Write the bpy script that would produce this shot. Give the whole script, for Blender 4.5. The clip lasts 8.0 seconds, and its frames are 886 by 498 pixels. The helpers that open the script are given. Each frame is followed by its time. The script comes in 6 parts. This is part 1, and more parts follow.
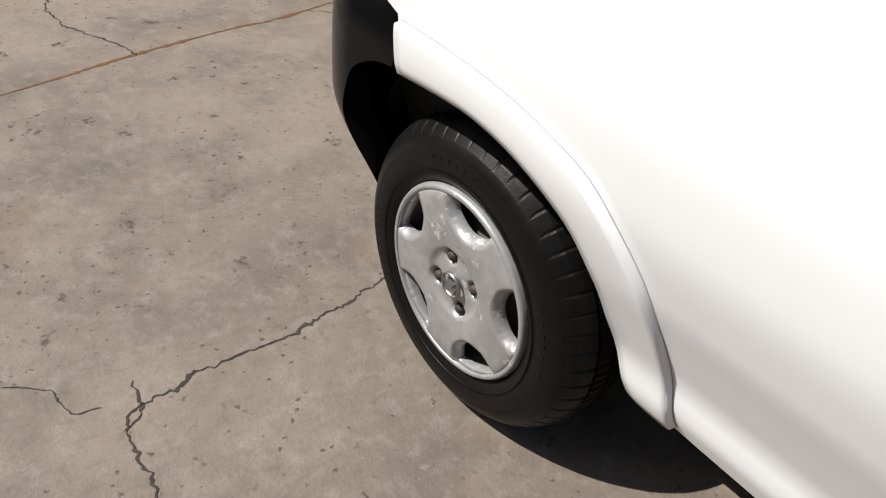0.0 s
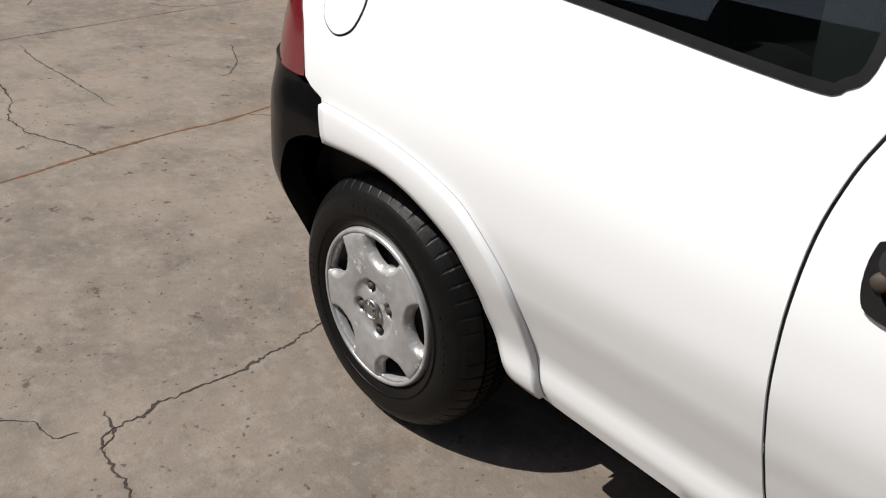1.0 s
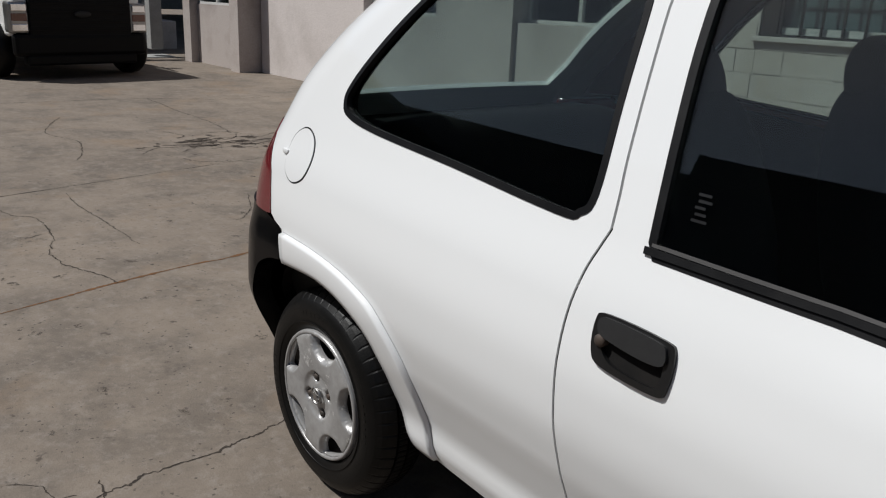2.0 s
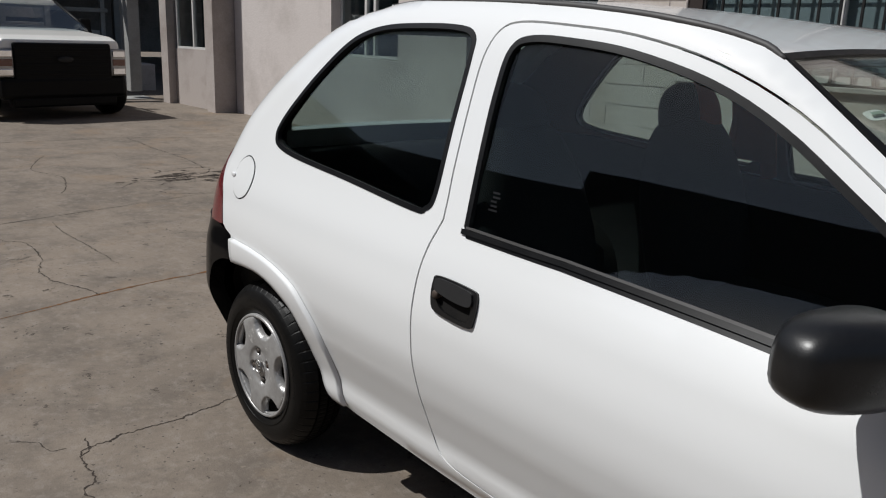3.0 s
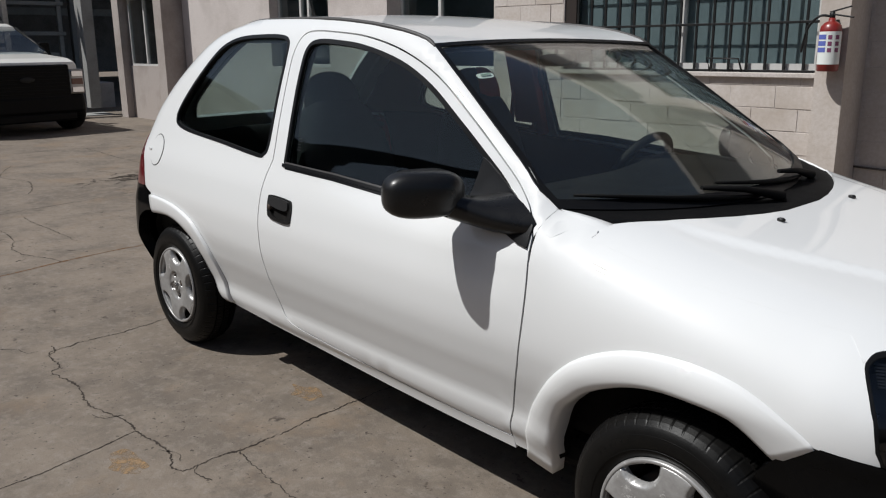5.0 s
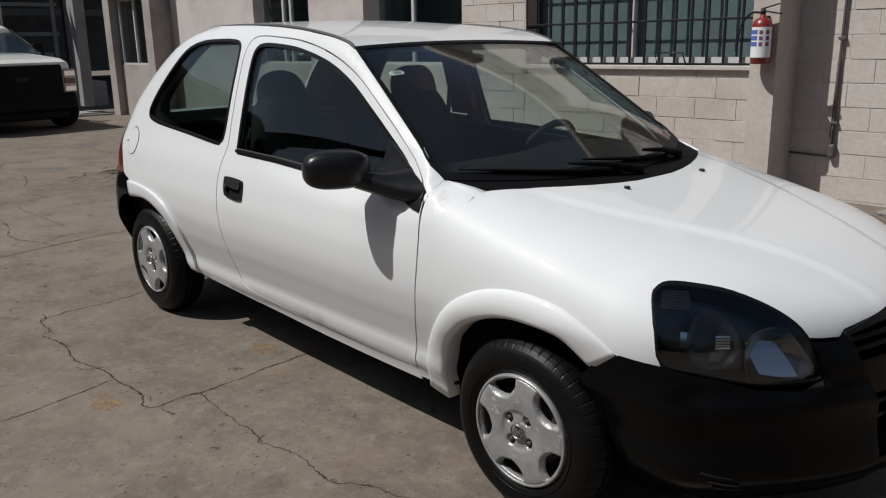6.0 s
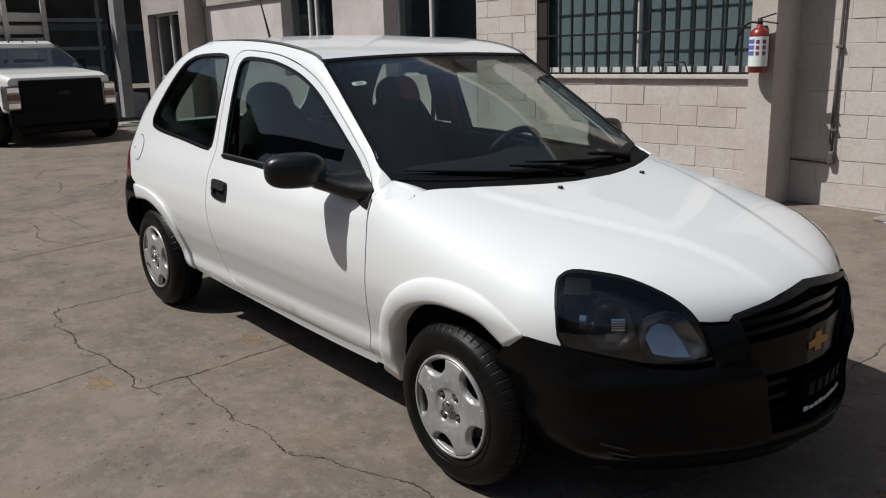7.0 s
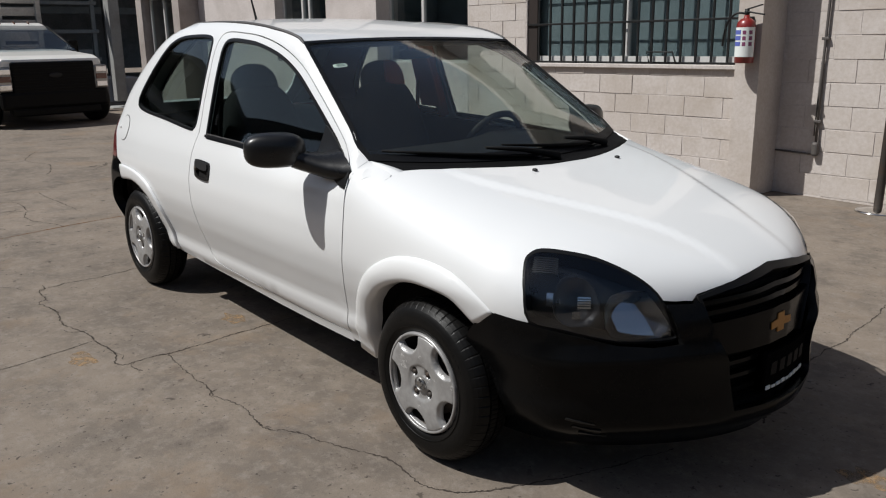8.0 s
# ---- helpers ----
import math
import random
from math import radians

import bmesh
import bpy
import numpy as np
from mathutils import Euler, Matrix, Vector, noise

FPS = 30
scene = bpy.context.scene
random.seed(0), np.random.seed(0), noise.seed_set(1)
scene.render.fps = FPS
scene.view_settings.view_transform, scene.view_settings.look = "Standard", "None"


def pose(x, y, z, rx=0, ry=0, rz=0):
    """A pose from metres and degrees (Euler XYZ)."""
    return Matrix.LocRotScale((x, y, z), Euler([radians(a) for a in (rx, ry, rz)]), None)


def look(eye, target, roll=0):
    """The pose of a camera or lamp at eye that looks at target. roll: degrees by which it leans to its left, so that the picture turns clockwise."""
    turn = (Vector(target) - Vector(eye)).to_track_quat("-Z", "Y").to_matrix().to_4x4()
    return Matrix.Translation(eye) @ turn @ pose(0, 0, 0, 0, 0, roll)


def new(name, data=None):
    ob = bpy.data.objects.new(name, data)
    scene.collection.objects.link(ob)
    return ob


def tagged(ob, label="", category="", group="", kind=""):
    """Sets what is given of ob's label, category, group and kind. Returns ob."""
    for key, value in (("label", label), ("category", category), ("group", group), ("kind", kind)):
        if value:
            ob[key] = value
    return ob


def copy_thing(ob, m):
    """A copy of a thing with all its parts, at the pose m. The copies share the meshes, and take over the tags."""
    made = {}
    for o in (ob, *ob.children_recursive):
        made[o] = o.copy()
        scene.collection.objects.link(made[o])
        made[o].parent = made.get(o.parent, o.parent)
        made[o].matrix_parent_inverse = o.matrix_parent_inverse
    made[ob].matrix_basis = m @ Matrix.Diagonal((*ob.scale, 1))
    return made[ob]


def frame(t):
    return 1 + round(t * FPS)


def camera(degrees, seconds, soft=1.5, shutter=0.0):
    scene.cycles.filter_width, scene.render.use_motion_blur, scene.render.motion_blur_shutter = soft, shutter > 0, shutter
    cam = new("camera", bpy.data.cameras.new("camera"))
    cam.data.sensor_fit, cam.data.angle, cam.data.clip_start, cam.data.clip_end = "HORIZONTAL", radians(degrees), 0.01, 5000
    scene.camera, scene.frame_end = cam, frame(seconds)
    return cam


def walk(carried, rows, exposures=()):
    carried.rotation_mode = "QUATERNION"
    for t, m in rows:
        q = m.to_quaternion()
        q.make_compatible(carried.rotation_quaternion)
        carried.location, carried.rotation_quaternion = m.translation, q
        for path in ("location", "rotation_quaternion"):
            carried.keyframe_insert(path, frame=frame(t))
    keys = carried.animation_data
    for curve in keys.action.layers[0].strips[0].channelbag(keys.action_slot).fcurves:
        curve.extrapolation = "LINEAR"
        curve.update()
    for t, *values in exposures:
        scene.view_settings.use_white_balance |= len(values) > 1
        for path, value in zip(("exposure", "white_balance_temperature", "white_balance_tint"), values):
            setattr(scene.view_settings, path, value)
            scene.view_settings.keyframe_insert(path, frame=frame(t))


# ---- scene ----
from mathutils import geometry

cam = camera(57.4, 8.0, soft=1.15)
PATH = [
    (0, (0.754, -1.416, 1.085), (-0.492, -0.396, -0.101), 4.1),
    (0.5, (0.877, -1.518, 1.115), (-0.374, -0.405, 0.022), 3.6),
    (1, (1.061, -1.6, 1.156), (-0.214, -0.391, 0.202), 3.8),
    (1.5, (1.281, -1.641, 1.206), (-0.103, -0.448, 0.395), 4.8),
    (2, (1.544, -1.705, 1.262), (0.097, -0.472, 0.641), 3.2),
    (2.2, (1.635, -1.775, 1.311), (0.227, -0.492, 0.701), 3.6),
    (3.3, (2.32, -1.956, 1.351), (0.858, -0.68, 0.867), 2.0),
    (3.5, (2.439, -2.005, 1.364), (0.977, -0.717, 0.912), 1.1),
    (4, (2.725, -2.141, 1.364), (1.332, -0.795, 0.865), 0.8),
    (4.5, (2.993, -2.191, 1.353), (1.612, -0.825, 0.875), 0.3),
    (4.7, (3.093, -2.2, 1.343), (1.694, -0.859, 0.848), 0.1),
    (5.8, (3.723, -2.367, 1.377), (2.318, -1.047, 0.845), 0.6),
    (6, (3.814, -2.375, 1.38), (2.412, -1.05, 0.854), -0.3),
    (6.5, (4.045, -2.333, 1.373), (2.597, -1.059, 0.848), -0.6),
    (7, (4.216, -2.301, 1.388), (2.737, -1.051, 0.887), -0.8),
    (7.5, (4.292, -2.289, 1.377), (2.815, -1.043, 0.864), -0.1),
    (8, (4.302, -2.289, 1.369), (2.837, -1.033, 0.843), -0.0),
]
walk(cam, [(t, look(eye, target, roll)) for t, eye, target, roll in PATH],
     exposures=[(0.0, 0.86, 6450, 9), (1.0, 0.73, 6400, 9), (1.5, 0.44, 6330, 9), (2.0, 0.2, 6230, 8), (2.2, 0.17, 6230, 8), (3.5, 0.18, 6230, 8), (4.7, 0.24, 6230, 8), (5.8, 0.05, 6280, 8), (6.5, 0.1, 6280, 8), (7.0, 0.23, 6280, 8), (8.0, 0.31, 6280, 8)])

# ---- sun and sky ----
SUN_FROM = Vector((-0.43, -0.62, 1.0)).normalized()
world = bpy.data.worlds.new("sky")
scene.world = world
world.use_nodes = True
sky = world.node_tree.nodes.new("ShaderNodeTexSky")
sky.sky_type = "NISHITA"
sky.sun_disc = False
sky.sun_elevation = math.asin(SUN_FROM.z)
sky.sun_rotation = math.atan2(SUN_FROM.x, SUN_FROM.y)
sky.altitude = 800
sky.dust_density = 3.5
sky.ozone_density = 0.6
background = world.node_tree.nodes["Background"]
background.inputs["Strength"].default_value = 0.05
world.node_tree.links.new(sky.outputs[0], background.inputs["Color"])
sun = new("sun", bpy.data.lights.new("sun", "SUN"))
sun.data.energy = 4.0
sun.data.angle = radians(0.5)
sun.data.color = (1.0, 0.965, 0.92)
sun.matrix_world = look(SUN_FROM * 30, (0, 0, 0))


# ---- materials ----
def node(tree, kind, **values):
    made = tree.nodes.new(kind)
    for key, value in values.items():
        made.inputs[key.replace("_", " ")].default_value = value
    return made


def noise_node(tree, coords, scale, detail=4.0, rough=0.6):
    made = node(tree, "ShaderNodeTexNoise", Scale=scale, Detail=detail, Roughness=rough)
    tree.links.new(coords, made.inputs["Vector"])
    return made


def mixed(tree, factor, a, b, blend="MIX"):
    """Mixes two colours (tuples or sockets) by a factor (number or socket)."""
    made = tree.nodes.new("ShaderNodeMix")
    made.data_type, made.blend_type = "RGBA", blend
    for socket, value in ((made.inputs[0], factor), (made.inputs[6], a), (made.inputs[7], b)):
        if isinstance(value, (int, float)):
            socket.default_value = value
        elif isinstance(value, tuple):
            socket.default_value = (*value, 1.0)
        else:
            tree.links.new(value, socket)
    return made.outputs[2]


def ramp(tree, source, low, high, a=0.0, b=1.0):
    made = tree.nodes.new("ShaderNodeMapRange")
    made.inputs[1].default_value, made.inputs[2].default_value = low, high
    made.inputs[3].default_value, made.inputs[4].default_value = a, b
    tree.links.new(source, made.inputs[0])
    return made.outputs[0]


def material(name, color, rough=0.6, metal=0.0, coat=0.0, grain=(60.0, 0.15), stain=(3.0, 0.2), dark=None, bump=(80.0, 0.0), random_tint=0.0, specular=0.5, placed=False):
    """A surface with variation at two scales: fine grain and broad stains towards a darker tone.
    placed: the pattern runs on from one piece to the next."""
    mat = bpy.data.materials.new(name)
    mat.use_nodes = True
    tree = mat.node_tree
    shader = tree.nodes["Principled BSDF"]
    coords = tree.nodes.new("ShaderNodeNewGeometry").outputs["Position"] if placed else tree.nodes.new("ShaderNodeTexCoord").outputs["Object"]
    dark = dark or tuple(c * 0.55 for c in color)
    fine = noise_node(tree, coords, grain[0], 3.0)
    broad = noise_node(tree, coords, stain[0], 5.0, 0.65)
    tone = mixed(tree, ramp(tree, fine.outputs[0], 0.35, 0.75, 0.0, grain[1]), color, dark)
    tone = mixed(tree, ramp(tree, broad.outputs[0], 0.45, 0.75, 0.0, stain[1]), tone, dark)
    if random_tint:
        info = tree.nodes.new("ShaderNodeObjectInfo")
        tone = mixed(tree, ramp(tree, info.outputs["Random"], 0.0, 1.0, 0.0, random_tint), tone, dark)
    tree.links.new(tone, shader.inputs["Base Color"])
    shader.inputs["Metallic"].default_value = metal
    shader.inputs["Coat Weight"].default_value = coat
    shader.inputs["Coat Roughness"].default_value = 0.03
    shader.inputs["Specular IOR Level"].default_value = specular
    tree.links.new(ramp(tree, broad.outputs[0], 0.3, 0.8, max(0.02, rough - 0.06), min(1.0, rough + 0.1)), shader.inputs["Roughness"])
    if bump[1]:
        relief = noise_node(tree, coords, bump[0], 6.0, 0.65)
        made = node(tree, "ShaderNodeBump", Strength=0.6, Distance=bump[1])
        tree.links.new(relief.outputs[0], made.inputs["Height"])
        tree.links.new(made.outputs[0], shader.inputs["Normal"])
    return mat


def glass(name, tint, rough=0.0, shine=0.052, dust=0.0):
    """A pane: lets tinted light through and mirrors the surroundings by Fresnel, with a film of dust."""
    mat = bpy.data.materials.new(name)
    mat.use_nodes = True
    tree = mat.node_tree
    tree.nodes.clear()
    out = tree.nodes.new("ShaderNodeOutputMaterial")
    clear = node(tree, "ShaderNodeBsdfTransparent", Color=(*tint, 1.0))
    gloss = node(tree, "ShaderNodeBsdfGlossy", Color=(1, 1, 1, 1), Roughness=rough)
    facing = node(tree, "ShaderNodeLayerWeight", Blend=0.5)
    steep = tree.nodes.new("ShaderNodeMath")
    steep.operation = "POWER"
    steep.inputs[1].default_value = 5.0
    tree.links.new(facing.outputs["Facing"], steep.inputs[0])
    mix = tree.nodes.new("ShaderNodeMixShader")
    tree.links.new(ramp(tree, steep.outputs[0], 0.0, 1.0, shine, 0.95), mix.inputs[0])
    tree.links.new(clear.outputs[0], mix.inputs[1])
    tree.links.new(gloss.outputs[0], mix.inputs[2])
    surface = mix.outputs[0]
    if dust:
        film = node(tree, "ShaderNodeBsdfDiffuse", Color=(0.50, 0.48, 0.44, 1))
        dirty = tree.nodes.new("ShaderNodeMixShader")
        grime = noise_node(tree, tree.nodes.new("ShaderNodeTexCoord").outputs["Object"], 3.0, 5.0)
        tree.links.new(ramp(tree, grime.outputs[0], 0.3, 0.75, 0.5 * dust, 1.5 * dust), dirty.inputs[0])
        tree.links.new(mix.outputs[0], dirty.inputs[1])
        tree.links.new(film.outputs[0], dirty.inputs[2])
        surface = dirty.outputs[0]
    tree.links.new(surface, out.inputs[0])
    return mat


def ground_concrete():
    """Worn yard concrete: sandy patches, tyre and oil stains, pits and speckle."""
    mat = bpy.data.materials.new("yard_concrete")
    mat.use_nodes = True
    tree = mat.node_tree
    shader = tree.nodes["Principled BSDF"]
    coords = tree.nodes.new("ShaderNodeTexCoord").outputs["Object"]
    def layer(base, scale, detail, low, high, amount, color, rough=0.65):
        return mixed(tree, ramp(tree, noise_node(tree, coords, scale, detail, rough).outputs[0], low, high, 0.0, amount), base, color)

    def dots(base, scale, gate_scale, gate_low, size, amount, color):
        pits = tree.nodes.new("ShaderNodeTexVoronoi")
        pits.inputs["Scale"].default_value = scale
        warp = mixed(tree, 0.9 / scale, coords, noise_node(tree, coords, scale * 2.2, 3.0).outputs["Color"], "ADD")
        tree.links.new(warp, pits.inputs["Vector"])
        gate = ramp(tree, noise_node(tree, coords, gate_scale, 3.0).outputs[0], gate_low, gate_low + 0.1)
        own = tree.nodes.new("ShaderNodeSeparateColor")
        tree.links.new(pits.outputs["Color"], own.inputs[0])
        few = ramp(tree, own.outputs[0], 0.55, 0.6)
        spot = ramp(tree, pits.outputs["Distance"], size * 0.55, size, 1.0, 0.0)
        for other in (gate, few):
            both = tree.nodes.new("ShaderNodeMath")
            both.operation = "MULTIPLY"
            tree.links.new(spot, both.inputs[0])
            tree.links.new(other, both.inputs[1])
            spot = both.outputs[0]
        return mixed(tree, ramp(tree, spot, 0.0, 1.0, 0.0, amount), base, color)
    base = mixed(tree, ramp(tree, noise_node(tree, coords, 0.6, 5.0).outputs[0], 0.36, 0.66), (0.235, 0.198, 0.160), (0.155, 0.131, 0.108))
    base = layer(base, 2.4, 7.0, 0.46, 0.66, 0.65, (0.115, 0.100, 0.085), 0.72)
    base = layer(base, 5.5, 7.0, 0.50, 0.68, 0.55, (0.27, 0.232, 0.19), 0.72)
    base = layer(base, 17.0, 6.0, 0.50, 0.70, 0.60, (0.28, 0.25, 0.22), 0.75)
    base = layer(base, 38.0, 5.0, 0.53, 0.69, 0.42, (0.115, 0.098, 0.082), 0.7)
    base = layer(base, 150.0, 3.0, 0.50, 0.75, 0.28, (0.095, 0.080, 0.067), 0.7)
    base = layer(base, 1.3, 6.0, 0.54, 0.68, 0.6, (0.225, 0.165, 0.112), 0.7)
    base = layer(base, 3.1, 6.0, 0.58, 0.70, 0.55, (0.090, 0.077, 0.066), 0.7)
    base = dots(base, 7.0, 1.7, 0.42, 0.12, 0.85, (0.070, 0.057, 0.047))
    base = dots(base, 20.0, 2.2, 0.40, 0.17, 0.9, (0.060, 0.049, 0.041))
    base = dots(base, 46.0, 3.4, 0.42, 0.22, 0.85, (0.062, 0.051, 0.043))
    base = dots(base, 15.0, 2.1, 0.50, 0.16, 0.4, (0.31, 0.27, 0.225))
    base = layer(base, 1.15, 3.0, 0.66, 0.76, 0.5, (0.085, 0.07, 0.06), 0.5)
    base = mixed(tree, 1.0, base, (0.865, 0.845, 0.835), "MULTIPLY")
    tree.links.new(base, shader.inputs["Base Color"])
    shader.inputs["Roughness"].default_value = 0.88
    shader.inputs["Specular IOR Level"].default_value = 0.25
    relief = mixed(tree, 0.5, noise_node(tree, coords, 9.0, 8.0, 0.7).outputs["Color"], noise_node(tree, coords, 160.0, 3.0).outputs["Color"])
    made = node(tree, "ShaderNodeBump", Strength=0.4, Distance=0.010)
    tree.links.new(relief, made.inputs["Height"])
    tree.links.new(made.outputs[0], shader.inputs["Normal"])
    return mat


CONCRETE = ground_concrete()


def ragged_stain(name, color, dark, scale, reach):
    """A stain whose edge breaks up into the bare ground round it."""
    mat = bpy.data.materials.new(name)
    mat.use_nodes = True
    tree = mat.node_tree
    shader = tree.nodes["Principled BSDF"]
    spots = tree.nodes.new("ShaderNodeTexCoord")
    coords = spots.outputs["Object"]
    tone = mixed(tree, ramp(tree, noise_node(tree, coords, 60.0, 4.0).outputs[0], 0.35, 0.7), color, dark)
    tree.links.new(tone, shader.inputs["Base Color"])
    shader.inputs["Roughness"].default_value = 0.95
    shader.inputs["Specular IOR Level"].default_value = 0.15
    away = tree.nodes.new("ShaderNodeVectorMath")
    away.operation = "DISTANCE"
    tree.links.new(spots.outputs["Generated"], away.inputs[0])
    away.inputs[1].default_value = (0.5, 0.5, 0.0)
    edge = tree.nodes.new("ShaderNodeMath")
    edge.operation = "SUBTRACT"
    tree.links.new(noise_node(tree, coords, scale, 6.0, 0.7).outputs[0], edge.inputs[0])
    tree.links.new(ramp(tree, away.outputs["Value"], 0.0, 0.5, 0.0, 0.45), edge.inputs[1])
    tree.links.new(ramp(tree, edge.outputs[0], reach, reach + 0.22), shader.inputs["Alpha"])
    return mat


OCHRE = ragged_stain("ochre_stain", (0.27, 0.17, 0.085), (0.23, 0.17, 0.115), 22.0, -0.05)
ROUGH_SPOT = ragged_stain("worn_rough_spot", (0.085, 0.072, 0.06), (0.20, 0.175, 0.15), 30.0, 0.16)
CRACK = material("crack_dirt", (0.034, 0.028, 0.024), 0.95, grain=(90.0, 0.5), stain=(4.0, 0.6), dark=(0.085, 0.07, 0.058), specular=0.1)
RUST_JOINT = material("rusty_joint", (0.17, 0.085, 0.04), 0.95, grain=(60.0, 0.6), stain=(2.0, 0.6), dark=(0.05, 0.035, 0.026), specular=0.1)

WHITE_PAINT = material("white_car_paint", (0.69, 0.695, 0.695), 0.45, coat=0.85, grain=(40.0, 0.012), stain=(1.5, 0.03), dark=(0.62, 0.61, 0.58), specular=0.12)
BLACK_BUMPER = material("black_bumper", (0.0028, 0.0028, 0.003), 0.2, grain=(30.0, 0.2), stain=(4.0, 0.3), dark=(0.008, 0.0077, 0.0073), bump=(300.0, 0.0002), specular=0.10)
BLACK_TRIM = material("black_trim", (0.007, 0.007, 0.0075), 0.31, grain=(90.0, 0.3), stain=(6.0, 0.3), dark=(0.016, 0.0155, 0.015), bump=(400.0, 0.0003), specular=0.4)
COWL_PLASTIC = material("cowl_plastic", (0.0045, 0.0045, 0.0048), 0.6, grain=(120.0, 0.4), stain=(7.0, 0.4), dark=(0.012, 0.0115, 0.011), bump=(300.0, 0.0005), specular=0.08)
SEAL = material("rubber_seal", (0.0035, 0.0035, 0.004), 0.42, grain=(80.0, 0.3), stain=(8.0, 0.3), dark=(0.010, 0.0097, 0.0095), specular=0.22)
# mid grey for the fine shade line painted along the rear flare's edge
EDGE_SHADE_GREY = material("flare_edge_shade", (0.30, 0.30, 0.31), 0.7, grain=(80.0, 0.3), stain=(8.0, 0.4))
STRIP = material("faded_rubber", (0.050, 0.047, 0.046), 0.6, grain=(80.0, 0.3), stain=(8.0, 0.3))
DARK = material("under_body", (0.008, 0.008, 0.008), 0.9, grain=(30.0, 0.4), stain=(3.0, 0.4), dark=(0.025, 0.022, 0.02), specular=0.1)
RUBBER = material("tyre_rubber", (0.0034, 0.0033, 0.0032), 0.42, grain=(60.0, 0.5), stain=(7.0, 0.5), dark=(0.0075, 0.0068, 0.0063), bump=(220.0, 0.0005), specular=0.16)
HUBCAP = material("silver_hubcap", (0.36, 0.355, 0.35), 0.36, metal=0.35, grain=(38.0, 0.6), stain=(11.0, 0.8), dark=(0.22, 0.212, 0.205), bump=(150.0, 0.0006))


def scuffed(mat, scale, color):
    """Bare worn patches with crisp edges over a finished surface."""
    tree = mat.node_tree
    shader = tree.nodes["Principled BSDF"]
    coords = tree.nodes.new("ShaderNodeTexCoord").outputs["Object"]
    worn = ramp(tree, noise_node(tree, coords, scale, 5.0, 0.75).outputs[0], 0.60, 0.64, 0.0, 0.75)
    old = shader.inputs["Base Color"].links[0].from_socket
    tree.links.new(mixed(tree, worn, old, color), shader.inputs["Base Color"])


scuffed(HUBCAP, 17.0, (0.62, 0.61, 0.60))
CHROME = material("chrome", (0.75, 0.74, 0.72), 0.12, metal=1.0, grain=(60.0, 0.1), stain=(6.0, 0.15))
STEEL_GREY = material("brushed_steel", (0.34, 0.33, 0.32), 0.35, metal=0.9, grain=(60.0, 0.2), stain=(6.0, 0.3))
BRAKE = material("brake_steel", (0.06, 0.055, 0.05), 0.7, metal=0.5, grain=(50.0, 0.4), stain=(9.0, 0.5), dark=(0.09, 0.05, 0.03))
SIDE_GLASS = glass("tinted_glass", (0.73, 0.78, 0.765), shine=0.034)
CLEAR_GLASS = glass("windscreen_glass", (0.92, 0.95, 0.93), shine=0.045, dust=0.008)
LAMP_GLASS = glass("headlight_glass", (0.93, 0.94, 0.95), shine=0.03)
LAMP_SILVER = material("smoky_reflector", (0.16, 0.165, 0.175), 0.22, metal=0.9, grain=(30.0, 0.3), stain=(20.0, 0.5), dark=(0.05, 0.052, 0.056))
LAMP_BLACK = material("headlight_housing", (0.009, 0.0095, 0.011), 0.3, grain=(30.0, 0.2), stain=(9.0, 0.3), dark=(0.02, 0.02, 0.022))
TAIL_RED = material("red_tail_lamp", (0.12, 0.008, 0.012), 0.18, coat=0.6, grain=(90.0, 0.2), stain=(9.0, 0.2))
GOLD = material("gold_badge", (0.40, 0.19, 0.04), 0.6, metal=0.2, grain=(80.0, 0.2), stain=(20.0, 0.3))
FABRIC = material("charcoal_seat_fabric", (0.0125, 0.0125, 0.0132), 0.92, grain=(300.0, 0.5), stain=(8.0, 0.3), dark=(0.034, 0.034, 0.036), bump=(500.0, 0.001), specular=0.2)
FABRIC_RED = material("red_seat_fabric", (0.58, 0.15, 0.095), 0.92, grain=(300.0, 0.5), stain=(8.0, 0.4), bump=(500.0, 0.001), specular=0.2)
BROWN_TRIM = material("red_brown_trim", (0.075, 0.024, 0.017), 0.7, grain=(300.0, 0.4), stain=(6.0, 0.4), bump=(500.0, 0.0006), specular=0.2)
DASH = material("dashboard_plastic", (0.005, 0.005, 0.0052), 0.65, grain=(200.0, 0.4), stain=(6.0, 0.3), dark=(0.010, 0.010, 0.010), bump=(600.0, 0.0006), specular=0.15)
HANDLE = material("grey_black_handle", (0.021, 0.021, 0.0215), 0.45, grain=(90.0, 0.3), stain=(6.0, 0.3), bump=(400.0, 0.0003), specular=0.3)
PLATE = material("dull_black_plate", (0.0045, 0.0045, 0.0045), 0.95, grain=(60.0, 0.3), stain=(9.0, 0.3), specular=0.0)
LINING = material("grey_headlining", (0.24, 0.235, 0.225), 0.95, grain=(200.0, 0.3), stain=(4.0, 0.2), specular=0.1)
STICKER_WHITE = material("white_sticker", (0.72, 0.75, 0.72), 0.5, grain=(60.0, 0.1), stain=(9.0, 0.1))
STICKER_GREEN = material("faded_green_print", (0.30, 0.38, 0.33), 0.5, grain=(60.0, 0.1), stain=(9.0, 0.1))


# ---- mesh tools ----
def part(name, bm, mat, parent=None, label=""):
    """Links a bmesh as one mesh object under a thing or a part."""
    mesh = bpy.data.meshes.new(name)
    bm.normal_update()
    bm.to_mesh(mesh)
    bm.free()
    mesh.materials.append(mat)
    ob = new(name, mesh)
    if parent:
        ob.parent = parent
    return tagged(ob, label)


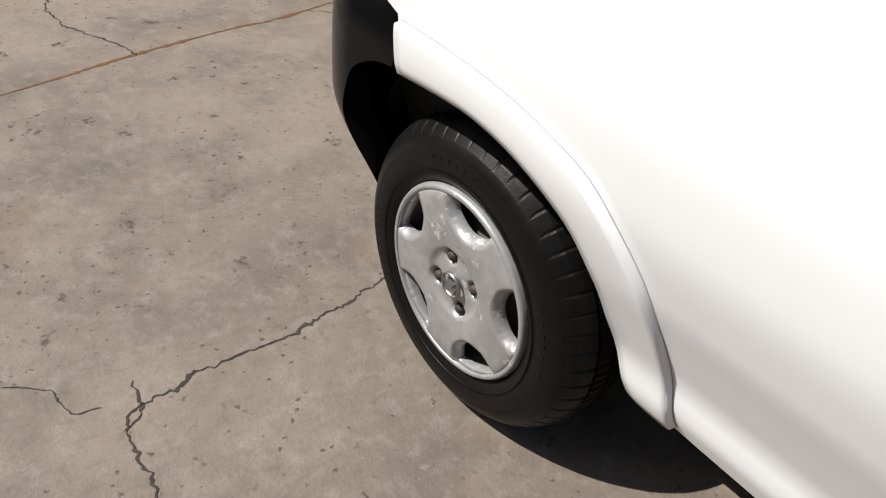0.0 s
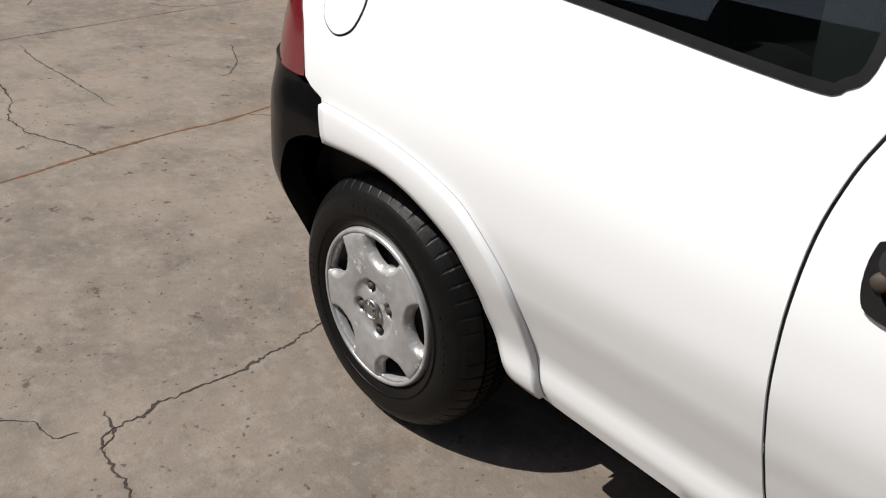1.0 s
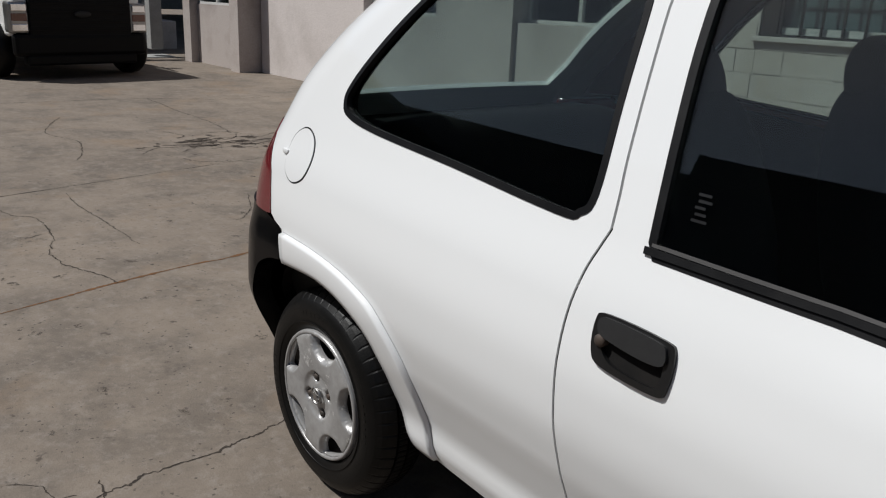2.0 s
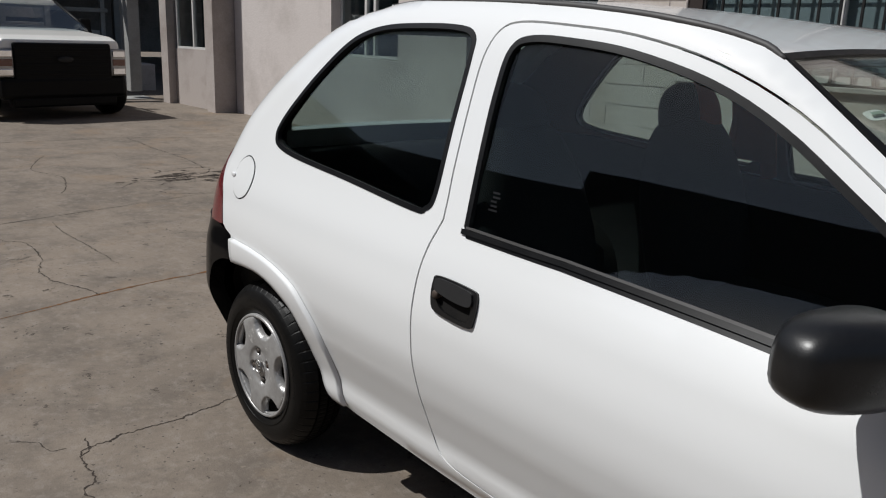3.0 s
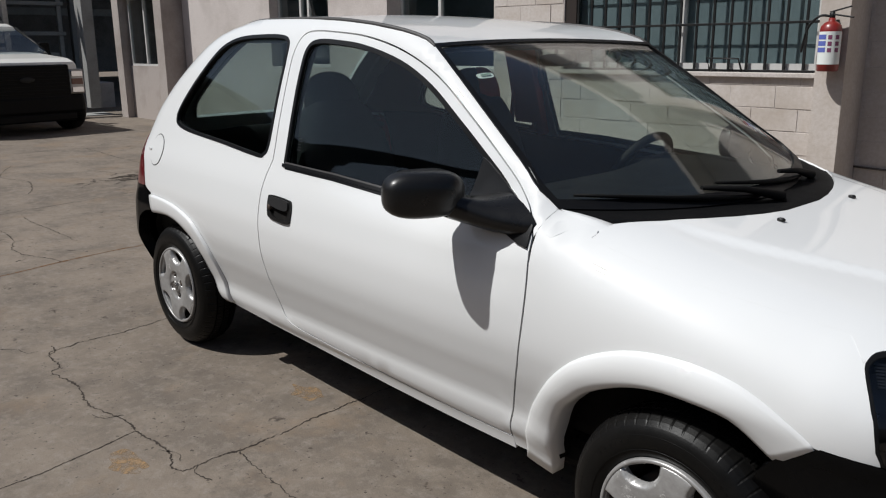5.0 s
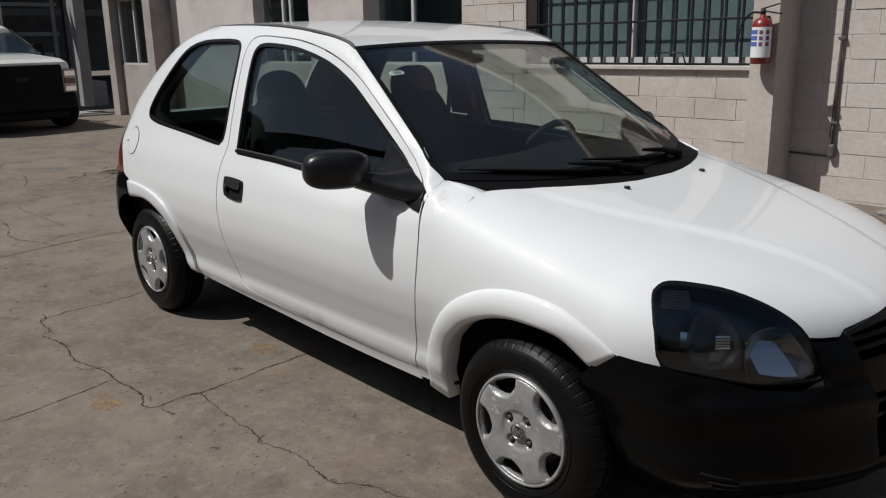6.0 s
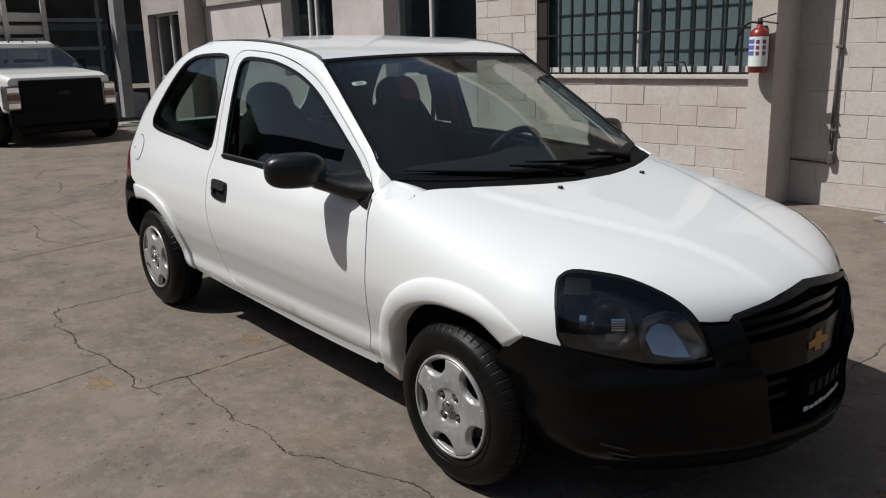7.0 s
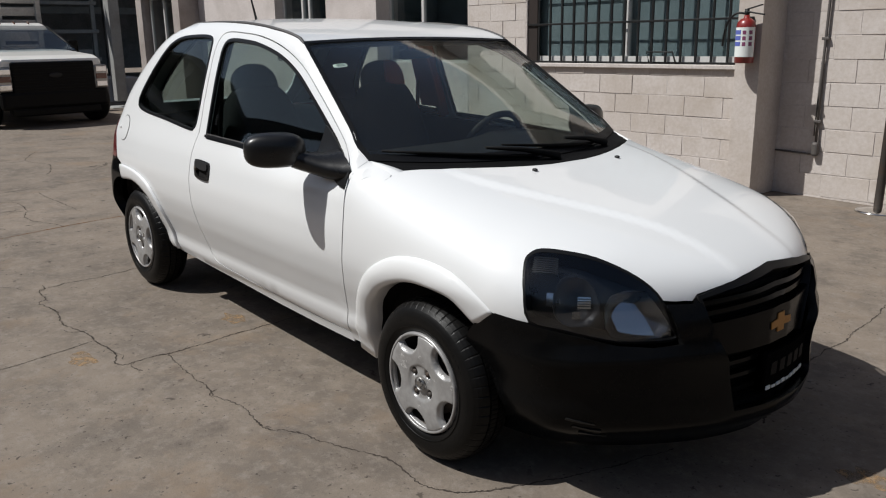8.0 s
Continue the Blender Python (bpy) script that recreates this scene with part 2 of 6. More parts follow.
def thing(name, label, category, group="", kind="", at=None):
    """An empty at a thing's base, which its parts hang under."""
    ob = new(name)
    ob.empty_display_size = 0.1
    if at is not None:
        ob.matrix_basis = at
    return tagged(ob, label, category, group, kind)


def box(bm, low, high, bevel=0.0, turn=None):
    """Adds a box between two corners, with bevelled edges."""
    lo, hi = Vector(low), Vector(high)
    made = bmesh.ops.create_cube(bm, size=1.0)["verts"]
    for v in made:
        v.co = Vector(((lo[i] + hi[i]) / 2 + v.co[i] * (hi[i] - lo[i])) for i in range(3))
    if bevel:
        edges = list({e for v in made for e in v.link_edges})
        made = bmesh.ops.bevel(bm, geom=edges, offset=bevel, segments=2, profile=0.5, affect="EDGES")["verts"]
    if turn is not None:
        bmesh.ops.transform(bm, matrix=turn, verts=made)
    return made


def tube(bm, path, radius, sides=10, closed=False, cap=True):
    """Adds a round tube along a list of points; radius may be a list."""
    pts = [Vector(p) for p in path]
    n = len(pts)
    rings = []
    up = Vector((0, 0, 1))
    for i, p in enumerate(pts):
        ahead = (pts[(i + 1) % n] - pts[i - 1]) if closed else (pts[min(i + 1, n - 1)] - pts[max(i - 1, 0)])
        ahead.normalize()
        side_way = ahead.cross(up if abs(ahead.z) < 0.95 else Vector((1, 0, 0))).normalized()
        over = side_way.cross(ahead)
        r = radius[i] if isinstance(radius, (list, tuple)) else radius
        rings.append([bm.verts.new(p + r * (math.cos(a) * side_way + math.sin(a) * over)) for a in (2 * math.pi * k / sides for k in range(sides))])
    for i in range(n if closed else n - 1):
        a, b = rings[i], rings[(i + 1) % n]
        for k in range(sides):
            f = bm.faces.new((a[k], a[(k + 1) % sides], b[(k + 1) % sides], b[k]))
            f.smooth = True
    if cap and not closed:
        bm.faces.new(rings[0])
        bm.faces.new(rings[-1][::-1])
    bmesh.ops.recalc_face_normals(bm, faces=bm.faces[:])


def lathe(bm, profile, segments=48, axis="z", centre=(0, 0, 0), vary=None):
    """Turns a profile of (radius, height) round an axis; vary(i, k, r) may change a radius."""
    c = Vector(centre)
    rings = []
    for k in range(segments):
        a = 2 * math.pi * k / segments
        ring = []
        for i, (r, h) in enumerate(profile):
            r = vary(i, k, r) if vary else r
            p = Vector((r * math.cos(a), r * math.sin(a), h)) if axis == "z" else Vector((r * math.cos(a), h, r * math.sin(a))) if axis == "y" else Vector((h, r * math.cos(a), r * math.sin(a)))
            ring.append(bm.verts.new(c + p))
        rings.append(ring)
    for k in range(segments):
        a, b = rings[k], rings[(k + 1) % segments]
        for i in range(len(profile) - 1):
            f = bm.faces.new((a[i], b[i], b[i + 1], a[i + 1]))
            f.smooth = True
    bmesh.ops.remove_doubles(bm, verts=bm.verts[:], dist=1e-5)
    bmesh.ops.recalc_face_normals(bm, faces=bm.faces[:])


def curve(pts, n=6):
    """An open smooth curve through points of any dimension."""
    ps = [Vector(p) for p in pts]
    ps = [2 * ps[0] - ps[1]] + ps + [2 * ps[-1] - ps[-2]]
    out = []
    for i in range(1, len(ps) - 2):
        a, b, c, d = ps[i - 1:i + 3]
        for k in range(n):
            t = k / n
            out.append(0.5 * (2 * b + (c - a) * t + (2 * a - 5 * b + 4 * c - d) * t * t + (3 * b - a - 3 * c + d) * t ** 3))
    return out + [ps[-2]]


def ring_curve(pts, n=6):
    """A closed smooth curve through points."""
    ps = [Vector(p) for p in pts]
    m = len(ps)
    out = []
    for i in range(m):
        a, b, c, d = ps[i - 1], ps[i], ps[(i + 1) % m], ps[(i + 2) % m]
        for k in range(n):
            t = k / n
            out.append(0.5 * (2 * b + (c - a) * t + (2 * a - 5 * b + 4 * c - d) * t * t + (3 * b - a - 3 * c + d) * t ** 3))
    return out


def inside(p, poly):
    hit = False
    for i in range(len(poly)):
        a, b = poly[i - 1], poly[i]
        if (a[1] > p[1]) != (b[1] > p[1]) and p[0] < (b[0] - a[0]) * (p[1] - a[1]) / (b[1] - a[1]) + a[0]:
            hit = not hit
    return hit


def grown(poly, d):
    """A closed outline moved outwards by d (inwards: minus)."""
    area = sum(poly[i - 1][0] * poly[i][1] - poly[i][0] * poly[i - 1][1] for i in range(len(poly)))
    s = 1 if area > 0 else -1
    out = []
    for i in range(len(poly)):
        a, b, c = Vector(poly[i - 1][:2]), Vector(poly[i][:2]), Vector(poly[(i + 1) % len(poly)][:2])
        e, f = (b - a), (c - b)
        if e.length < 1e-7 or f.length < 1e-7:
            out.append(b)
            continue
        n = Vector((e.y, -e.x)).normalized() + Vector((f.y, -f.x)).normalized()
        if n.length < 1e-6:
            n = Vector((e.y, -e.x))
        out.append(b + s * d * n.normalized())
    return out


def dense(poly, step, closed=True):
    out = []
    n = len(poly)
    for i in range(n if closed else n - 1):
        a, b = Vector(poly[i][:2]), Vector(poly[(i + 1) % n][:2])
        m = max(1, math.ceil((b - a).length / step))
        out += [a.lerp(b, k / m) for k in range(m)]
    return out if closed else out + [Vector(poly[-1][:2])]


def fill(outline, step, holes=()):
    """Fine triangles inside a flat outline with holes: points and triangles."""
    loops = [dense(loop, step) for loop in (outline, *holes)]
    pts, edges = [], []
    for loop in loops:
        s = len(pts)
        pts += loop
        edges += [(s + i, s + (i + 1) % len(loop)) for i in range(len(loop))]
    rim = [p.copy() for p in pts]
    xs, ys = [p.x for p in loops[0]], [p.y for p in loops[0]]
    buckets = {}
    for p in rim:
        buckets.setdefault((int(p.x // step), int(p.y // step)), []).append(p)
    j, y = 0, min(ys)
    while y < max(ys):
        x = min(xs) + (step / 2 if j % 2 else 0)
        while x < max(xs):
            p = Vector((x, y))
            near = any((q - p).length < 0.55 * step for a in (-1, 0, 1) for b in (-1, 0, 1) for q in buckets.get((int(x // step) + a, int(y // step) + b), ()))
            if not near and inside(p, loops[0]) and not any(inside(p, h) for h in loops[1:]):
                pts.append(p)
            x += step
        y += step * 0.87
        j += 1
    vs, _, fs, *_ = geometry.delaunay_2d_cdt(pts, edges, [], 0, 1e-6)
    keep = []
    for f in fs:
        c = sum((vs[i] for i in f), Vector((0, 0))) / len(f)
        p, q, r = (vs[i] for i in f)
        area = abs((q - p).cross(r - p))
        if area > 0.0004 * step * step and inside(c, loops[0]) and not any(inside(c, h) for h in loops[1:]):
            keep.append(f)
    return vs, keep


def sheet(name, outline, shape, mat, parent, step=0.05, thick=0.012, holes=(), label="", back=False, lip=0.0):
    """A panel: a flat outline filled finely and laid on a curved surface, with rims that turn inwards.
    shape(u, v): the surface; lip: how far the whole panel stands proud."""
    vs, fs = fill(outline, step, holes)
    co = [Vector(shape(v.x, v.y)) for v in vs]
    # outward normals from the surface itself
    e = 0.004
    normal = []
    for v, p in zip(vs, co):
        n = (Vector(shape(v.x + e, v.y)) - Vector(shape(v.x - e, v.y))).cross(Vector(shape(v.x, v.y + e)) - Vector(shape(v.x, v.y - e)))
        n = n.normalized() if n.length > 1e-12 else Vector((0, 0, 1))
        normal.append(n if n.dot(p - Vector((min(2.3, max(0.3, p.x)), 0, 0.6))) > 0 else -n)
    co = [p + n * lip for p, n in zip(co, normal)]
    bm = bmesh.new()
    top = [bm.verts.new(p) for p in co]
    count = {}
    for f in fs:
        tri = [top[i] for i in f]
        n = (tri[1].co - tri[0].co).cross(tri[2].co - tri[0].co)
        order = list(f) if n.dot(normal[f[0]]) > 0 else list(f)[::-1]
        face = bm.faces.new([top[i] for i in order])
        face.smooth = True
        for a, b in zip(order, order[1:] + order[:1]):
            count[(a, b)] = 1
    rim = [(a, b) for a, b in count if (b, a) not in count]
    up, down, bevel = {}, {}, min(0.002, thick / 3)
    for a, b in rim:
        for i in (a, b):
            if i not in up:
                up[i] = bm.verts.new(co[i])
                down[i] = bm.verts.new(co[i] - normal[i] * thick)
    for a, b in rim:
        bm.faces.new((up[b], up[a], down[a], down[b]))
    if back:
        under = {i: down.get(i) or bm.verts.new(co[i] - normal[i] * thick) for f in fs for i in f}
        for f in fs:
            face = bm.faces.new([under[i] for i in f])
            face.smooth = True
            n = (under[f[1]].co - under[f[0]].co).cross(under[f[2]].co - under[f[0]].co)
            if n.dot(normal[f[0]]) > 0:
                face.normal_flip()
    # shade by the surface's own normals, so that the triangles don't show
    bm.normal_update()
    wanted = [n.copy() for n in normal] + [v.normal.copy() for v in list(bm.verts)[len(top):]]
    if back:
        bm.verts.index_update()
        for i, v in under.items():
            wanted[v.index] = -normal[i]
    ob = part(name, bm, mat, parent, label)
    ob.data.normals_split_custom_set_from_vertices(wanted)
    return ob


def mesh_grid(bm, rows, smooth=True, closed=False):
    """Joins rows of points into a quad mesh."""
    vs = [[bm.verts.new(p) for p in row] for row in rows]
    for a, b in zip(vs, vs[1:]):
        for i in range(len(a) if closed else len(a) - 1):
            j = (i + 1) % len(a)
            f = bm.faces.new((a[i], a[j], b[j], b[i]))
            f.smooth = smooth
    return vs


def blob(bm, centre, half, power=3.0, u=20, v=12, turn=None):
    """Adds a rounded box (superellipsoid)."""
    def s(a, e):
        return math.copysign(abs(a) ** e, a)
    e = 2.0 / power
    made = []
    rows = []
    for i in range(v + 1):
        t = -math.pi / 2 + math.pi * i / v
        row = []
        for k in range(u):
            a = 2 * math.pi * k / u
            p = Vector((half[0] * s(math.cos(t), e) * s(math.cos(a), e), half[1] * s(math.cos(t), e) * s(math.sin(a), e), half[2] * s(math.sin(t), e)))
            p = (turn @ p if turn is not None else p) + Vector(centre)
            row.append(p)
        rows.append(row)
    before = set(bm.verts)
    mesh_grid(bm, rows, closed=True)
    bmesh.ops.remove_doubles(bm, verts=[v for v in bm.verts if v not in before], dist=1e-5)
    bmesh.ops.recalc_face_normals(bm, faces=bm.faces[:])


# ---- the car's body lines: x ahead from the rear axle, half widths in y, heights in z ----
def spline(pts):
    """Smooth curve through (a, b) pairs: b as a function of a."""
    xs, ys = [p[0] for p in pts], [p[1] for p in pts]
    n = len(xs)
    d = [(ys[i + 1] - ys[i]) / (xs[i + 1] - xs[i]) for i in range(n - 1)]
    m = [d[0]] + [0 if d[i - 1] * d[i] <= 0 else 2 * d[i - 1] * d[i] / (d[i - 1] + d[i]) for i in range(1, n - 1)] + [d[-1]]

    def f(x):
        if x <= xs[0]:
            return ys[0] + m[0] * (x - xs[0])
        if x >= xs[-1]:
            return ys[-1] + m[-1] * (x - xs[-1])
        i = 0
        while x > xs[i + 1]:
            i += 1
        h = xs[i + 1] - xs[i]
        t = (x - xs[i]) / h
        return ys[i] * (1 + 2 * t) * (1 - t) ** 2 + m[i] * h * t * (1 - t) ** 2 + ys[i + 1] * t * t * (3 - 2 * t) + m[i + 1] * h * t * t * (t - 1)
    return f


def smooth(a, b, x):
    t = min(1.0, max(0.0, (x - a) / (b - a)))
    return t * t * (3 - 2 * t)


half_width = spline([(-0.57, 0.740), (-0.3, 0.760), (0.1, 0.781), (0.45, 0.789), (0.8, 0.794), (1.6, 0.795), (2.1, 0.786), (2.45, 0.786), (2.71, 0.77), (2.813, 0.742),
                     (2.915, 0.674), (2.997, 0.566), (3.074, 0.438), (3.142, 0.292), (3.184, 0.155), (3.203, 0.055)])
top_line = spline([(1.6, 1.5), (1.9, 1.2), (2.0, 1.02), (2.1, 0.95), (2.2, 0.917), (2.4, 0.876), (2.6, 0.842), (2.862, 0.790), (3.015, 0.743), (3.12, 0.697), (3.173, 0.655), (3.203, 0.585)])
low_tuck = spline([(0.12, 0.83), (0.2, 0.855), (0.265, 0.878), (0.295, 0.899), (0.32, 0.908), (0.355, 0.911), (0.42, 0.936), (0.5, 0.971), (0.6, 0.997), (0.67, 1.0), (0.79, 0.980), (0.92, 0.931)])
glass_lean = spline([(0.92, 0.731), (1.05, 0.691), (1.2, 0.643), (1.33, 0.594), (1.39, 0.55), (1.43, 0.47)])
hatch_line = spline([(0.3, -0.47), (0.5, -0.511), (0.67, -0.516), (0.78, -0.506), (0.92, -0.444), (1.09, -0.297), (1.24, -0.108), (1.33, 0.045), (1.38, 0.21), (1.42, 0.42)])


pillar_line = spline([(1.11, 1.382), (1.28, 1.362), (1.41, 1.332), (1.450, 1.311), (1.59, 1.221), (1.783, 1.094), (1.88, 1.031), (1.954, 0.980), (2.022, 0.927), (2.10, 0.866)])


def fullness(x):
    return 5.2 - 1.7 * smooth(2.2, 2.95, x)


def side(x, z):
    """Half the car's width at a place along it and a height."""
    cabin = half_width(x) * low_tuck(z) if z < 0.92 else half_width(x) / 0.785 * glass_lean(z)
    if x > 1.75:
        if z <= 0.55:
            ahead = half_width(x) * low_tuck(z)
        else:
            q = min(1.0, (z - 0.5) / max(0.03, top_line(x) - 0.5))
            ahead = half_width(x) * (1 - q ** fullness(x)) ** (1 / fullness(x)) * low_tuck(min(z, 0.66))
        k = smooth(1.88, 2.10, x)
        cabin = cabin * (1 - k) + ahead * k
    if 1.2 < x < 2.14 and z > 0.85:
        # the windscreen pillar turns inwards to the glass
        below = 0.83 * (pillar_line(x) - z)
        cabin -= 0.022 * min(1.2, max(0.0, 1 - below / 0.030)) ** 1.35 * smooth(1.21, 1.47, x) * (1 - smooth(2.02, 2.12, x))
    if x > 1.0 and z > 0.8:
        # the cabin narrows towards the windscreen
        cabin -= 0.034 * smooth(1.0, 1.7, x) * smooth(0.80, 0.95, z) * (1 - smooth(1.88, 2.14, x))
    d = x - hatch_line(z)
    if d < 0.24 and 0.64 < z < 1.05:
        # tail lamps wrap round a fuller corner
        q = 1 - max(0.0, d) / 0.24
        cabin -= 0.095 * (1 - math.sqrt(max(0.0, 1 - q * q))) * smooth(0.64, 0.71, z) * (1 - smooth(0.90, 1.05, z))
    if d < 0.23:
        q = 1 - max(0.0, d) / 0.23
        cabin -= 0.175 * (1 - math.sqrt(max(0.0, 1 - q * q)))
    return cabin


def hood_height(x, y):
    w, p = half_width(x), fullness(x)
    q = min(1.0, abs(y) / max(w, 0.02))
    base = 0.5 + (top_line(x) - 0.5) * (1 - q ** p) ** (1 / p)
    # raised middle of the bonnet, narrowing towards the grille
    edge = 0.50 - 0.33 * smooth(2.2, 3.15, x)
    return base + 0.0095 * (1 - smooth(edge - 0.024, edge + 0.024, abs(y))) * smooth(2.15, 2.4, x) * (1 - 0.45 * smooth(2.9, 3.12, x))


def nose(turn, z):
    """The front end's surface at an angle (degrees, towards the car's right) from straight ahead and a height."""
    c, s = math.cos(radians(turn)), math.sin(radians(turn))
    low, high = 0.2, 1.3
    for _ in range(26):
        r = (low + high) / 2
        x, y = 2.3 + r * c, r * s
        w = side(x, z) if x < 3.203 else -1.0
        lid = top_line(min(x, 3.203))
        if abs(y) < w and (z < lid or x < 2.9):
            low = r
        else:
            high = r
    return (2.3 + low * c, -low * s, z)


def flank(s):
    """The body side as a surface over (x, z); s: -1 the car's right, 1 its left."""
    return lambda x, z: (x, s * side(x, z), z)


REAR_AXLE, FRONT_AXLE, HUB = -0.025, 2.44, 0.2725


def arch(cx, cz, rx, rz, a0, a1, n=24, front_stretch=0.0):
    """Points of a wheel arch from angle a0 to a1 (degrees; 0 ahead, 90 up)."""
    out = []
    for k in range(n + 1):
        a = radians(a0 + (a1 - a0) * k / n)
        stretch = 1 + front_stretch * max(0.0, math.cos(a)) ** 2
        out.append(Vector((cx + rx * stretch * math.cos(a), cz + rz * math.sin(a))))
    return out


# outlines in (x, z)
DOOR_BACK = curve([(1.915, 0.266), (1.75, 0.268), (1.45, 0.277), (1.2, 0.290), (1.0, 0.301), (0.885, 0.309), (0.83, 0.322), (0.803, 0.345), (0.790, 0.375), (0.784, 0.42), (0.776, 0.52), (0.769, 0.62), (0.766, 0.70), (0.767, 0.78), (0.778, 0.85), (0.792, 0.893), (0.802, 0.920)], 4)
DOOR_TOP = curve([(0.802, 0.920), (0.798, 0.97), (0.791, 1.03), (0.783, 1.16), (0.780, 1.27), (0.803, 1.335), (0.86, 1.356), (1.0, 1.353), (1.17, 1.339), (1.35, 1.299), (1.515, 1.232), (1.684, 1.128), (1.793, 1.056), (1.888, 0.990), (1.966, 0.930), (2.008, 0.866)], 4)
DOOR_FRONT = curve([(2.008, 0.866), (2.019, 0.76), (2.013, 0.65), (1.990, 0.53), (1.947, 0.40), (1.924, 0.32), (1.915, 0.266)], 3)
PILLAR = curve([(2.022, 0.927), (1.954, 0.980), (1.88, 1.031), (1.783, 1.094), (1.687, 1.158), (1.59, 1.221), (1.450, 1.311)], 4)
RAIL = curve([(1.450, 1.311), (1.41, 1.332), (1.28, 1.362), (1.11, 1.382), (0.91, 1.394), (0.69, 1.398), (0.46, 1.396), (0.30, 1.384)], 4)
BACK_EDGE = [Vector((hatch_line(z) + 0.004, z)) for z in [1.38 - 0.48 * k / 32 for k in range(33)]]
LAMP_FRONT = [Vector(p) for p in ((-0.345, 0.910), (-0.302, 0.868), (-0.264, 0.79), (-0.245, 0.725), (-0.238, 0.690))]
REAR_IN = curve([(0.322, 0.283), (0.306, 0.330), (0.280, 0.400), (0.258, 0.470), (0.211, 0.534), (0.122, 0.579), (0.03, 0.596), (-0.06, 0.594), (-0.165, 0.584)], 5)
REAR_OUT = curve([(0.393, 0.283), (0.380, 0.350), (0.359, 0.444), (0.325, 0.525), (0.250, 0.600), (0.165, 0.632), (0.07, 0.650), (-0.04, 0.658), (-0.168, 0.659)], 5)
FRONT_IN = curve([(2.030, 0.20), (2.066, 0.345), (2.110, 0.440), (2.160, 0.495), (2.205, 0.534), (2.275, 0.572), (2.36, 0.600), (2.456, 0.609), (2.58, 0.594), (2.672, 0.531)], 5)
FRONT_OUT = curve([(1.950, 0.217), (1.990, 0.370), (2.050, 0.468), (2.116, 0.550), (2.20, 0.618), (2.32, 0.670), (2.455, 0.686), (2.58, 0.669), (2.68, 0.622), (2.737, 0.584)], 5)
REAR_ARCH, FRONT_ARCH = REAR_IN, FRONT_IN

QUARTER_WINDOW = ring_curve([(0.003, 1.0), (0.03, 0.978), (0.14, 0.962), (0.41, 0.946), (0.69, 0.926), (0.735, 0.933), (0.753, 0.965), (0.746, 1.10), (0.738, 1.27), (0.722, 1.318), (0.66, 1.331), (0.54, 1.331), (0.40, 1.323), (0.30, 1.300), (0.228, 1.260), (0.134, 1.178), (0.05, 1.088), (0.008, 1.03)], 5)
DOOR_WINDOW = [Vector(p) for p in ((0.884, 0.922), (0.895, 0.904), (1.16, 0.901), (1.40, 0.889), (1.60, 0.879), (1.912, 0.8685))] + \
    curve([(1.912, 0.912), (1.850, 0.971), (1.747, 1.039), (1.628, 1.114), (1.490, 1.198), (1.345, 1.260), (1.17, 1.301), (1.03, 1.315), (0.912, 1.317), (0.864, 1.295), (0.857, 1.22), (0.866, 1.09), (0.884, 0.922)], 4)[:-1]

car = thing("hatchback_car", "white three-door hatchback with black bumpers and silver hubcaps", "car")


SEAM_X = [2.14 + 0.58 * k / 29 for k in range(30)]


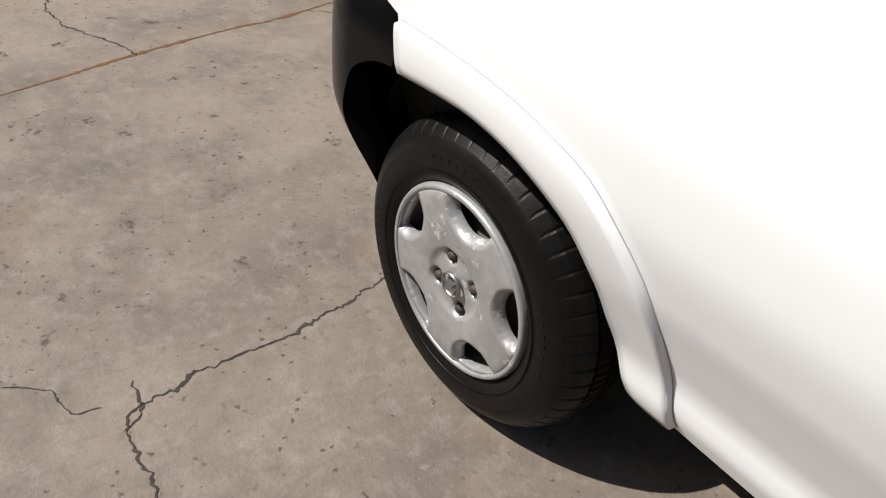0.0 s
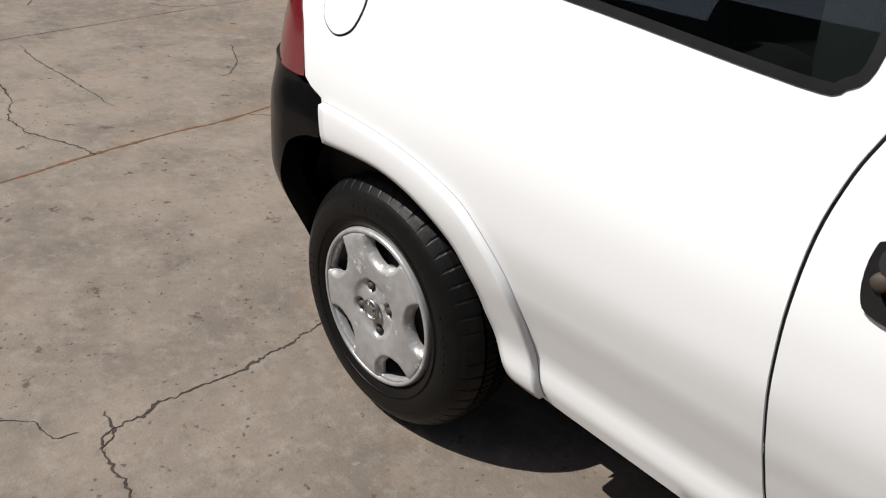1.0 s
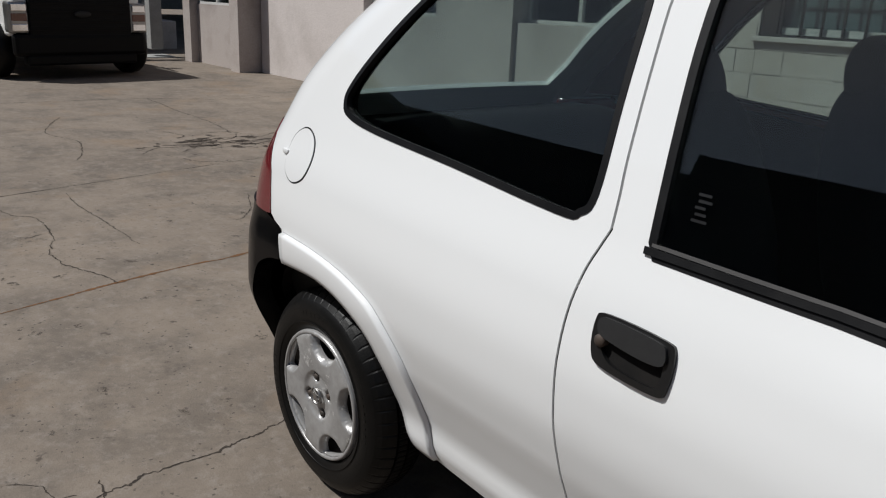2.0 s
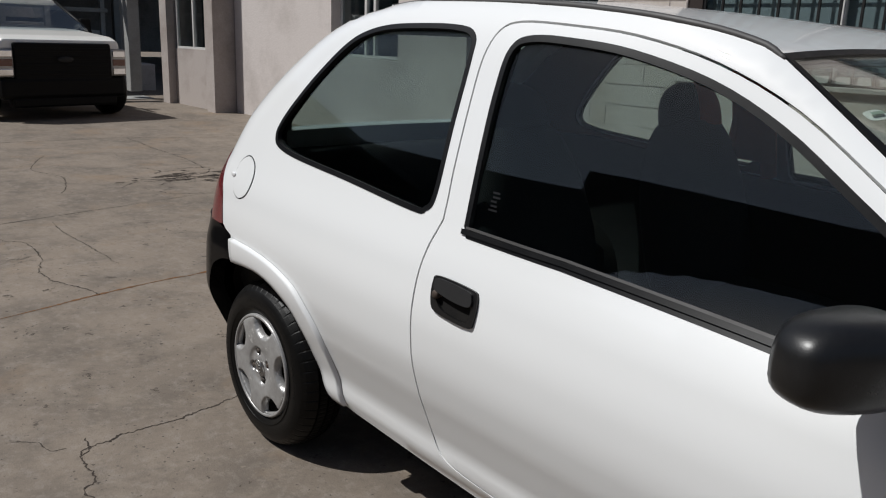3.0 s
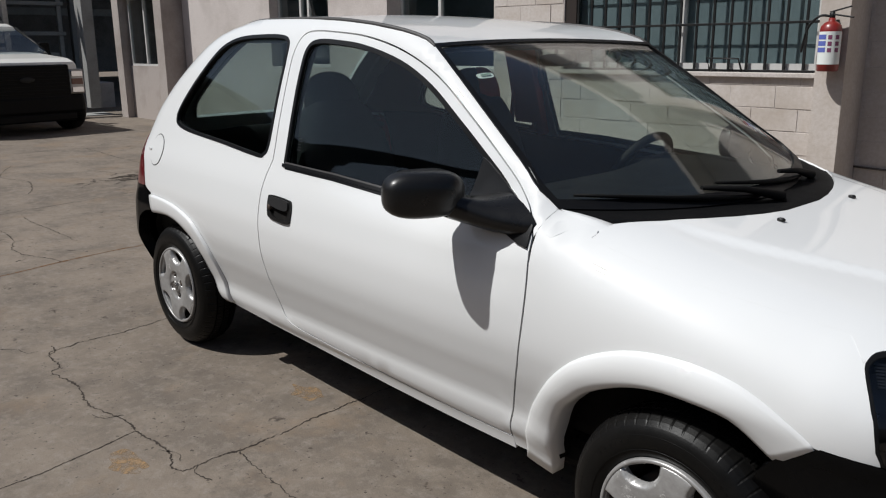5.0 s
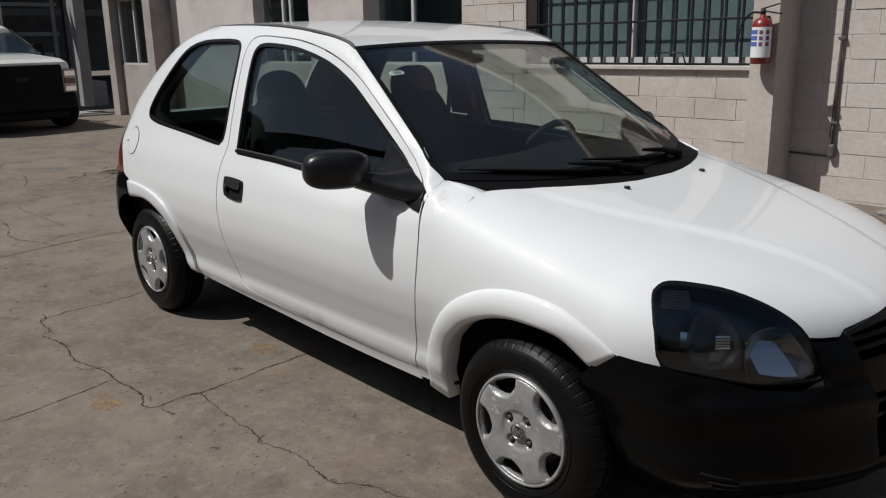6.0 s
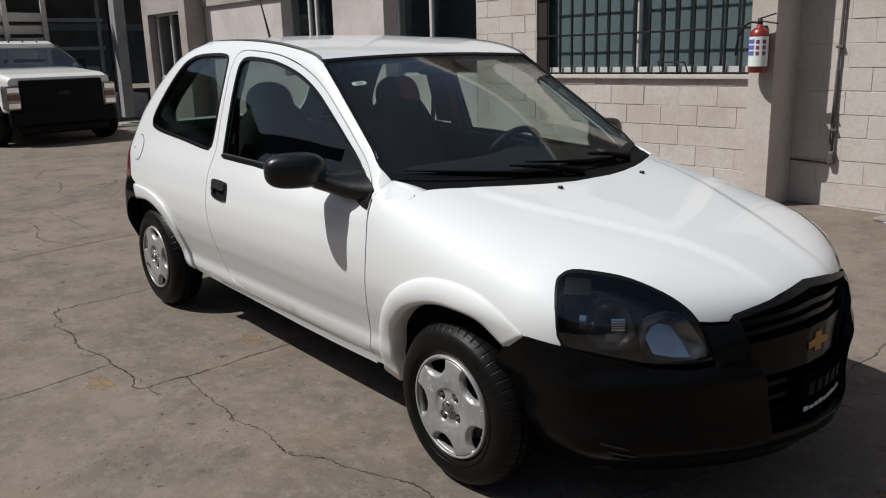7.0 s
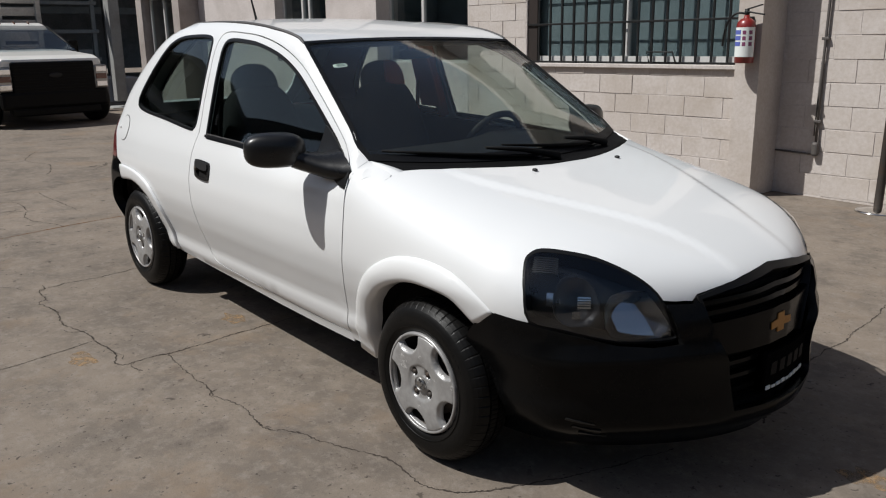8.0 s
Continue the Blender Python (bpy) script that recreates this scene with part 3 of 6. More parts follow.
def build_side(s):
    f = flank(s)
    # sill, rear quarter, roof rail and windscreen pillar in one pressing
    rear_of_sill = [p for p in DOOR_BACK if p.x < 0.975]
    sill_edge = [p for p in DOOR_BACK if p.x >= 0.975]
    sheet("sill", [Vector((rear_of_sill[0].x, 0.252)), Vector((1.38, 0.237)), Vector((1.915, 0.228))] + sill_edge + [rear_of_sill[0]], f, WHITE_PAINT, car, 0.014, 0.014, label="white painted sill under the door")
    outline = [Vector((0.335, 0.274)), Vector((0.42, 0.267)), Vector((rear_of_sill[0].x, 0.252))] + rear_of_sill + [p + Vector((-0.0004, -0.0006)) * smooth(1.3, 1.4, p.x) * (1 - smooth(1.98, 2.02, p.x)) for p in DOOR_TOP[1:]] + PILLAR + RAIL[1:] + BACK_EDGE + LAMP_FRONT + \
        [Vector((-0.215, 0.676)), Vector((-0.178, 0.664)), Vector((-0.172, 0.60))] + [p for p in REAR_ARCH[::-1]]
    sheet("body_side", outline, f, WHITE_PAINT, car, 0.026, 0.014, [grown(QUARTER_WINDOW, 0.007)], "glossy white painted side with roof pillars")
    # door with its window frame
    leaf = grown(DOOR_BACK[:-1] + DOOR_TOP[:-1] + DOOR_FRONT[:-1], -0.005)
    hx, hz = 0.900, 0.762
    cup = ring_curve([(hx - 0.05, hz + 0.004), (hx - 0.03, hz + 0.012), (hx + 0.05, hz + 0.010), (hx + 0.061, hz - 0.004), (hx + 0.058, hz - 0.026), (hx + 0.043, hz - 0.034), (hx - 0.02, hz - 0.03), (hx - 0.045, hz - 0.015)], 4)
    door = sheet("door", leaf, f, WHITE_PAINT, car, 0.045, 0.02, [grown(DOOR_WINDOW, 0.008), grown(cup, 0.004)], "closed white painted door")
    sheet("window_pane", grown(DOOR_WINDOW, 0.007), lambda x, z: (x, s * (side(x, z) - 0.008), z), SIDE_GLASS, door, 0.06, 0.004, back=True, label="dark tinted window glass")
    sheet("window_seal", grown(DOOR_WINDOW, 0.010), f, SEAL, door, 0.05, 0.012, [grown(DOOR_WINDOW, -0.0045)], "black rubber seal", lip=0.001)
    belt = [(0.873, 0.913), (1.16, 0.910), (1.40, 0.898), (1.60, 0.888), (1.93, 0.876), (1.93, 0.866), (1.60, 0.878), (1.40, 0.888), (1.16, 0.900), (0.874, 0.902)]
    sheet("belt_moulding", belt, f, SEAL, door, 0.05, 0.01, label="black belt moulding", lip=0.005)
    felt = [(0.882, 0.9195), (1.16, 0.9155), (1.40, 0.9035), (1.60, 0.8935), (1.93, 0.8815), (1.93, 0.8765), (1.60, 0.8885), (1.40, 0.8985), (1.16, 0.9105), (0.882, 0.9145)]
    sheet("belt_felt", felt, f, STRIP, door, 0.05, 0.01, label="faded brown-grey window felt", lip=0.0015)
    for k in range(5 if s < 0 else 0):
        sheet("glass_mark", [(0.925 + 0.003 * (k % 2), 0.962 + 0.009 * k), (0.950 - 0.004 * (k % 3), 0.962 + 0.009 * k), (0.950 - 0.004 * (k % 3), 0.966 + 0.009 * k), (0.925 + 0.003 * (k % 2), 0.966 + 0.009 * k)], lambda x, z: (x, s * (side(x, z) - 0.0065), z), BLACK_TRIM, door, 0.05, 0.0005, label="faint etched glass marking")
    # rubber in the gaps round the door
    for gap_line in ([p for p in DOOR_BACK if p.y > 0.32], DOOR_FRONT, [p for p in DOOR_TOP if 1.3 < p.x < 2.02]):
        bm = bmesh.new()
        tube(bm, [(p.x + (-0.0015 if p.x < 0.85 else 0.0), s * (side(p.x, p.y) - 0.0085), p.y) for p in gap_line], 0.0055 if gap_line[0].y < 0.9 else 0.0045, 6)
        part("gap_rubber", bm, SEAL, door, "dark rubber in the door gap")
    # quarter window
    pane = sheet("quarter_window", grown(QUARTER_WINDOW, 0.006), lambda x, z: (x, s * (side(x, z) - 0.008), z), SIDE_GLASS, car, 0.06, 0.004, back=True, label="dark tinted fixed quarter window")
    sheet("seal", grown(QUARTER_WINDOW, 0.0095), f, SEAL, pane, 0.04, 0.014, [grown(QUARTER_WINDOW, -0.003)], "black rubber seal", lip=0.002)
    # handle
    plate = ring_curve([(hx - 0.070, hz + 0.028), (hx - 0.052, hz + 0.042), (hx + 0.052, hz + 0.039), (hx + 0.074, hz + 0.026), (hx + 0.074, hz - 0.028), (hx + 0.055, hz - 0.043), (hx - 0.042, hz - 0.038), (hx - 0.066, hz - 0.019)], 4)
    handle = sheet("handle", plate, f, BLACK_TRIM, door, 0.02, 0.008, [cup], "black plastic door handle", lip=0.006)
    sheet("handle_cup", grown(cup, 0.006), lambda x, z: (x, s * (side(x, z) - 0.004), z), DARK, door, 0.02, 0.002)
    flap = ring_curve([(hx - 0.058, hz + 0.034), (hx - 0.03, hz + 0.038), (hx + 0.048, hz + 0.034), (hx + 0.063, hz + 0.023), (hx + 0.061, hz + 0.004), (hx + 0.03, hz + 0.0), (hx - 0.02, hz + 0.004), (hx - 0.055, hz + 0.012)], 4)
    sheet("pull", flap, f, HANDLE, door, 0.02, 0.01, label="black pull flap", lip=0.012)
    if s < 0:
        bm = bmesh.new()
        lathe(bm, [(0.0, 0.004), (0.008, 0.004), (0.0105, 0.0), (0.0105, -0.01)], 20, "y", (0, 0, 0))
        for v in bm.verts:
            v.co = Vector((hx - 0.052, -side(hx, hz) - 0.008 - v.co.y, hz + 0.002)) + Vector((v.co.x, 0, v.co.z))
        bmesh.ops.recalc_face_normals(bm, faces=bm.faces[:])
        part("lock", bm, BRAKE, door, "round metal key lock")
    # door mirror: corner plate, arm and housing; the far one sits closer in
    tuck = Vector((-0.055, 0.0, -0.025)) if s > 0 else Vector((0, 0, 0))
    corner = [(1.74, 0.888), (1.87, 0.868), (1.965, 0.842), (2.001, 0.836), (1.997, 0.888), (1.958, 0.914), (1.868, 0.966), (1.785, 1.017), (1.764, 1.026), (1.758, 0.98)]
    sheet("mirror_plate", corner, f, BLACK_TRIM, door, 0.04, 0.012, label="black triangular mirror plate", lip=0.006)
    bm = bmesh.new()
    rows = []
    for k in range(9):
        t = k / 8
        c = Vector((1.926, 0.725, 0.900)).lerp(Vector((1.785, 0.842, 0.928)), t)
        c.z -= 0.012 * math.sin(math.pi * t)
        a, b = 0.084 - 0.046 * t, 0.043 - 0.007 * t
        rows.append([Vector((c.x + a * math.cos(q), s * (c.y + (0.35 - 0.1 * (1 - t)) * a * math.cos(q) - 0.012 * (1 - t) - 0.05 * (1 - t) * max(0.0, -math.sin(q))), c.z + b * math.copysign(abs(math.sin(q)) ** 0.8, math.sin(q)) - 0.030 * (1 - t) * math.cos(q))) for q in (2 * math.pi * i / 14 for i in range(14))])
    mesh_grid(bm, rows, closed=True)
    bmesh.ops.recalc_face_normals(bm, faces=bm.faces[:])
    part("mirror_arm", bm, BLACK_TRIM, door, "black mirror arm")
    bm = bmesh.new()
    blob(bm, tuck + Vector((1.757, s * 0.888, 0.955)), (0.073, 0.106, 0.061) if s < 0 else (0.076, 0.118, 0.076), 2.9, 28, 16, Matrix.Rotation(radians(s * 13), 3, "Z"))
    for v in bm.verts:
        flat = 1.695 + tuck.x
        if v.co.x < flat:
            v.co.x = flat + 0.25 * (v.co.x - flat)
        # the shell sweeps back towards its outer end
        v.co.x = flat + (v.co.x - flat) * (1 - 0.26 * smooth(0.87, 0.99, abs(v.co.y - tuck.y)))
    part("mirror_housing", bm, BLACK_TRIM, door, "rounded black plastic mirror housing")
    bm = bmesh.new()
    blob(bm, tuck + Vector((1.6925, s * 0.889, 0.954)), (0.004, 0.064, 0.034), 4.0, 20, 8, Matrix.Rotation(radians(s * 4), 3, "Z"))
    part("mirror_glass", bm, CHROME, door, "mirror glass")
    # wing in front of the door
    top = [Vector((x, 0.5 + (top_line(x) - 0.5) * 0.87)) for x in SEAM_X[::-1]]
    wing = [Vector((1.917, 0.24)), Vector((2.03, 0.24))] + FRONT_ARCH[2:] + [Vector((2.695, 0.552)), Vector((2.744, 0.586)), Vector((nose(53.2, 0.575)[0], 0.575)), Vector((nose(54.3, 0.65)[0], 0.65)), Vector((nose(54.8, 0.70)[0], 0.70)), Vector((nose(54.7, 0.73)[0], 0.73)), Vector((nose(54.3, 0.747)[0], 0.747))] + top + \
        [Vector((2.143, 0.886)), Vector((2.138, 0.892)), Vector((2.12, 0.899)), Vector((2.10, 0.904)), Vector((2.06, 0.914)), Vector((2.023, 0.9265)), Vector((2.011, 0.878))] + [p + Vector((0.0005, 0)) for p in DOOR_FRONT[3:]]
    sheet("wing", wing, f, WHITE_PAINT, car, 0.04, 0.014, label="glossy white front wing")
    # pressed corner that joins pillar, wing and bonnet
    sheet("scuttle_corner", [(2.0, 0.938), (2.06, 0.908), (2.075, 0.885), (2.05, 0.868), (2.026, 0.878), (2.0, 0.908)], lambda x, z: (x, s * (side(x, z) - 0.0025), z), WHITE_PAINT, car, 0.02, 0.003, label="white joint of pillar and wing")
    # flared lips round the wheel arches
    for name, low, high, tall in (("rear_flare", REAR_IN, REAR_OUT, (0.0120, 0.0145, 0.0150, 0.0150, 0.0143, 0.0130)), ("front_flare", FRONT_IN, FRONT_OUT, (0.0135, 0.0175, 0.0185, 0.017, 0.011, 0.006))):
        bm = bmesh.new()
        rows = []
        for k in range(45):
            q = k / 44 * (len(low) - 1)
            a = low[int(q)].lerp(low[min(int(q) + 1, len(low) - 1)], q - int(q))
            q = k / 44 * (len(high) - 1)
            b = high[int(q)].lerp(high[min(int(q) + 1, len(high) - 1)], q - int(q))
            row = []
            fade = 1.0 if name == "rear_flare" else 0.15 + 0.85 * smooth(0.0, 0.14, k / 44) * (1 - smooth(0.80, 1.0, k / 44))
            for t, up in zip((-0.15, -0.14, -0.06, 0.15, 0.4, 0.67, 0.85, 0.96, 1.0), (-0.045, 0.004, *tall, -0.004)):
                p = a.lerp(b, t)
                row.append(Vector((p.x, s * (side(p.x, max(p.y, 0.2)) + (up * fade if up > 0 else up)), p.y)))
            rows.append(row)
        mesh_grid(bm, rows)
        n = len(rows[0])
        bm.verts.ensure_lookup_table()
        bm.faces.new([bm.verts[i] for i in range(n)])
        bm.faces.new([bm.verts[len(bm.verts) - 1 - i] for i in range(n)])
        bmesh.ops.recalc_face_normals(bm, faces=bm.faces[:])
        if s * bm.faces[20].normal.y < 0:
            bmesh.ops.reverse_faces(bm, faces=bm.faces[:])
        flare = part(name, bm, WHITE_PAINT, car, "white flared wheel arch lip")
        # hair-thin grey tube drawn in for the shade where the rear flare meets the side
        if name == "rear_flare":
            bm = bmesh.new()
            tube(bm, [row[-1] + Vector((0, s * 0.0040, 0)) for row in rows], 0.0008, 6)
            part("flare_shade_line", bm, EDGE_SHADE_GREY, flare)
    # dark wheel housings
    for cx, rx, a0, a1 in ((REAR_AXLE, 0.325, 4, 172), (FRONT_AXLE, 0.365, 20, 184)):
        bm = bmesh.new()
        rows = []
        for k in range(25):
            a = radians(a0 + (a1 - a0) * k / 24)
            x, z = cx + rx * math.cos(a) - 0.02 * (cx > 1) * abs(math.cos(a)), 0.268 + 0.345 * math.sin(a)
            y = min(0.745, side(x, z) - 0.022)
            rows.append([Vector((x, s * w, z)) for w in (y, 0.60, 0.48)])
        mesh_grid(bm, rows)
        bm.verts.ensure_lookup_table()
        inner = [bm.verts[3 * k + 2] for k in range(25)]
        bm.faces.new(inner)
        part("wheel_housing", bm, DARK, car, "dark wheel housing")


for s in (-1, 1):
    build_side(s)
    # inner pillar lining behind the quarter windows
    lining = [Vector((hatch_line(z) + 0.05, z)) for z in (1.34, 1.24, 1.12, 1.0, 0.92)] + [Vector((0.80, 0.90)), Vector((0.80, 1.375)), Vector((0.30, 1.365))]
    sheet("pillar_lining", lining, lambda x, z: (x, s * (side(x, z) - 0.03), z), DASH if s < 0 else BROWN_TRIM, car, 0.06, 0.004, [grown(QUARTER_WINDOW, 0.006)], "dark inner pillar lining" if s < 0 else "red-brown inner pillar lining", back=True)

# fuel flap on the right rear quarter
flap = ring_curve([(-0.202, 0.851), (-0.185, 0.898), (-0.135, 0.922), (-0.088, 0.901), (-0.075, 0.856), (-0.098, 0.806), (-0.148, 0.786), (-0.192, 0.806)], 5)
gap = sheet("fuel_flap", flap, flank(-1), SEAL, car, 0.03, 0.002, label="round white fuel filler flap", lip=0.0006)
sheet("flap_lid", grown(flap, -0.0035), flank(-1), WHITE_PAINT, gap, 0.03, 0.002, lip=0.0022)
bm = bmesh.new()
blob(bm, (-0.206, -side(-0.206, 0.853) - 0.003, 0.853), (0.014, 0.004, 0.007), 3, 12, 8)
part("hinge", bm, WHITE_PAINT, gap)


# ---- roof, screen, bonnet ----
roof_mid = spline([(-0.15, 1.30), (0.0, 1.365), (0.15, 1.395), (0.4, 1.415), (0.75, 1.417), (1.0, 1.404), (1.25, 1.370), (1.42, 1.326), (1.5, 1.302)])
rail_z = spline([(p.x, p.y) for p in RAIL[::-4]])


def rail_point(x):
    z = rail_z(x)
    return side(x, z), z


def roof_height(x, y):
    w, z = rail_point(max(0.30, min(1.450, x)))
    q = min(1.0, abs(y) / w)
    return z + (roof_mid(x) - z) * (1 - q ** 2.2)


screen_top_x = lambda y: 1.424 + 0.022 * (y / 0.54) ** 2
edge = [Vector((p.x, -rail_point(p.x)[0] + 0.008)) for p in RAIL]
front_edge = [Vector((screen_top_x(y), y)) for y in (-0.45, -0.3, -0.15, 0, 0.15, 0.3, 0.45)]
rear_edge = [Vector((0.22 - 0.12 * (1 - (y / 0.5) ** 2), y)) for y in (0.3, 0.15, 0, -0.15, -0.3)]
rear_edge = [Vector((0.264, 0.49)), Vector((0.236, 0.445)), Vector((0.196, 0.375))] + rear_edge + [Vector((0.196, -0.375)), Vector((0.236, -0.445)), Vector((0.264, -0.49))]
roof_outline = edge[::-1] + front_edge + [Vector((p.x, -p.y)) for p in edge] + rear_edge
sheet("roof", roof_outline, lambda x, y: (x, y, roof_height(x, y)), WHITE_PAINT, car, 0.07, 0.01, label="glossy white roof skin")
sheet("headlining", grown(roof_outline, -0.02), lambda x, y: (x, y, roof_height(x, y) - 0.03), LINING, car, 0.1, 0.005, label="pale grey headlining")
for s in (-1, 1):
    bm = bmesh.new()
    tube(bm, [(p.x, s * (rail_point(p.x)[0] - 0.002), rail_point(p.x)[1] - 0.001) for p in RAIL], [0.003 + 0.0045 * smooth(0.3, 0.95, p.x) * (1 - 0.6 * smooth(1.42, 1.45, p.x)) for p in RAIL], 8)
    part("roof_strip", bm, STRIP, car, "dark rubber roof strip")

bm = bmesh.new()
lathe(bm, [(0.0, 0.012), (0.018, 0.01), (0.022, 0.0), (0.022, -0.02)], 20, "z", (0.03, 0.0, roof_height(0.03, 0) + 0.004))
antenna = part("antenna", bm, BLACK_TRIM, car, "thin black roof antenna")
bm = bmesh.new()
a0 = Vector((0.03, 0, roof_height(0.03, 0) + 0.008))
tube(bm, [a0, a0 + Vector((-0.06, 0, 0.14)), a0 + Vector((-0.20, 0, 0.46))], [0.008, 0.005, 0.0025], 8)
part("rod", bm, BLACK_TRIM, antenna)


def screen(u, v):
    """Windscreen surface: u across (-1 right to 1 left), v down (0 to 1), as wide as the pillars leave it."""
    a = Vector((1.425 + 0.025 * u * u, 0, 1.324 - 0.013 * u * u))
    b = Vector((2.235 - 0.213 * u * u, 0, 0.902 + 0.025 * u * u))
    p = a.lerp(b, v)
    q = min(1.0, max(0.0, v))
    p += Vector((0.5, 0, 0.86)) * 0.046 * math.sin(math.pi * q) * (1 - 0.94 * u * u)
    p.y = u * (side(1.450 + 0.572 * q, 1.311 - 0.384 * q) - 0.004)
    return p


pane_edge = [(-1, 0), (0, 0), (1, 0), (1, 0.5), (1, 1), (0, 1), (-1, 1), (-1, 0.5)]
sheet("windscreen", [(0.99 * u, 0.01 + 0.98 * v) for u, v in dense(pane_edge, 0.1)], screen, CLEAR_GLASS, car, 0.12, 0.005, label="clear laminated windscreen", back=True)
sheet("windscreen_seal", [(1.004 * u, -0.015 + 1.02 * v) for u, v in dense(pane_edge, 0.1)], screen, SEAL, car, 0.1, 0.012, [[(0.978 * u, 0.009 + 0.945 * v) for u, v in dense(pane_edge, 0.1)]], "black windscreen surround", lip=0.004)
band = [(-0.985, 0.012), (0, 0.012), (0.985, 0.012), (0.975, 0.034), (0, 0.028), (-0.975, 0.034)]
sheet("shade_band", band, lambda u, v: screen(u, v) - Vector((0.004, 0, 0.007)), SEAL, car, 0.1, 0.001, label="dark printed band along the screen's top")

# permit sticker inside the screen's upper corner
tag = sheet("screen_sticker", ring_curve([(-0.868, 0.199), (-0.82, 0.196), (-0.782, 0.199), (-0.774, 0.213), (-0.782, 0.228), (-0.82, 0.231), (-0.868, 0.228), (-0.876, 0.213)], 3), lambda u, v: screen(u, v) - Vector((0.006, 0, 0.010)), STICKER_WHITE, car, 0.1, 0.0008, label="small white oval permit sticker")
sheet("sticker_bar", [(-0.855, 0.208), (-0.795, 0.208), (-0.795, 0.218), (-0.855, 0.218)], lambda u, v: screen(u, v) - Vector((0.004, 0, 0.006)), STICKER_GREEN, tag, 0.1, 0.0008)

LAMP_TOP = [(54.2, 0.748), (51.8, 0.759), (46.5, 0.755), (40.5, 0.741), (34.8, 0.711), (30.8, 0.672), (28.6, 0.632), (26.0, 0.627)]
LAMP = [(53.0, 0.580), (54.2, 0.66), (54.7, 0.725), (54.1, 0.745), (51.8, 0.756), (46.5, 0.752), (40.5, 0.738), (34.8, 0.707), (30.8, 0.668), (28.4, 0.620), (26.5, 0.553), (25.6, 0.517), (31.0, 0.513), (37.2, 0.520), (42.5, 0.540), (47.5, 0.560)]

# bonnet
def hood_edge(x):
    z = 0.5 + (top_line(x) - 0.5) * 0.87
    return side(x, z) + 0.0008


COWL = [(2.352 - 0.52 * y * y, y) for y in (-0.62, -0.5, -0.4, -0.3, -0.2, -0.1, 0.1, 0.2, 0.3, 0.4, 0.5, 0.62)]
COWL = [(2.141, -hood_edge(2.14))] + COWL + [(2.141, hood_edge(2.14))]
right = [Vector((x, -hood_edge(x))) for x in SEAM_X]
lamp_line = [Vector(nose(*p)[:2]) for p in dense([(54.9, 0.744)] + LAMP_TOP[1:], 1.2, closed=False)]
lip_line = [Vector(nose(*p)[:2]) for p in dense([(22.7, 0.624), (21.5, 0.642), (17.0, 0.654), (12.0, 0.664), (6.0, 0.673), (0.0, 0.680)], 1.2, closed=False)]
half = right + lamp_line + lip_line
hood_outline = [Vector(p) for p in COWL[::-1]] + half + [Vector((p.x, -p.y)) for p in half[::-1][1:]]
sheet("bonnet", hood_outline, lambda x, y: (x, y, hood_height(x, y)), WHITE_PAINT, car, 0.022, 0.016, label="glossy white bonnet with a raised middle")
for y in (-0.222, 0.238):
    bm = bmesh.new()
    blob(bm, (2.385, y, hood_height(2.385, y) + 0.004), (0.011, 0.0075, 0.006), 2.5, 12, 8)
    part("washer_nozzle", bm, BLACK_TRIM, car, "small black washer nozzle")

for s in (-1, 1):
    bed = [(2.10, s * 0.66), (2.22, s * 0.60), (2.26, s * 0.66)] + [(x, s * (hood_edge(x) - 0.002)) for x in (2.26, 2.22, 2.18, 2.15)] + [(2.11, s * (hood_edge(2.14) - 0.004))]
    sheet("joint_bed", bed, lambda x, y: (x, y, hood_height(max(x, 2.14), y) - 0.0035), WHITE_PAINT, car, 0.02, 0.004, label="white joint under bonnet and wing")
# cowl panel between screen and bonnet, and wipers
bm = bmesh.new()
rows = []
for k in range(25):
    u = -1 + k / 12
    low = screen(u, 1.0)
    y = 0.635 * u
    x = 2.352 - 0.52 * y * y + 0.008
    if abs(u) == 1:
        # white return beside the cowl, out to the wing's top edge
        s = u
        seam = [(2.02, 0.9275), (2.06, 0.914), (2.10, 0.904), (2.12, 0.899), (2.138, 0.892), (2.150, 0.884)]
        inner = [Vector((low.x - 0.004, low.y, low.z)), None, None, None, None, Vector((2.158, s * 0.615, hood_height(2.158, 0.615) - 0.003))]
        corner = bmesh.new()
        strip = []
        for i, (cx, cz) in enumerate(seam):
            a = Vector((cx, s * (side(cx, cz) - 0.002), cz - 0.0025))
            b = inner[0].lerp(inner[5], i / 5) + Vector((0, 0, 0.004 * math.sin(math.pi * i / 5)))
            strip.append([a, a.lerp(b, 0.5) + Vector((0, 0, 0.002)), b, b + Vector((0, -s * 0.004, -0.03))])
        mesh_grid(corner, strip)
        bmesh.ops.recalc_face_normals(corner, faces=corner.faces[:])
        if sum(fc.normal.z for fc in corner.faces) < 0:
            bmesh.ops.reverse_faces(corner, faces=corner.faces[:])
        part("scuttle_return", corner, WHITE_PAINT, car, "white corner between screen and bonnet")
    rows.append([low + Vector((-0.03, 0, 0.012)), low + Vector((0.01, 0, -0.004)), Vector((low.x * 0.5 + x * 0.5, y, low.z - 0.014)), Vector((x, y, hood_height(max(x, 2.1), y) - 0.004)), Vector((x, y, 0.80))])
mesh_grid(bm, rows)
part("cowl", bm, COWL_PLASTIC, car, "black plastic cowl under the windscreen")
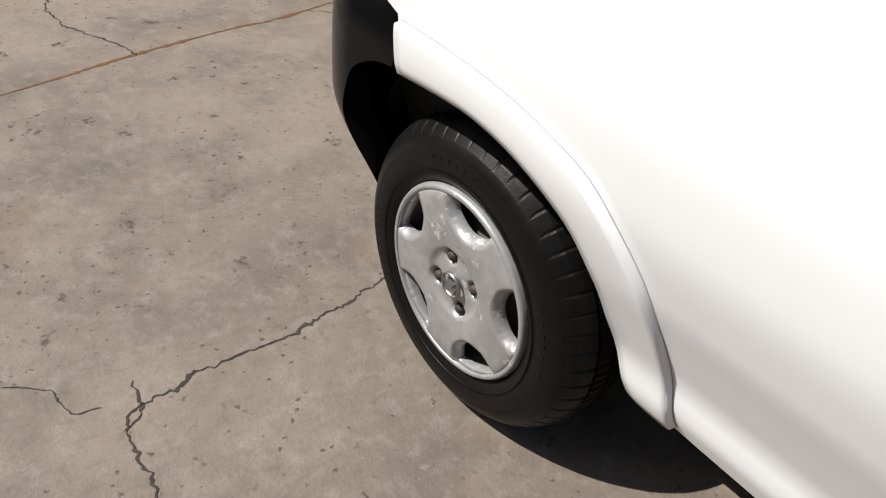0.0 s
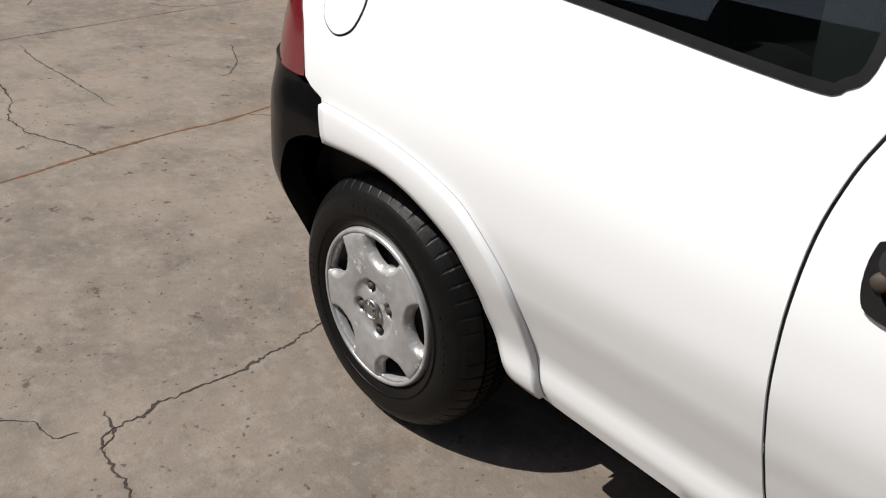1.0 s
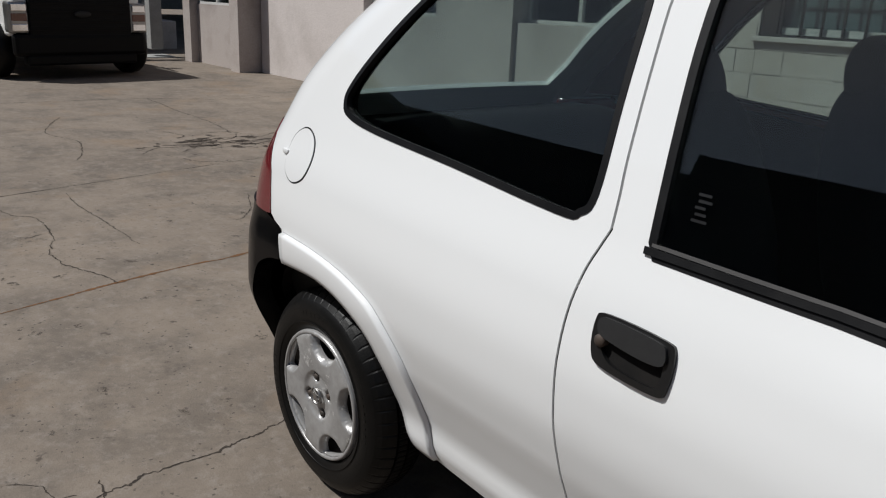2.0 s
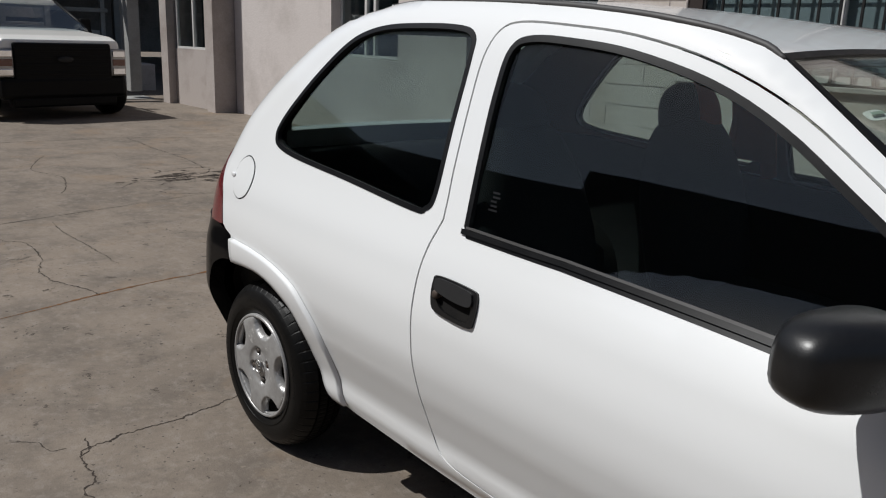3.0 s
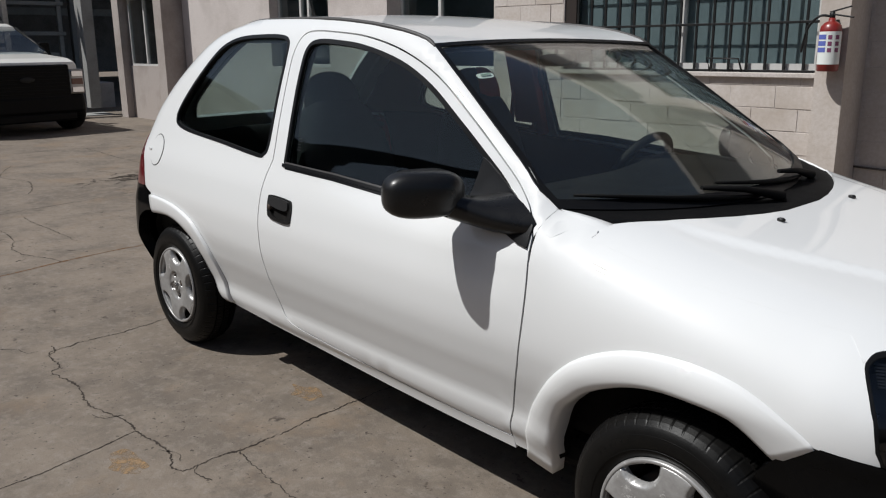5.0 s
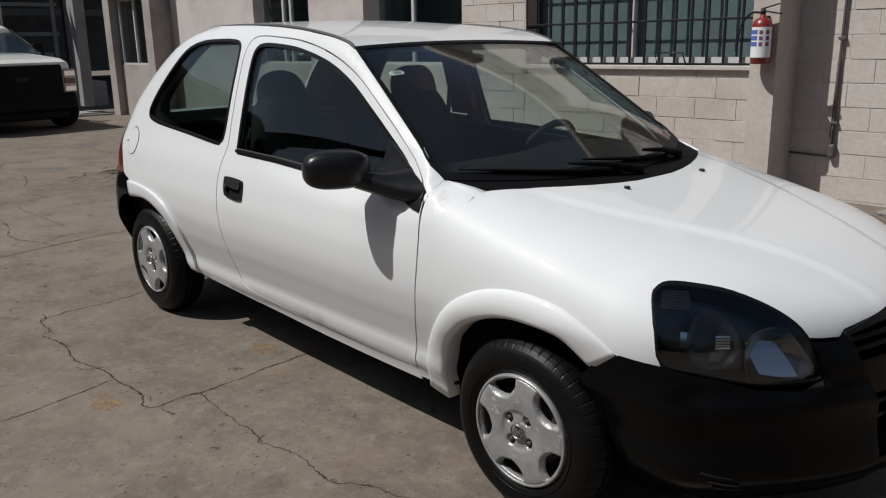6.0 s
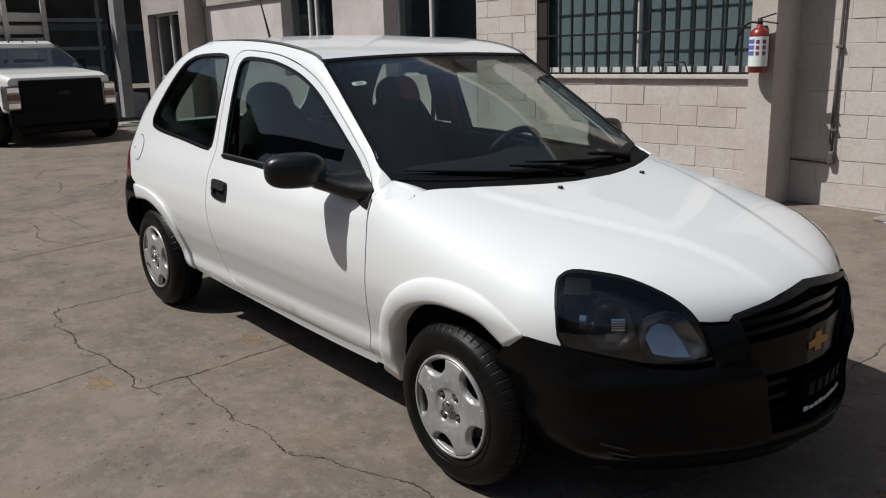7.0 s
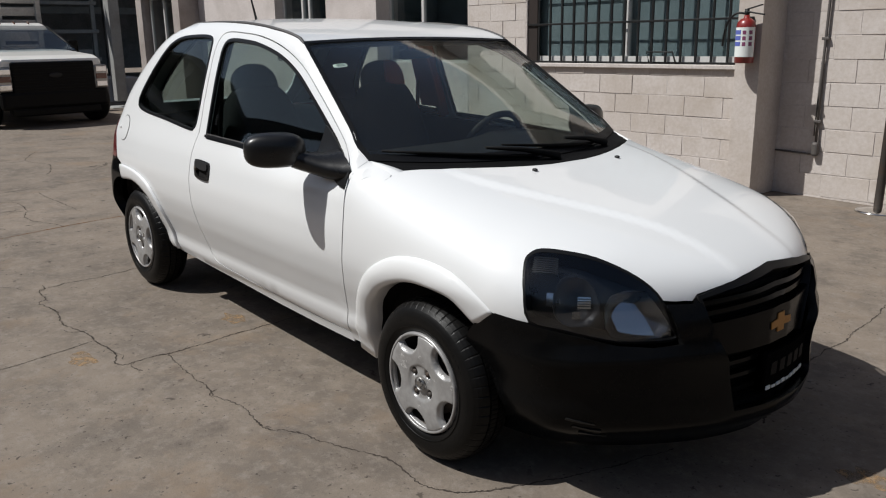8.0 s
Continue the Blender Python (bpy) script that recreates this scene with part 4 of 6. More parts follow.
for pivot, tip in (((0.04, 1.02), (-0.92, 0.955)), ((0.60, 1.02), (-0.26, 0.935))):
    wiper = thing("wiper", "", "")
    wiper.parent = car
    a, b = screen(*pivot) + Vector((0.02, 0, 0.012)), screen(*tip) + Vector((0.012, 0, 0.018))
    mid = a.lerp(b, 0.45) + Vector((0.012, 0, 0.022))
    bm = bmesh.new()
    tube(bm, [a + Vector((0, 0, -0.02)), a, a.lerp(mid, 0.5) + Vector((0.005, 0, 0.008)), mid], [0.016, 0.015, 0.009, 0.006], 8)
    part("wiper_arm", bm, COWL_PLASTIC, wiper, "black wiper arm")
    bm = bmesh.new()
    ends = [screen(pivot[0] + (tip[0] - pivot[0]) * t, pivot[1] + (tip[1] - pivot[1]) * t - 0.012) + Vector((0.006, 0, 0.009)) for t in (0.12, 0.3, 0.45, 0.6, 0.8, 1.0)]
    tube(bm, ends, [0.005, 0.0075, 0.009, 0.0075, 0.006, 0.004], 6)
    part("wiper_blade", bm, COWL_PLASTIC, wiper, "black rubber wiper blade")


# ---- front end ----


def lamp_outline(s):
    return ring_curve([(s * a / 60.0, z) for a, z in LAMP], 3)


def front_skin(out):
    """The nose as a surface over (angle / 60 degrees, z), moved outwards."""
    def f(u, z):
        p = Vector(nose(60.0 * u, z))
        way = Vector((math.cos(radians(60 * u)), -math.sin(radians(60 * u)), 0))
        k = out(u, z) if callable(out) else out
        return p + way * k
    return f


def bumper_push(u, z):
    """The bumper stands proud, fullest at its waist, and tucks in below."""
    a = abs(u)
    k = (0.012 * (1 - smooth(0.54, 0.60, z)) + 0.036 * (1 - smooth(0.455, 0.535, z))) * smooth(0.14, 0.26, z)
    k -= 0.05 * (1 - smooth(0.14, 0.27, z))
    k *= 1 - 0.8 * smooth(0.78, 1.08, a)
    k += 0.010 * (1 - smooth(0.25, 0.37, z)) * (1 - smooth(0.8, 0.95, a))
    k += 0.022 * (1 - smooth(0.60, 0.645, z)) * (1 - smooth(0.42, 0.60, a)) * smooth(0.40, 0.55, z)
    return k


half = [(1.075, 0.535), (1.065, 0.55), (1.02, 0.586), (0.885, 0.574), (0.792, 0.555), (0.70, 0.533), (0.62, 0.514), (0.517, 0.507), (0.424, 0.512), (0.440, 0.556), (0.471, 0.624), (0.435, 0.623), (0.380, 0.621), (0.366, 0.638)]
inner = [(0.356, 0.630), (0.327, 0.556), (0.272, 0.447), (0.250, 0.36), (0.236, 0.285)]
outline = [(0.0, 0.15), (0.5, 0.15), (0.9, 0.155), (1.10, 0.17), (1.16, 0.21), (1.165, 0.30), (1.14, 0.42), (1.105, 0.50)] + half + inner
outline = outline + [(-u, z) for u, z in outline[::-1]][:-1]
bumper = sheet("front_bumper", outline, front_skin(bumper_push), BLACK_BUMPER, car, 0.035, 0.03, label="black plastic front bumper")
for s in (1, -1):
    for k in range(3):
        z, a = 0.299 - 0.025 * k, 0.765 - 0.022 * k
        slot = [(s * a, z), (s * (a - 0.085), z - 0.018), (s * (a - 0.085), z - 0.022), (s * (a + 0.004), z - 0.006)]
        sheet("vent_rib", slot, front_skin(lambda u, z: bumper_push(u, z) + 0.003), BLACK_TRIM, bumper, 0.05, 0.012, label="moulded rib in the bumper")

# headlights: dark housing, bezel, projector, ribbed corner reflector, clear cover
for s in (1, -1):
    rim = lamp_outline(s)
    lamp = thing("headlight", "", "")
    lamp.parent = car
    tagged(lamp, "smoked black headlight with clear cover")
    sheet("housing", grown(rim, 0.003), front_skin(-0.082), LAMP_BLACK, lamp, 0.03, 0.01, label="black inner housing")
    sheet("bezel", grown(rim, 0.004), front_skin(0.001), SEAL, lamp, 0.03, 0.06, [grown(rim, -0.0035)], "black lamp surround")
    sheet("cover", grown(rim, -0.004), front_skin(0.003), LAMP_GLASS, lamp, 0.03, 0.003, label="clear plastic cover", back=True)

    def lamp_point(u, z, deep):
        return Vector(front_skin(-deep)(s * u, z))
    def bowl(cu, cz, ru, rz, deep, squat):
        def hollow(u, z):
            q = min(1.0, (abs((s * u - cu) / ru) ** squat + abs((z - cz) / rz) ** squat) ** (1 / squat))
            return -0.012 - deep * (1 - q * q)
        return hollow
    c = lamp_point(0.545, 0.60, 0.05)
    main = ring_curve([(s * u, z) for u, z in ((0.440, 0.522), (0.452, 0.575), (0.478, 0.620), (0.52, 0.648), (0.62, 0.655), (0.652, 0.635), (0.655, 0.58), (0.63, 0.530), (0.53, 0.516))], 4)
    sheet("reflector", main, front_skin(bowl(0.55, 0.588, 0.112, 0.074, 0.062, 2.6)), LAMP_SILVER, lamp, 0.012, 0.004, label="smoky main reflector bowl")
    facet = [(s * u, z) for u, z in ((0.640, 0.614), (0.60, 0.617), (0.548, 0.610), (0.52, 0.575), (0.495, 0.528), (0.55, 0.532), (0.612, 0.543), (0.628, 0.575))]
    sheet("reflector_facet", facet, front_skin(lambda u, z: -0.010 - 0.55 * max(0.0, z - 0.526)), CHROME, lamp, 0.02, 0.002, label="bright facet of the reflector")
    small = ring_curve([(s * u, z) for u, z in ((0.675, 0.575), (0.68, 0.64), (0.71, 0.685), (0.78, 0.70), (0.815, 0.66), (0.81, 0.60), (0.775, 0.57), (0.72, 0.565))], 4)
    sheet("side_reflector", small, front_skin(bowl(0.745, 0.632, 0.068, 0.066, 0.04, 2.4)), LAMP_BLACK, lamp, 0.012, 0.004, label="black turn signal bowl")
    bm = bmesh.new()
    blob(bm, c, (0.012, 0.012, 0.018), 2.2, 12, 8)
    part("bulb", bm, LAMP_GLASS, lamp)
    # ribbed silver inserts and the dark fluted upper corner
    for u, z, w, h, n, m, name in ((0.722, 0.631, 0.021, 0.017, 5, CHROME, "ribbed_insert"), (0.820, 0.637, 0.017, 0.019, 1, CHROME, "silver_insert"), (0.745, 0.595, 0.013, 0.011, 1, LAMP_SILVER, "silver_insert"), (0.845, 0.721, 0.042, 0.018, 8, BLACK_TRIM, "flute")):
        for k in range(n):
            low, high = z - h + 2 * h * k / n, z - h + 2 * h * (k + (0.62 if n > 1 else 0.95)) / n
            sheet(name, [(s * (u - w), low), (s * (u + w), low + 0.002), (s * (u + w * 0.94), high + 0.002), (s * (u - w * 0.96), high)], front_skin(-0.022), m, lamp, 0.03, 0.004, label="small bright lamp insert" if m is not BLACK_TRIM else "dark horizontal flute")

# grille: frame, slats, cross bar with badge, lower slats
grille = thing("grille", "", "")
grille.parent = car
tagged(grille, "black front grille with slats and a gold badge")
opening = [(0.356, 0.634), (0.25, 0.652), (0.12, 0.665), (0.0, 0.674), (-0.12, 0.665), (-0.25, 0.652), (-0.356, 0.634), (-0.327, 0.558), (-0.270, 0.449), (-0.247, 0.36), (-0.232, 0.284), (0, 0.278), (0.232, 0.284), (0.247, 0.36), (0.270, 0.449), (0.327, 0.558)]
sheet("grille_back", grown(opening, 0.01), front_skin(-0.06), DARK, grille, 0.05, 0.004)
sheet("grille_frame", grown(opening, 0.012), front_skin(lambda u, z: 0.012), SEAL, grille, 0.03, 0.06, [grown(opening, -0.006)], "glossy black grille surround")


def across(z0, rise, w, high, out, name, mat, label=""):
    """A bar across the grille: higher in the middle by rise."""
    def line(u):
        return z0 + rise * (1 - abs(u) / w)
    us = [w * (k / 16 - 1) for k in range(33)]
    outline = [(u, line(u) - high / 2) for u in us] + [(u, line(u) + high / 2) for u in us[::-1]]
    return sheet(name, outline, front_skin(out), mat, grille, 0.016, 0.03, label=label)


for k in range(2):
    across(0.610 - 0.032 * k, 0.014, 0.340 - 0.012 * k, 0.014, -0.006 - 0.003 * k, "grille_slat", BLACK_BUMPER, "black grille slat")
us = [k / 16 - 1 for k in range(33)]
bar = [(0.266 * u, 0.446 + 0.004 * (1 - abs(u))) for u in us] + [(0.318 * u, 0.553 + 0.012 * (1 - abs(u))) for u in us[::-1]]
sheet("cross_bar", bar, front_skin(0.006), BLACK_BUMPER, grille, 0.016, 0.03, label="glossy black bar across the grille")
for k in range(3):
    across(0.404 - 0.045 * k, 0.010, 0.250 - 0.008 * k, 0.013, -0.010, "lower_slat", BLACK_BUMPER, "black lower grille slat")
cross = [(-0.105, 0.515), (-0.03, 0.520), (-0.028, 0.538), (0.034, 0.538), (0.034, 0.520), (0.095, 0.515), (0.09, 0.493), (0.028, 0.495), (0.026, 0.478), (-0.036, 0.478), (-0.036, 0.495), (-0.11, 0.493)]
sheet("badge", [(0.62 * u, z + 0.002) for u, z in cross], front_skin(0.0095), GOLD, grille, 0.03, 0.003, label="gold cross-shaped badge")

# number plate holder with a blank plate
def plate_face(out):
    return lambda u, z: (3.223 + out - 0.6 * u * u + 0.02 * (z - 0.36), u, z)


plate = sheet("number_plate", [(-0.075, 0.302), (0.205, 0.302), (0.205, 0.425), (-0.075, 0.425)], plate_face(0.0), PLATE, car, 0.06, 0.03, label="dark number plate in a holder with a white lower edge", back=True)
for k in range(9):
    u, tall = -0.068 + 0.030 * k, (0.013, 0.009, 0.011)[k % 3]
    sheet("plate_mark", [(u, 0.304), (u + 0.022, 0.304), (u + 0.022, 0.304 + tall), (u, 0.304 + tall)], plate_face(0.003), STICKER_WHITE, plate, 0.06, 0.003)
for k in range(5):
    u = -0.035 + 0.05 * k
    sheet("plate_bar", [(u - 0.016, 0.35), (u + 0.016, 0.35), (u + 0.016, 0.39), (u - 0.016, 0.39)], plate_face(0.002), COWL_PLASTIC, plate, 0.06, 0.002)

# ---- rear end ----
for s in (-1, 1):
    red = LAMP_FRONT[:] + [Vector(p) for p in ((-0.26, 0.687), (-0.36, 0.688), (-0.50, 0.70))] + [Vector((hatch_line(z) + 0.006, z)) for z in (0.70, 0.76, 0.82, 0.87, 0.895)]
    sheet("tail_lamp", red, flank(s), TAIL_RED, car, 0.03, 0.03, label="red tail lamp at the rear corner", lip=0.003)


def rear_bumper_face(u, z):
    """Rear bumper over (plan run, z): from one rear arch round the back to the other."""
    pts = REAR_PLAN(u)
    bulge = 0.016 + 0.012 * math.sin(math.pi * min(1, max(0, (z - 0.26) / 0.42)))
    bulge *= 1 - 1.1 * smooth(0.60, 0.70, z)
    low = 1 - smooth(0.27, 0.47, z)
    q = 1 - 0.06 * low
    return Vector((pts[0] - bulge * pts[2] + 0.13 * low * abs(pts[2]) ** 0.5, (pts[1] + math.copysign(bulge, pts[1]) * (1 - abs(pts[2]))) * q, z))


def REAR_PLAN(u):
    """A rounded rear corner: x, y and how far it faces backwards."""
    a = abs(u)
    if a < 0.55:
        return (-0.53 + 0.03 * (a / 0.55) ** 2, u * 1.0, 1.0)
    if a < 0.95:
        t = (a - 0.55) / 0.4 * math.pi / 2
        return (-0.50 + 0.20 * (1 - math.cos(t)), math.copysign(0.55 + 0.205 * math.sin(t), u), math.cos(t))
    return (-0.30 + (a - 0.95) * 0.6, math.copysign(0.755 + 0.01 * (a - 0.95), u), 0.0)


half = curve([(0.84, 0.28), (0.90, 0.295), (0.922, 0.34), (0.925, 0.40), (0.932, 0.46), (0.95, 0.51), (0.98, 0.544), (1.03, 0.565), (1.09, 0.580), (1.165, 0.588)], 4) + [(1.168, 0.661), (1.04, 0.672), (0.92, 0.692), (0.7, 0.70), (0.0, 0.70)]
half = [(p[0], p[1]) for p in half]
outline = [(0.0, 0.27), (0.6, 0.275)] + half
outline = outline + [(-u, z) for u, z in outline[::-1]][1:-1]
sheet("rear_bumper", outline, rear_bumper_face, BLACK_BUMPER, car, 0.025, 0.05, label="black plastic rear bumper")


def hatch(u, z):
    w = side(hatch_line(z) + 0.004, z)
    return Vector((hatch_line(z) - 0.05 * (1 - u * u), u * w, z))


hatch_panel = sheet("hatch", [(-1, 0.66), (1, 0.66), (1, 1.0), (1, 1.375), (-1, 1.375), (-1, 1.0)], hatch, WHITE_PAINT, car, 0.04, 0.02, [[(-0.82, 0.96), (0.82, 0.96), (0.80, 1.32), (-0.80, 1.32)]], "white tailgate")
sheet("rear_window", [(-0.83, 0.95), (0.83, 0.95), (0.81, 1.33), (-0.81, 1.33)], lambda u, z: hatch(u, z) + Vector((0.006, 0, 0)), SIDE_GLASS, hatch_panel, 0.1, 0.004, back=True, label="tinted rear window")

# underbody
bm = bmesh.new()
box(bm, (-0.45, -0.62, 0.20), (2.85, 0.62, 0.30), 0.03)
part("underbody", bm, DARK, car, "dark underside")
for cx in (REAR_AXLE, FRONT_AXLE):
    bm = bmesh.new()
    tube(bm, [(cx, -0.62, HUB), (cx, 0.62, HUB)], 0.03, 10)
    part("axle", bm, DARK, car)
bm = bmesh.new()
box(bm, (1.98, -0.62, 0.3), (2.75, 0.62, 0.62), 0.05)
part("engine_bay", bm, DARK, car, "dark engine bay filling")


# ---- wheels ----
TYRE_W = 0.166


def build_wheel():
    wheel = thing("wheel", "", "")
    tagged(wheel, "wheel with a black tyre and a scuffed silver hubcap")
    h = TYRE_W / 2
    left = [(0.158, -h + 0.022), (0.168, -h + 0.006), (0.182, -h - 0.002), (0.205, -h - 0.004), (0.222, -h - 0.001), (0.237, -h + 0.007), (0.248, -h + 0.017), (0.2555, -h + 0.028), (0.2605, -h + 0.040), (0.2630, -h + 0.050),
            (0.2570, -h + 0.0505), (0.2570, -h + 0.055), (0.2645, -h + 0.0555), (0.2665, -0.004), (0.2590, -0.0035)]
    prof = left + [(r, -y) for r, y in left[::-1]]

    def cut(i, k, r):
        # shoulder grooves all round, finer sipes across the middle ribs
        if r > 0.246 and k % 8 == 0:
            return r - 0.0018 * smooth(0.244, 0.262, r) - 0.0004
        if r > 0.262 and k % 8 == 4 and 11 <= i <= 18:
            return r - 0.0028
        return r
    bm = bmesh.new()
    lathe(bm, [(r * 1.022, y) for r, y in prof], 416, "y", (0, 0, 0), cut)
    for f in bm.faces:
        f.smooth = all(math.hypot(v.co.x, v.co.z) < 0.252 for v in f.verts)
    part("tyre", bm, RUBBER, wheel, "black worn tyre with tread blocks")
    # raised rings and lettering bars on the side wall
    bm = bmesh.new()
    for r in (0.190, 0.2235):
        rows = []
        for k in range(97):
            a = 2 * math.pi * k / 96
            rows.append([Vector(((r + d) * math.cos(a), -h - o, (r + d) * math.sin(a))) for d, o in ((-0.0015, 0.002), (0, 0.0052 if r < 0.2 else 0.0022), (0.0015, 0.000))])
        mesh_grid(bm, rows)
    for start, count in ((200, 9), (20, 7), (110, 6)):
        for k in range(count):
            a = radians(start + 5 * k)
            c = Vector((0.212 * math.cos(a), -h - 0.0032, 0.210 * math.sin(a)))
            turn = Matrix.Rotation(-a, 4, "Y")
            box(bm, (-0.005, -0.0009, -0.0025), (0.005, 0.0009, 0.0025), 0.0, Matrix.Translation(c) @ turn)
    bmesh.ops.recalc_face_normals(bm, faces=bm.faces[:])
    part("side_wall_relief", bm, RUBBER, wheel)
    # hubcap face with five openings at its rim and four nut holes
    openings = []
    for k in range(5):
        a = radians(90 + 18 + 72 * k)
        e, n = Vector((math.cos(a), math.sin(a))), Vector((-math.sin(a), math.cos(a)))
        openings.append(ring_curve([e * 0.148 + n * 0.045, e * 0.152, e * 0.148 - n * 0.045, e * 0.137 - n * 0.046, e * 0.118 - n * 0.033, e * 0.106, e * 0.118 + n * 0.033, e * 0.137 + n * 0.046], 3))
    nuts = []
    for k in range(4):
        a = radians(45 + 90 * k)
        c = Vector((0.047 * math.cos(a), 0.047 * math.sin(a)))
        nuts.append([c + Vector((0.0125 * math.cos(q), 0.0125 * math.sin(q))) for q in (2 * math.pi * i / 14 for i in range(14))])
    disc = [Vector((0.1575 * math.cos(q), 0.1575 * math.sin(q))) for q in (2 * math.pi * i / 80 for i in range(80))]
    dish = spline([(0.0, 0.002), (0.028, 0.001), (0.05, 0.0), (0.058, 0.003), (0.063, 0.006), (0.1, 0.0085), (0.14, 0.0075), (0.156, 0.005), (0.1585, 0.0025), (0.161, 0.0025), (0.1635, 0.007), (0.167, 0.006), (0.170, -0.003)])
    holes = [dense(ring, 0.004) for ring in openings]

    def face(u, v):
        r = math.hypot(u, v)
        near = min((p.x - u) ** 2 + (p.y - v) ** 2 for ring in holes for p in ring) ** 0.5 if r > 0.085 else 1.0
        drop = (1 - smooth(0.001, 0.0085, near)) * (1 - smooth(0.155, 0.16, r))
        pit = min(math.hypot(u - 0.047 * math.cos(radians(45 + 90 * k)), v - 0.047 * math.sin(radians(45 + 90 * k))) for k in range(4))
        drop = max(drop, 0.5 * (1 - smooth(0.0125, 0.0165, pit)))
        return Vector((u, -h - dish(r) + 0.011 * drop + 0.004, v))
    vs, fs = fill(disc, 0.0042, openings + nuts)
    bm = bmesh.new()
    top = [bm.verts.new(face(v.x, v.y)) for v in vs]
    for f in fs:
        q = bm.faces.new([top[i] for i in f])
        q.smooth = True
    bmesh.ops.recalc_face_normals(bm, faces=bm.faces[:])
    rim_edges = [e for e in bm.edges if e.is_boundary]
    if sum(f.normal.y for f in bm.faces) > 0:
        bmesh.ops.reverse_faces(bm, faces=bm.faces[:])
    made = bmesh.ops.extrude_edge_only(bm, edges=rim_edges)["geom"]
    for v in made:
        if isinstance(v, bmesh.types.BMVert):
            v.co.y += 0.012
    bmesh.ops.recalc_face_normals(bm, faces=bm.faces[:])
    for v in bm.verts:
        v.co.x *= 1.0065
        v.co.z *= 1.0065
    cap = part("hubcap", bm, HUBCAP, wheel, "scuffed silver plastic hubcap with five openings")
    bm = bmesh.new()
    lathe(bm, [(0.1585, -h + 0.012), (0.1585, -h - 0.001), (0.160, -h - 0.0018), (0.1635, -h - 0.0022), (0.166, -h - 0.001), (0.168, -h + 0.003), (0.169, -h + 0.009)], 96, "y")
    for f in bm.faces:
        f.smooth = True
    part("hubcap_ring", bm, HUBCAP, wheel, "smooth outer ring of the hubcap")
    bm = bmesh.new()
    cross = [(-0.016, -0.004), (-0.007, -0.004), (-0.006, -0.009), (0.007, -0.009), (0.008, -0.004), (0.016, -0.003), (0.015, 0.004), (0.007, 0.004), (0.006, 0.009), (-0.007, 0.009), (-0.008, 0.004), (-0.015, 0.003)]
    low = [bm.verts.new((u, -h - 0.005, v)) for u, v in cross]
    high = [bm.verts.new((u, -h - 0.009, v)) for u, v in cross]
    bm.faces.new(high)
    for i in range(len(cross)):
        bm.faces.new((low[i - 1], low[i], high[i], high[i - 1]))
    lathe(bm, [(0.0225, -h - 0.002), (0.0225, -h - 0.0075), (0.0205, -h - 0.0085), (0.0195, -h - 0.002)], 32, "y")
    part("emblem", bm, STEEL_GREY, wheel, "small cross emblem in a ring")
    bm = bmesh.new()
    lathe(bm, [(0.168, -h + 0.012), (0.160, -h + 0.02), (0.150, -0.03), (0.14, 0.03)], 48, "y")
    part("rim", bm, BRAKE, wheel, "dark steel rim behind the hubcap")
    bm = bmesh.new()
    lathe(bm, [(0.0, -0.055), (0.06, -0.055), (0.065, -0.045), (0.118, -0.04), (0.122, 0.02), (0.0, 0.02)], 40, "y")
    part("brake_drum", bm, BRAKE, wheel, "dark brake disc")
    for k in range(4):
        a = radians(45 + 90 * k)
        bm = bmesh.new()
        lathe(bm, [(0.0, -h + 0.002), (0.0085, -h + 0.002), (0.0095, -h + 0.008), (0.0095, -0.03)], 6, "y", (0.047 * math.cos(a), 0, 0.047 * math.sin(a)))
        part("wheel_nut", bm, BRAKE, wheel)
    return wheel


first = build_wheel()
SPOTS = [(REAR_AXLE + 0.007, -0.675, 27), (FRONT_AXLE, -0.703, -8), (REAR_AXLE, 0.695, 10), (FRONT_AXLE, 0.70, 50)]
for k, (x, y, spin) in enumerate(SPOTS):
    m = Matrix.Translation((x, y, HUB - 0.002)) @ Matrix.Rotation(0 if y < 0 else math.pi, 4, "Z") @ Matrix.Rotation(radians(spin), 4, "Y")
    if k == 0:
        first.matrix_basis = m
        wheel = first
    else:
        wheel = copy_thing(first, m)
    wheel.parent = car


# ---- cabin ----
def front_seat(x, y, mat, label):
    seat = thing("front_seat", "", "")
    seat.parent = car
    tagged(seat, label)
    bm = bmesh.new()
    blob(bm, (x + 0.28, y, 0.50), (0.27, 0.25, 0.10), 4.0)
    part("seat_cushion", bm, mat, seat)
    lean = Matrix.Rotation(radians(-14), 3, "Y")
    bm = bmesh.new()
    blob(bm, (x + 0.03, y, 0.80), (0.085, 0.235, 0.31), 3.6, 24, 18, lean)
    for v in bm.verts:
        v.co.y = y + (v.co.y - y) * (1 - 0.25 * smooth(0.80, 1.08, v.co.z))
    part("backrest", bm, mat, seat)
    bm = bmesh.new()
    blob(bm, (x - 0.045, y, 1.09), (0.055, 0.125, 0.115), 2.3, 22, 16, lean)
    part("head_restraint", bm, mat, seat)
    return seat


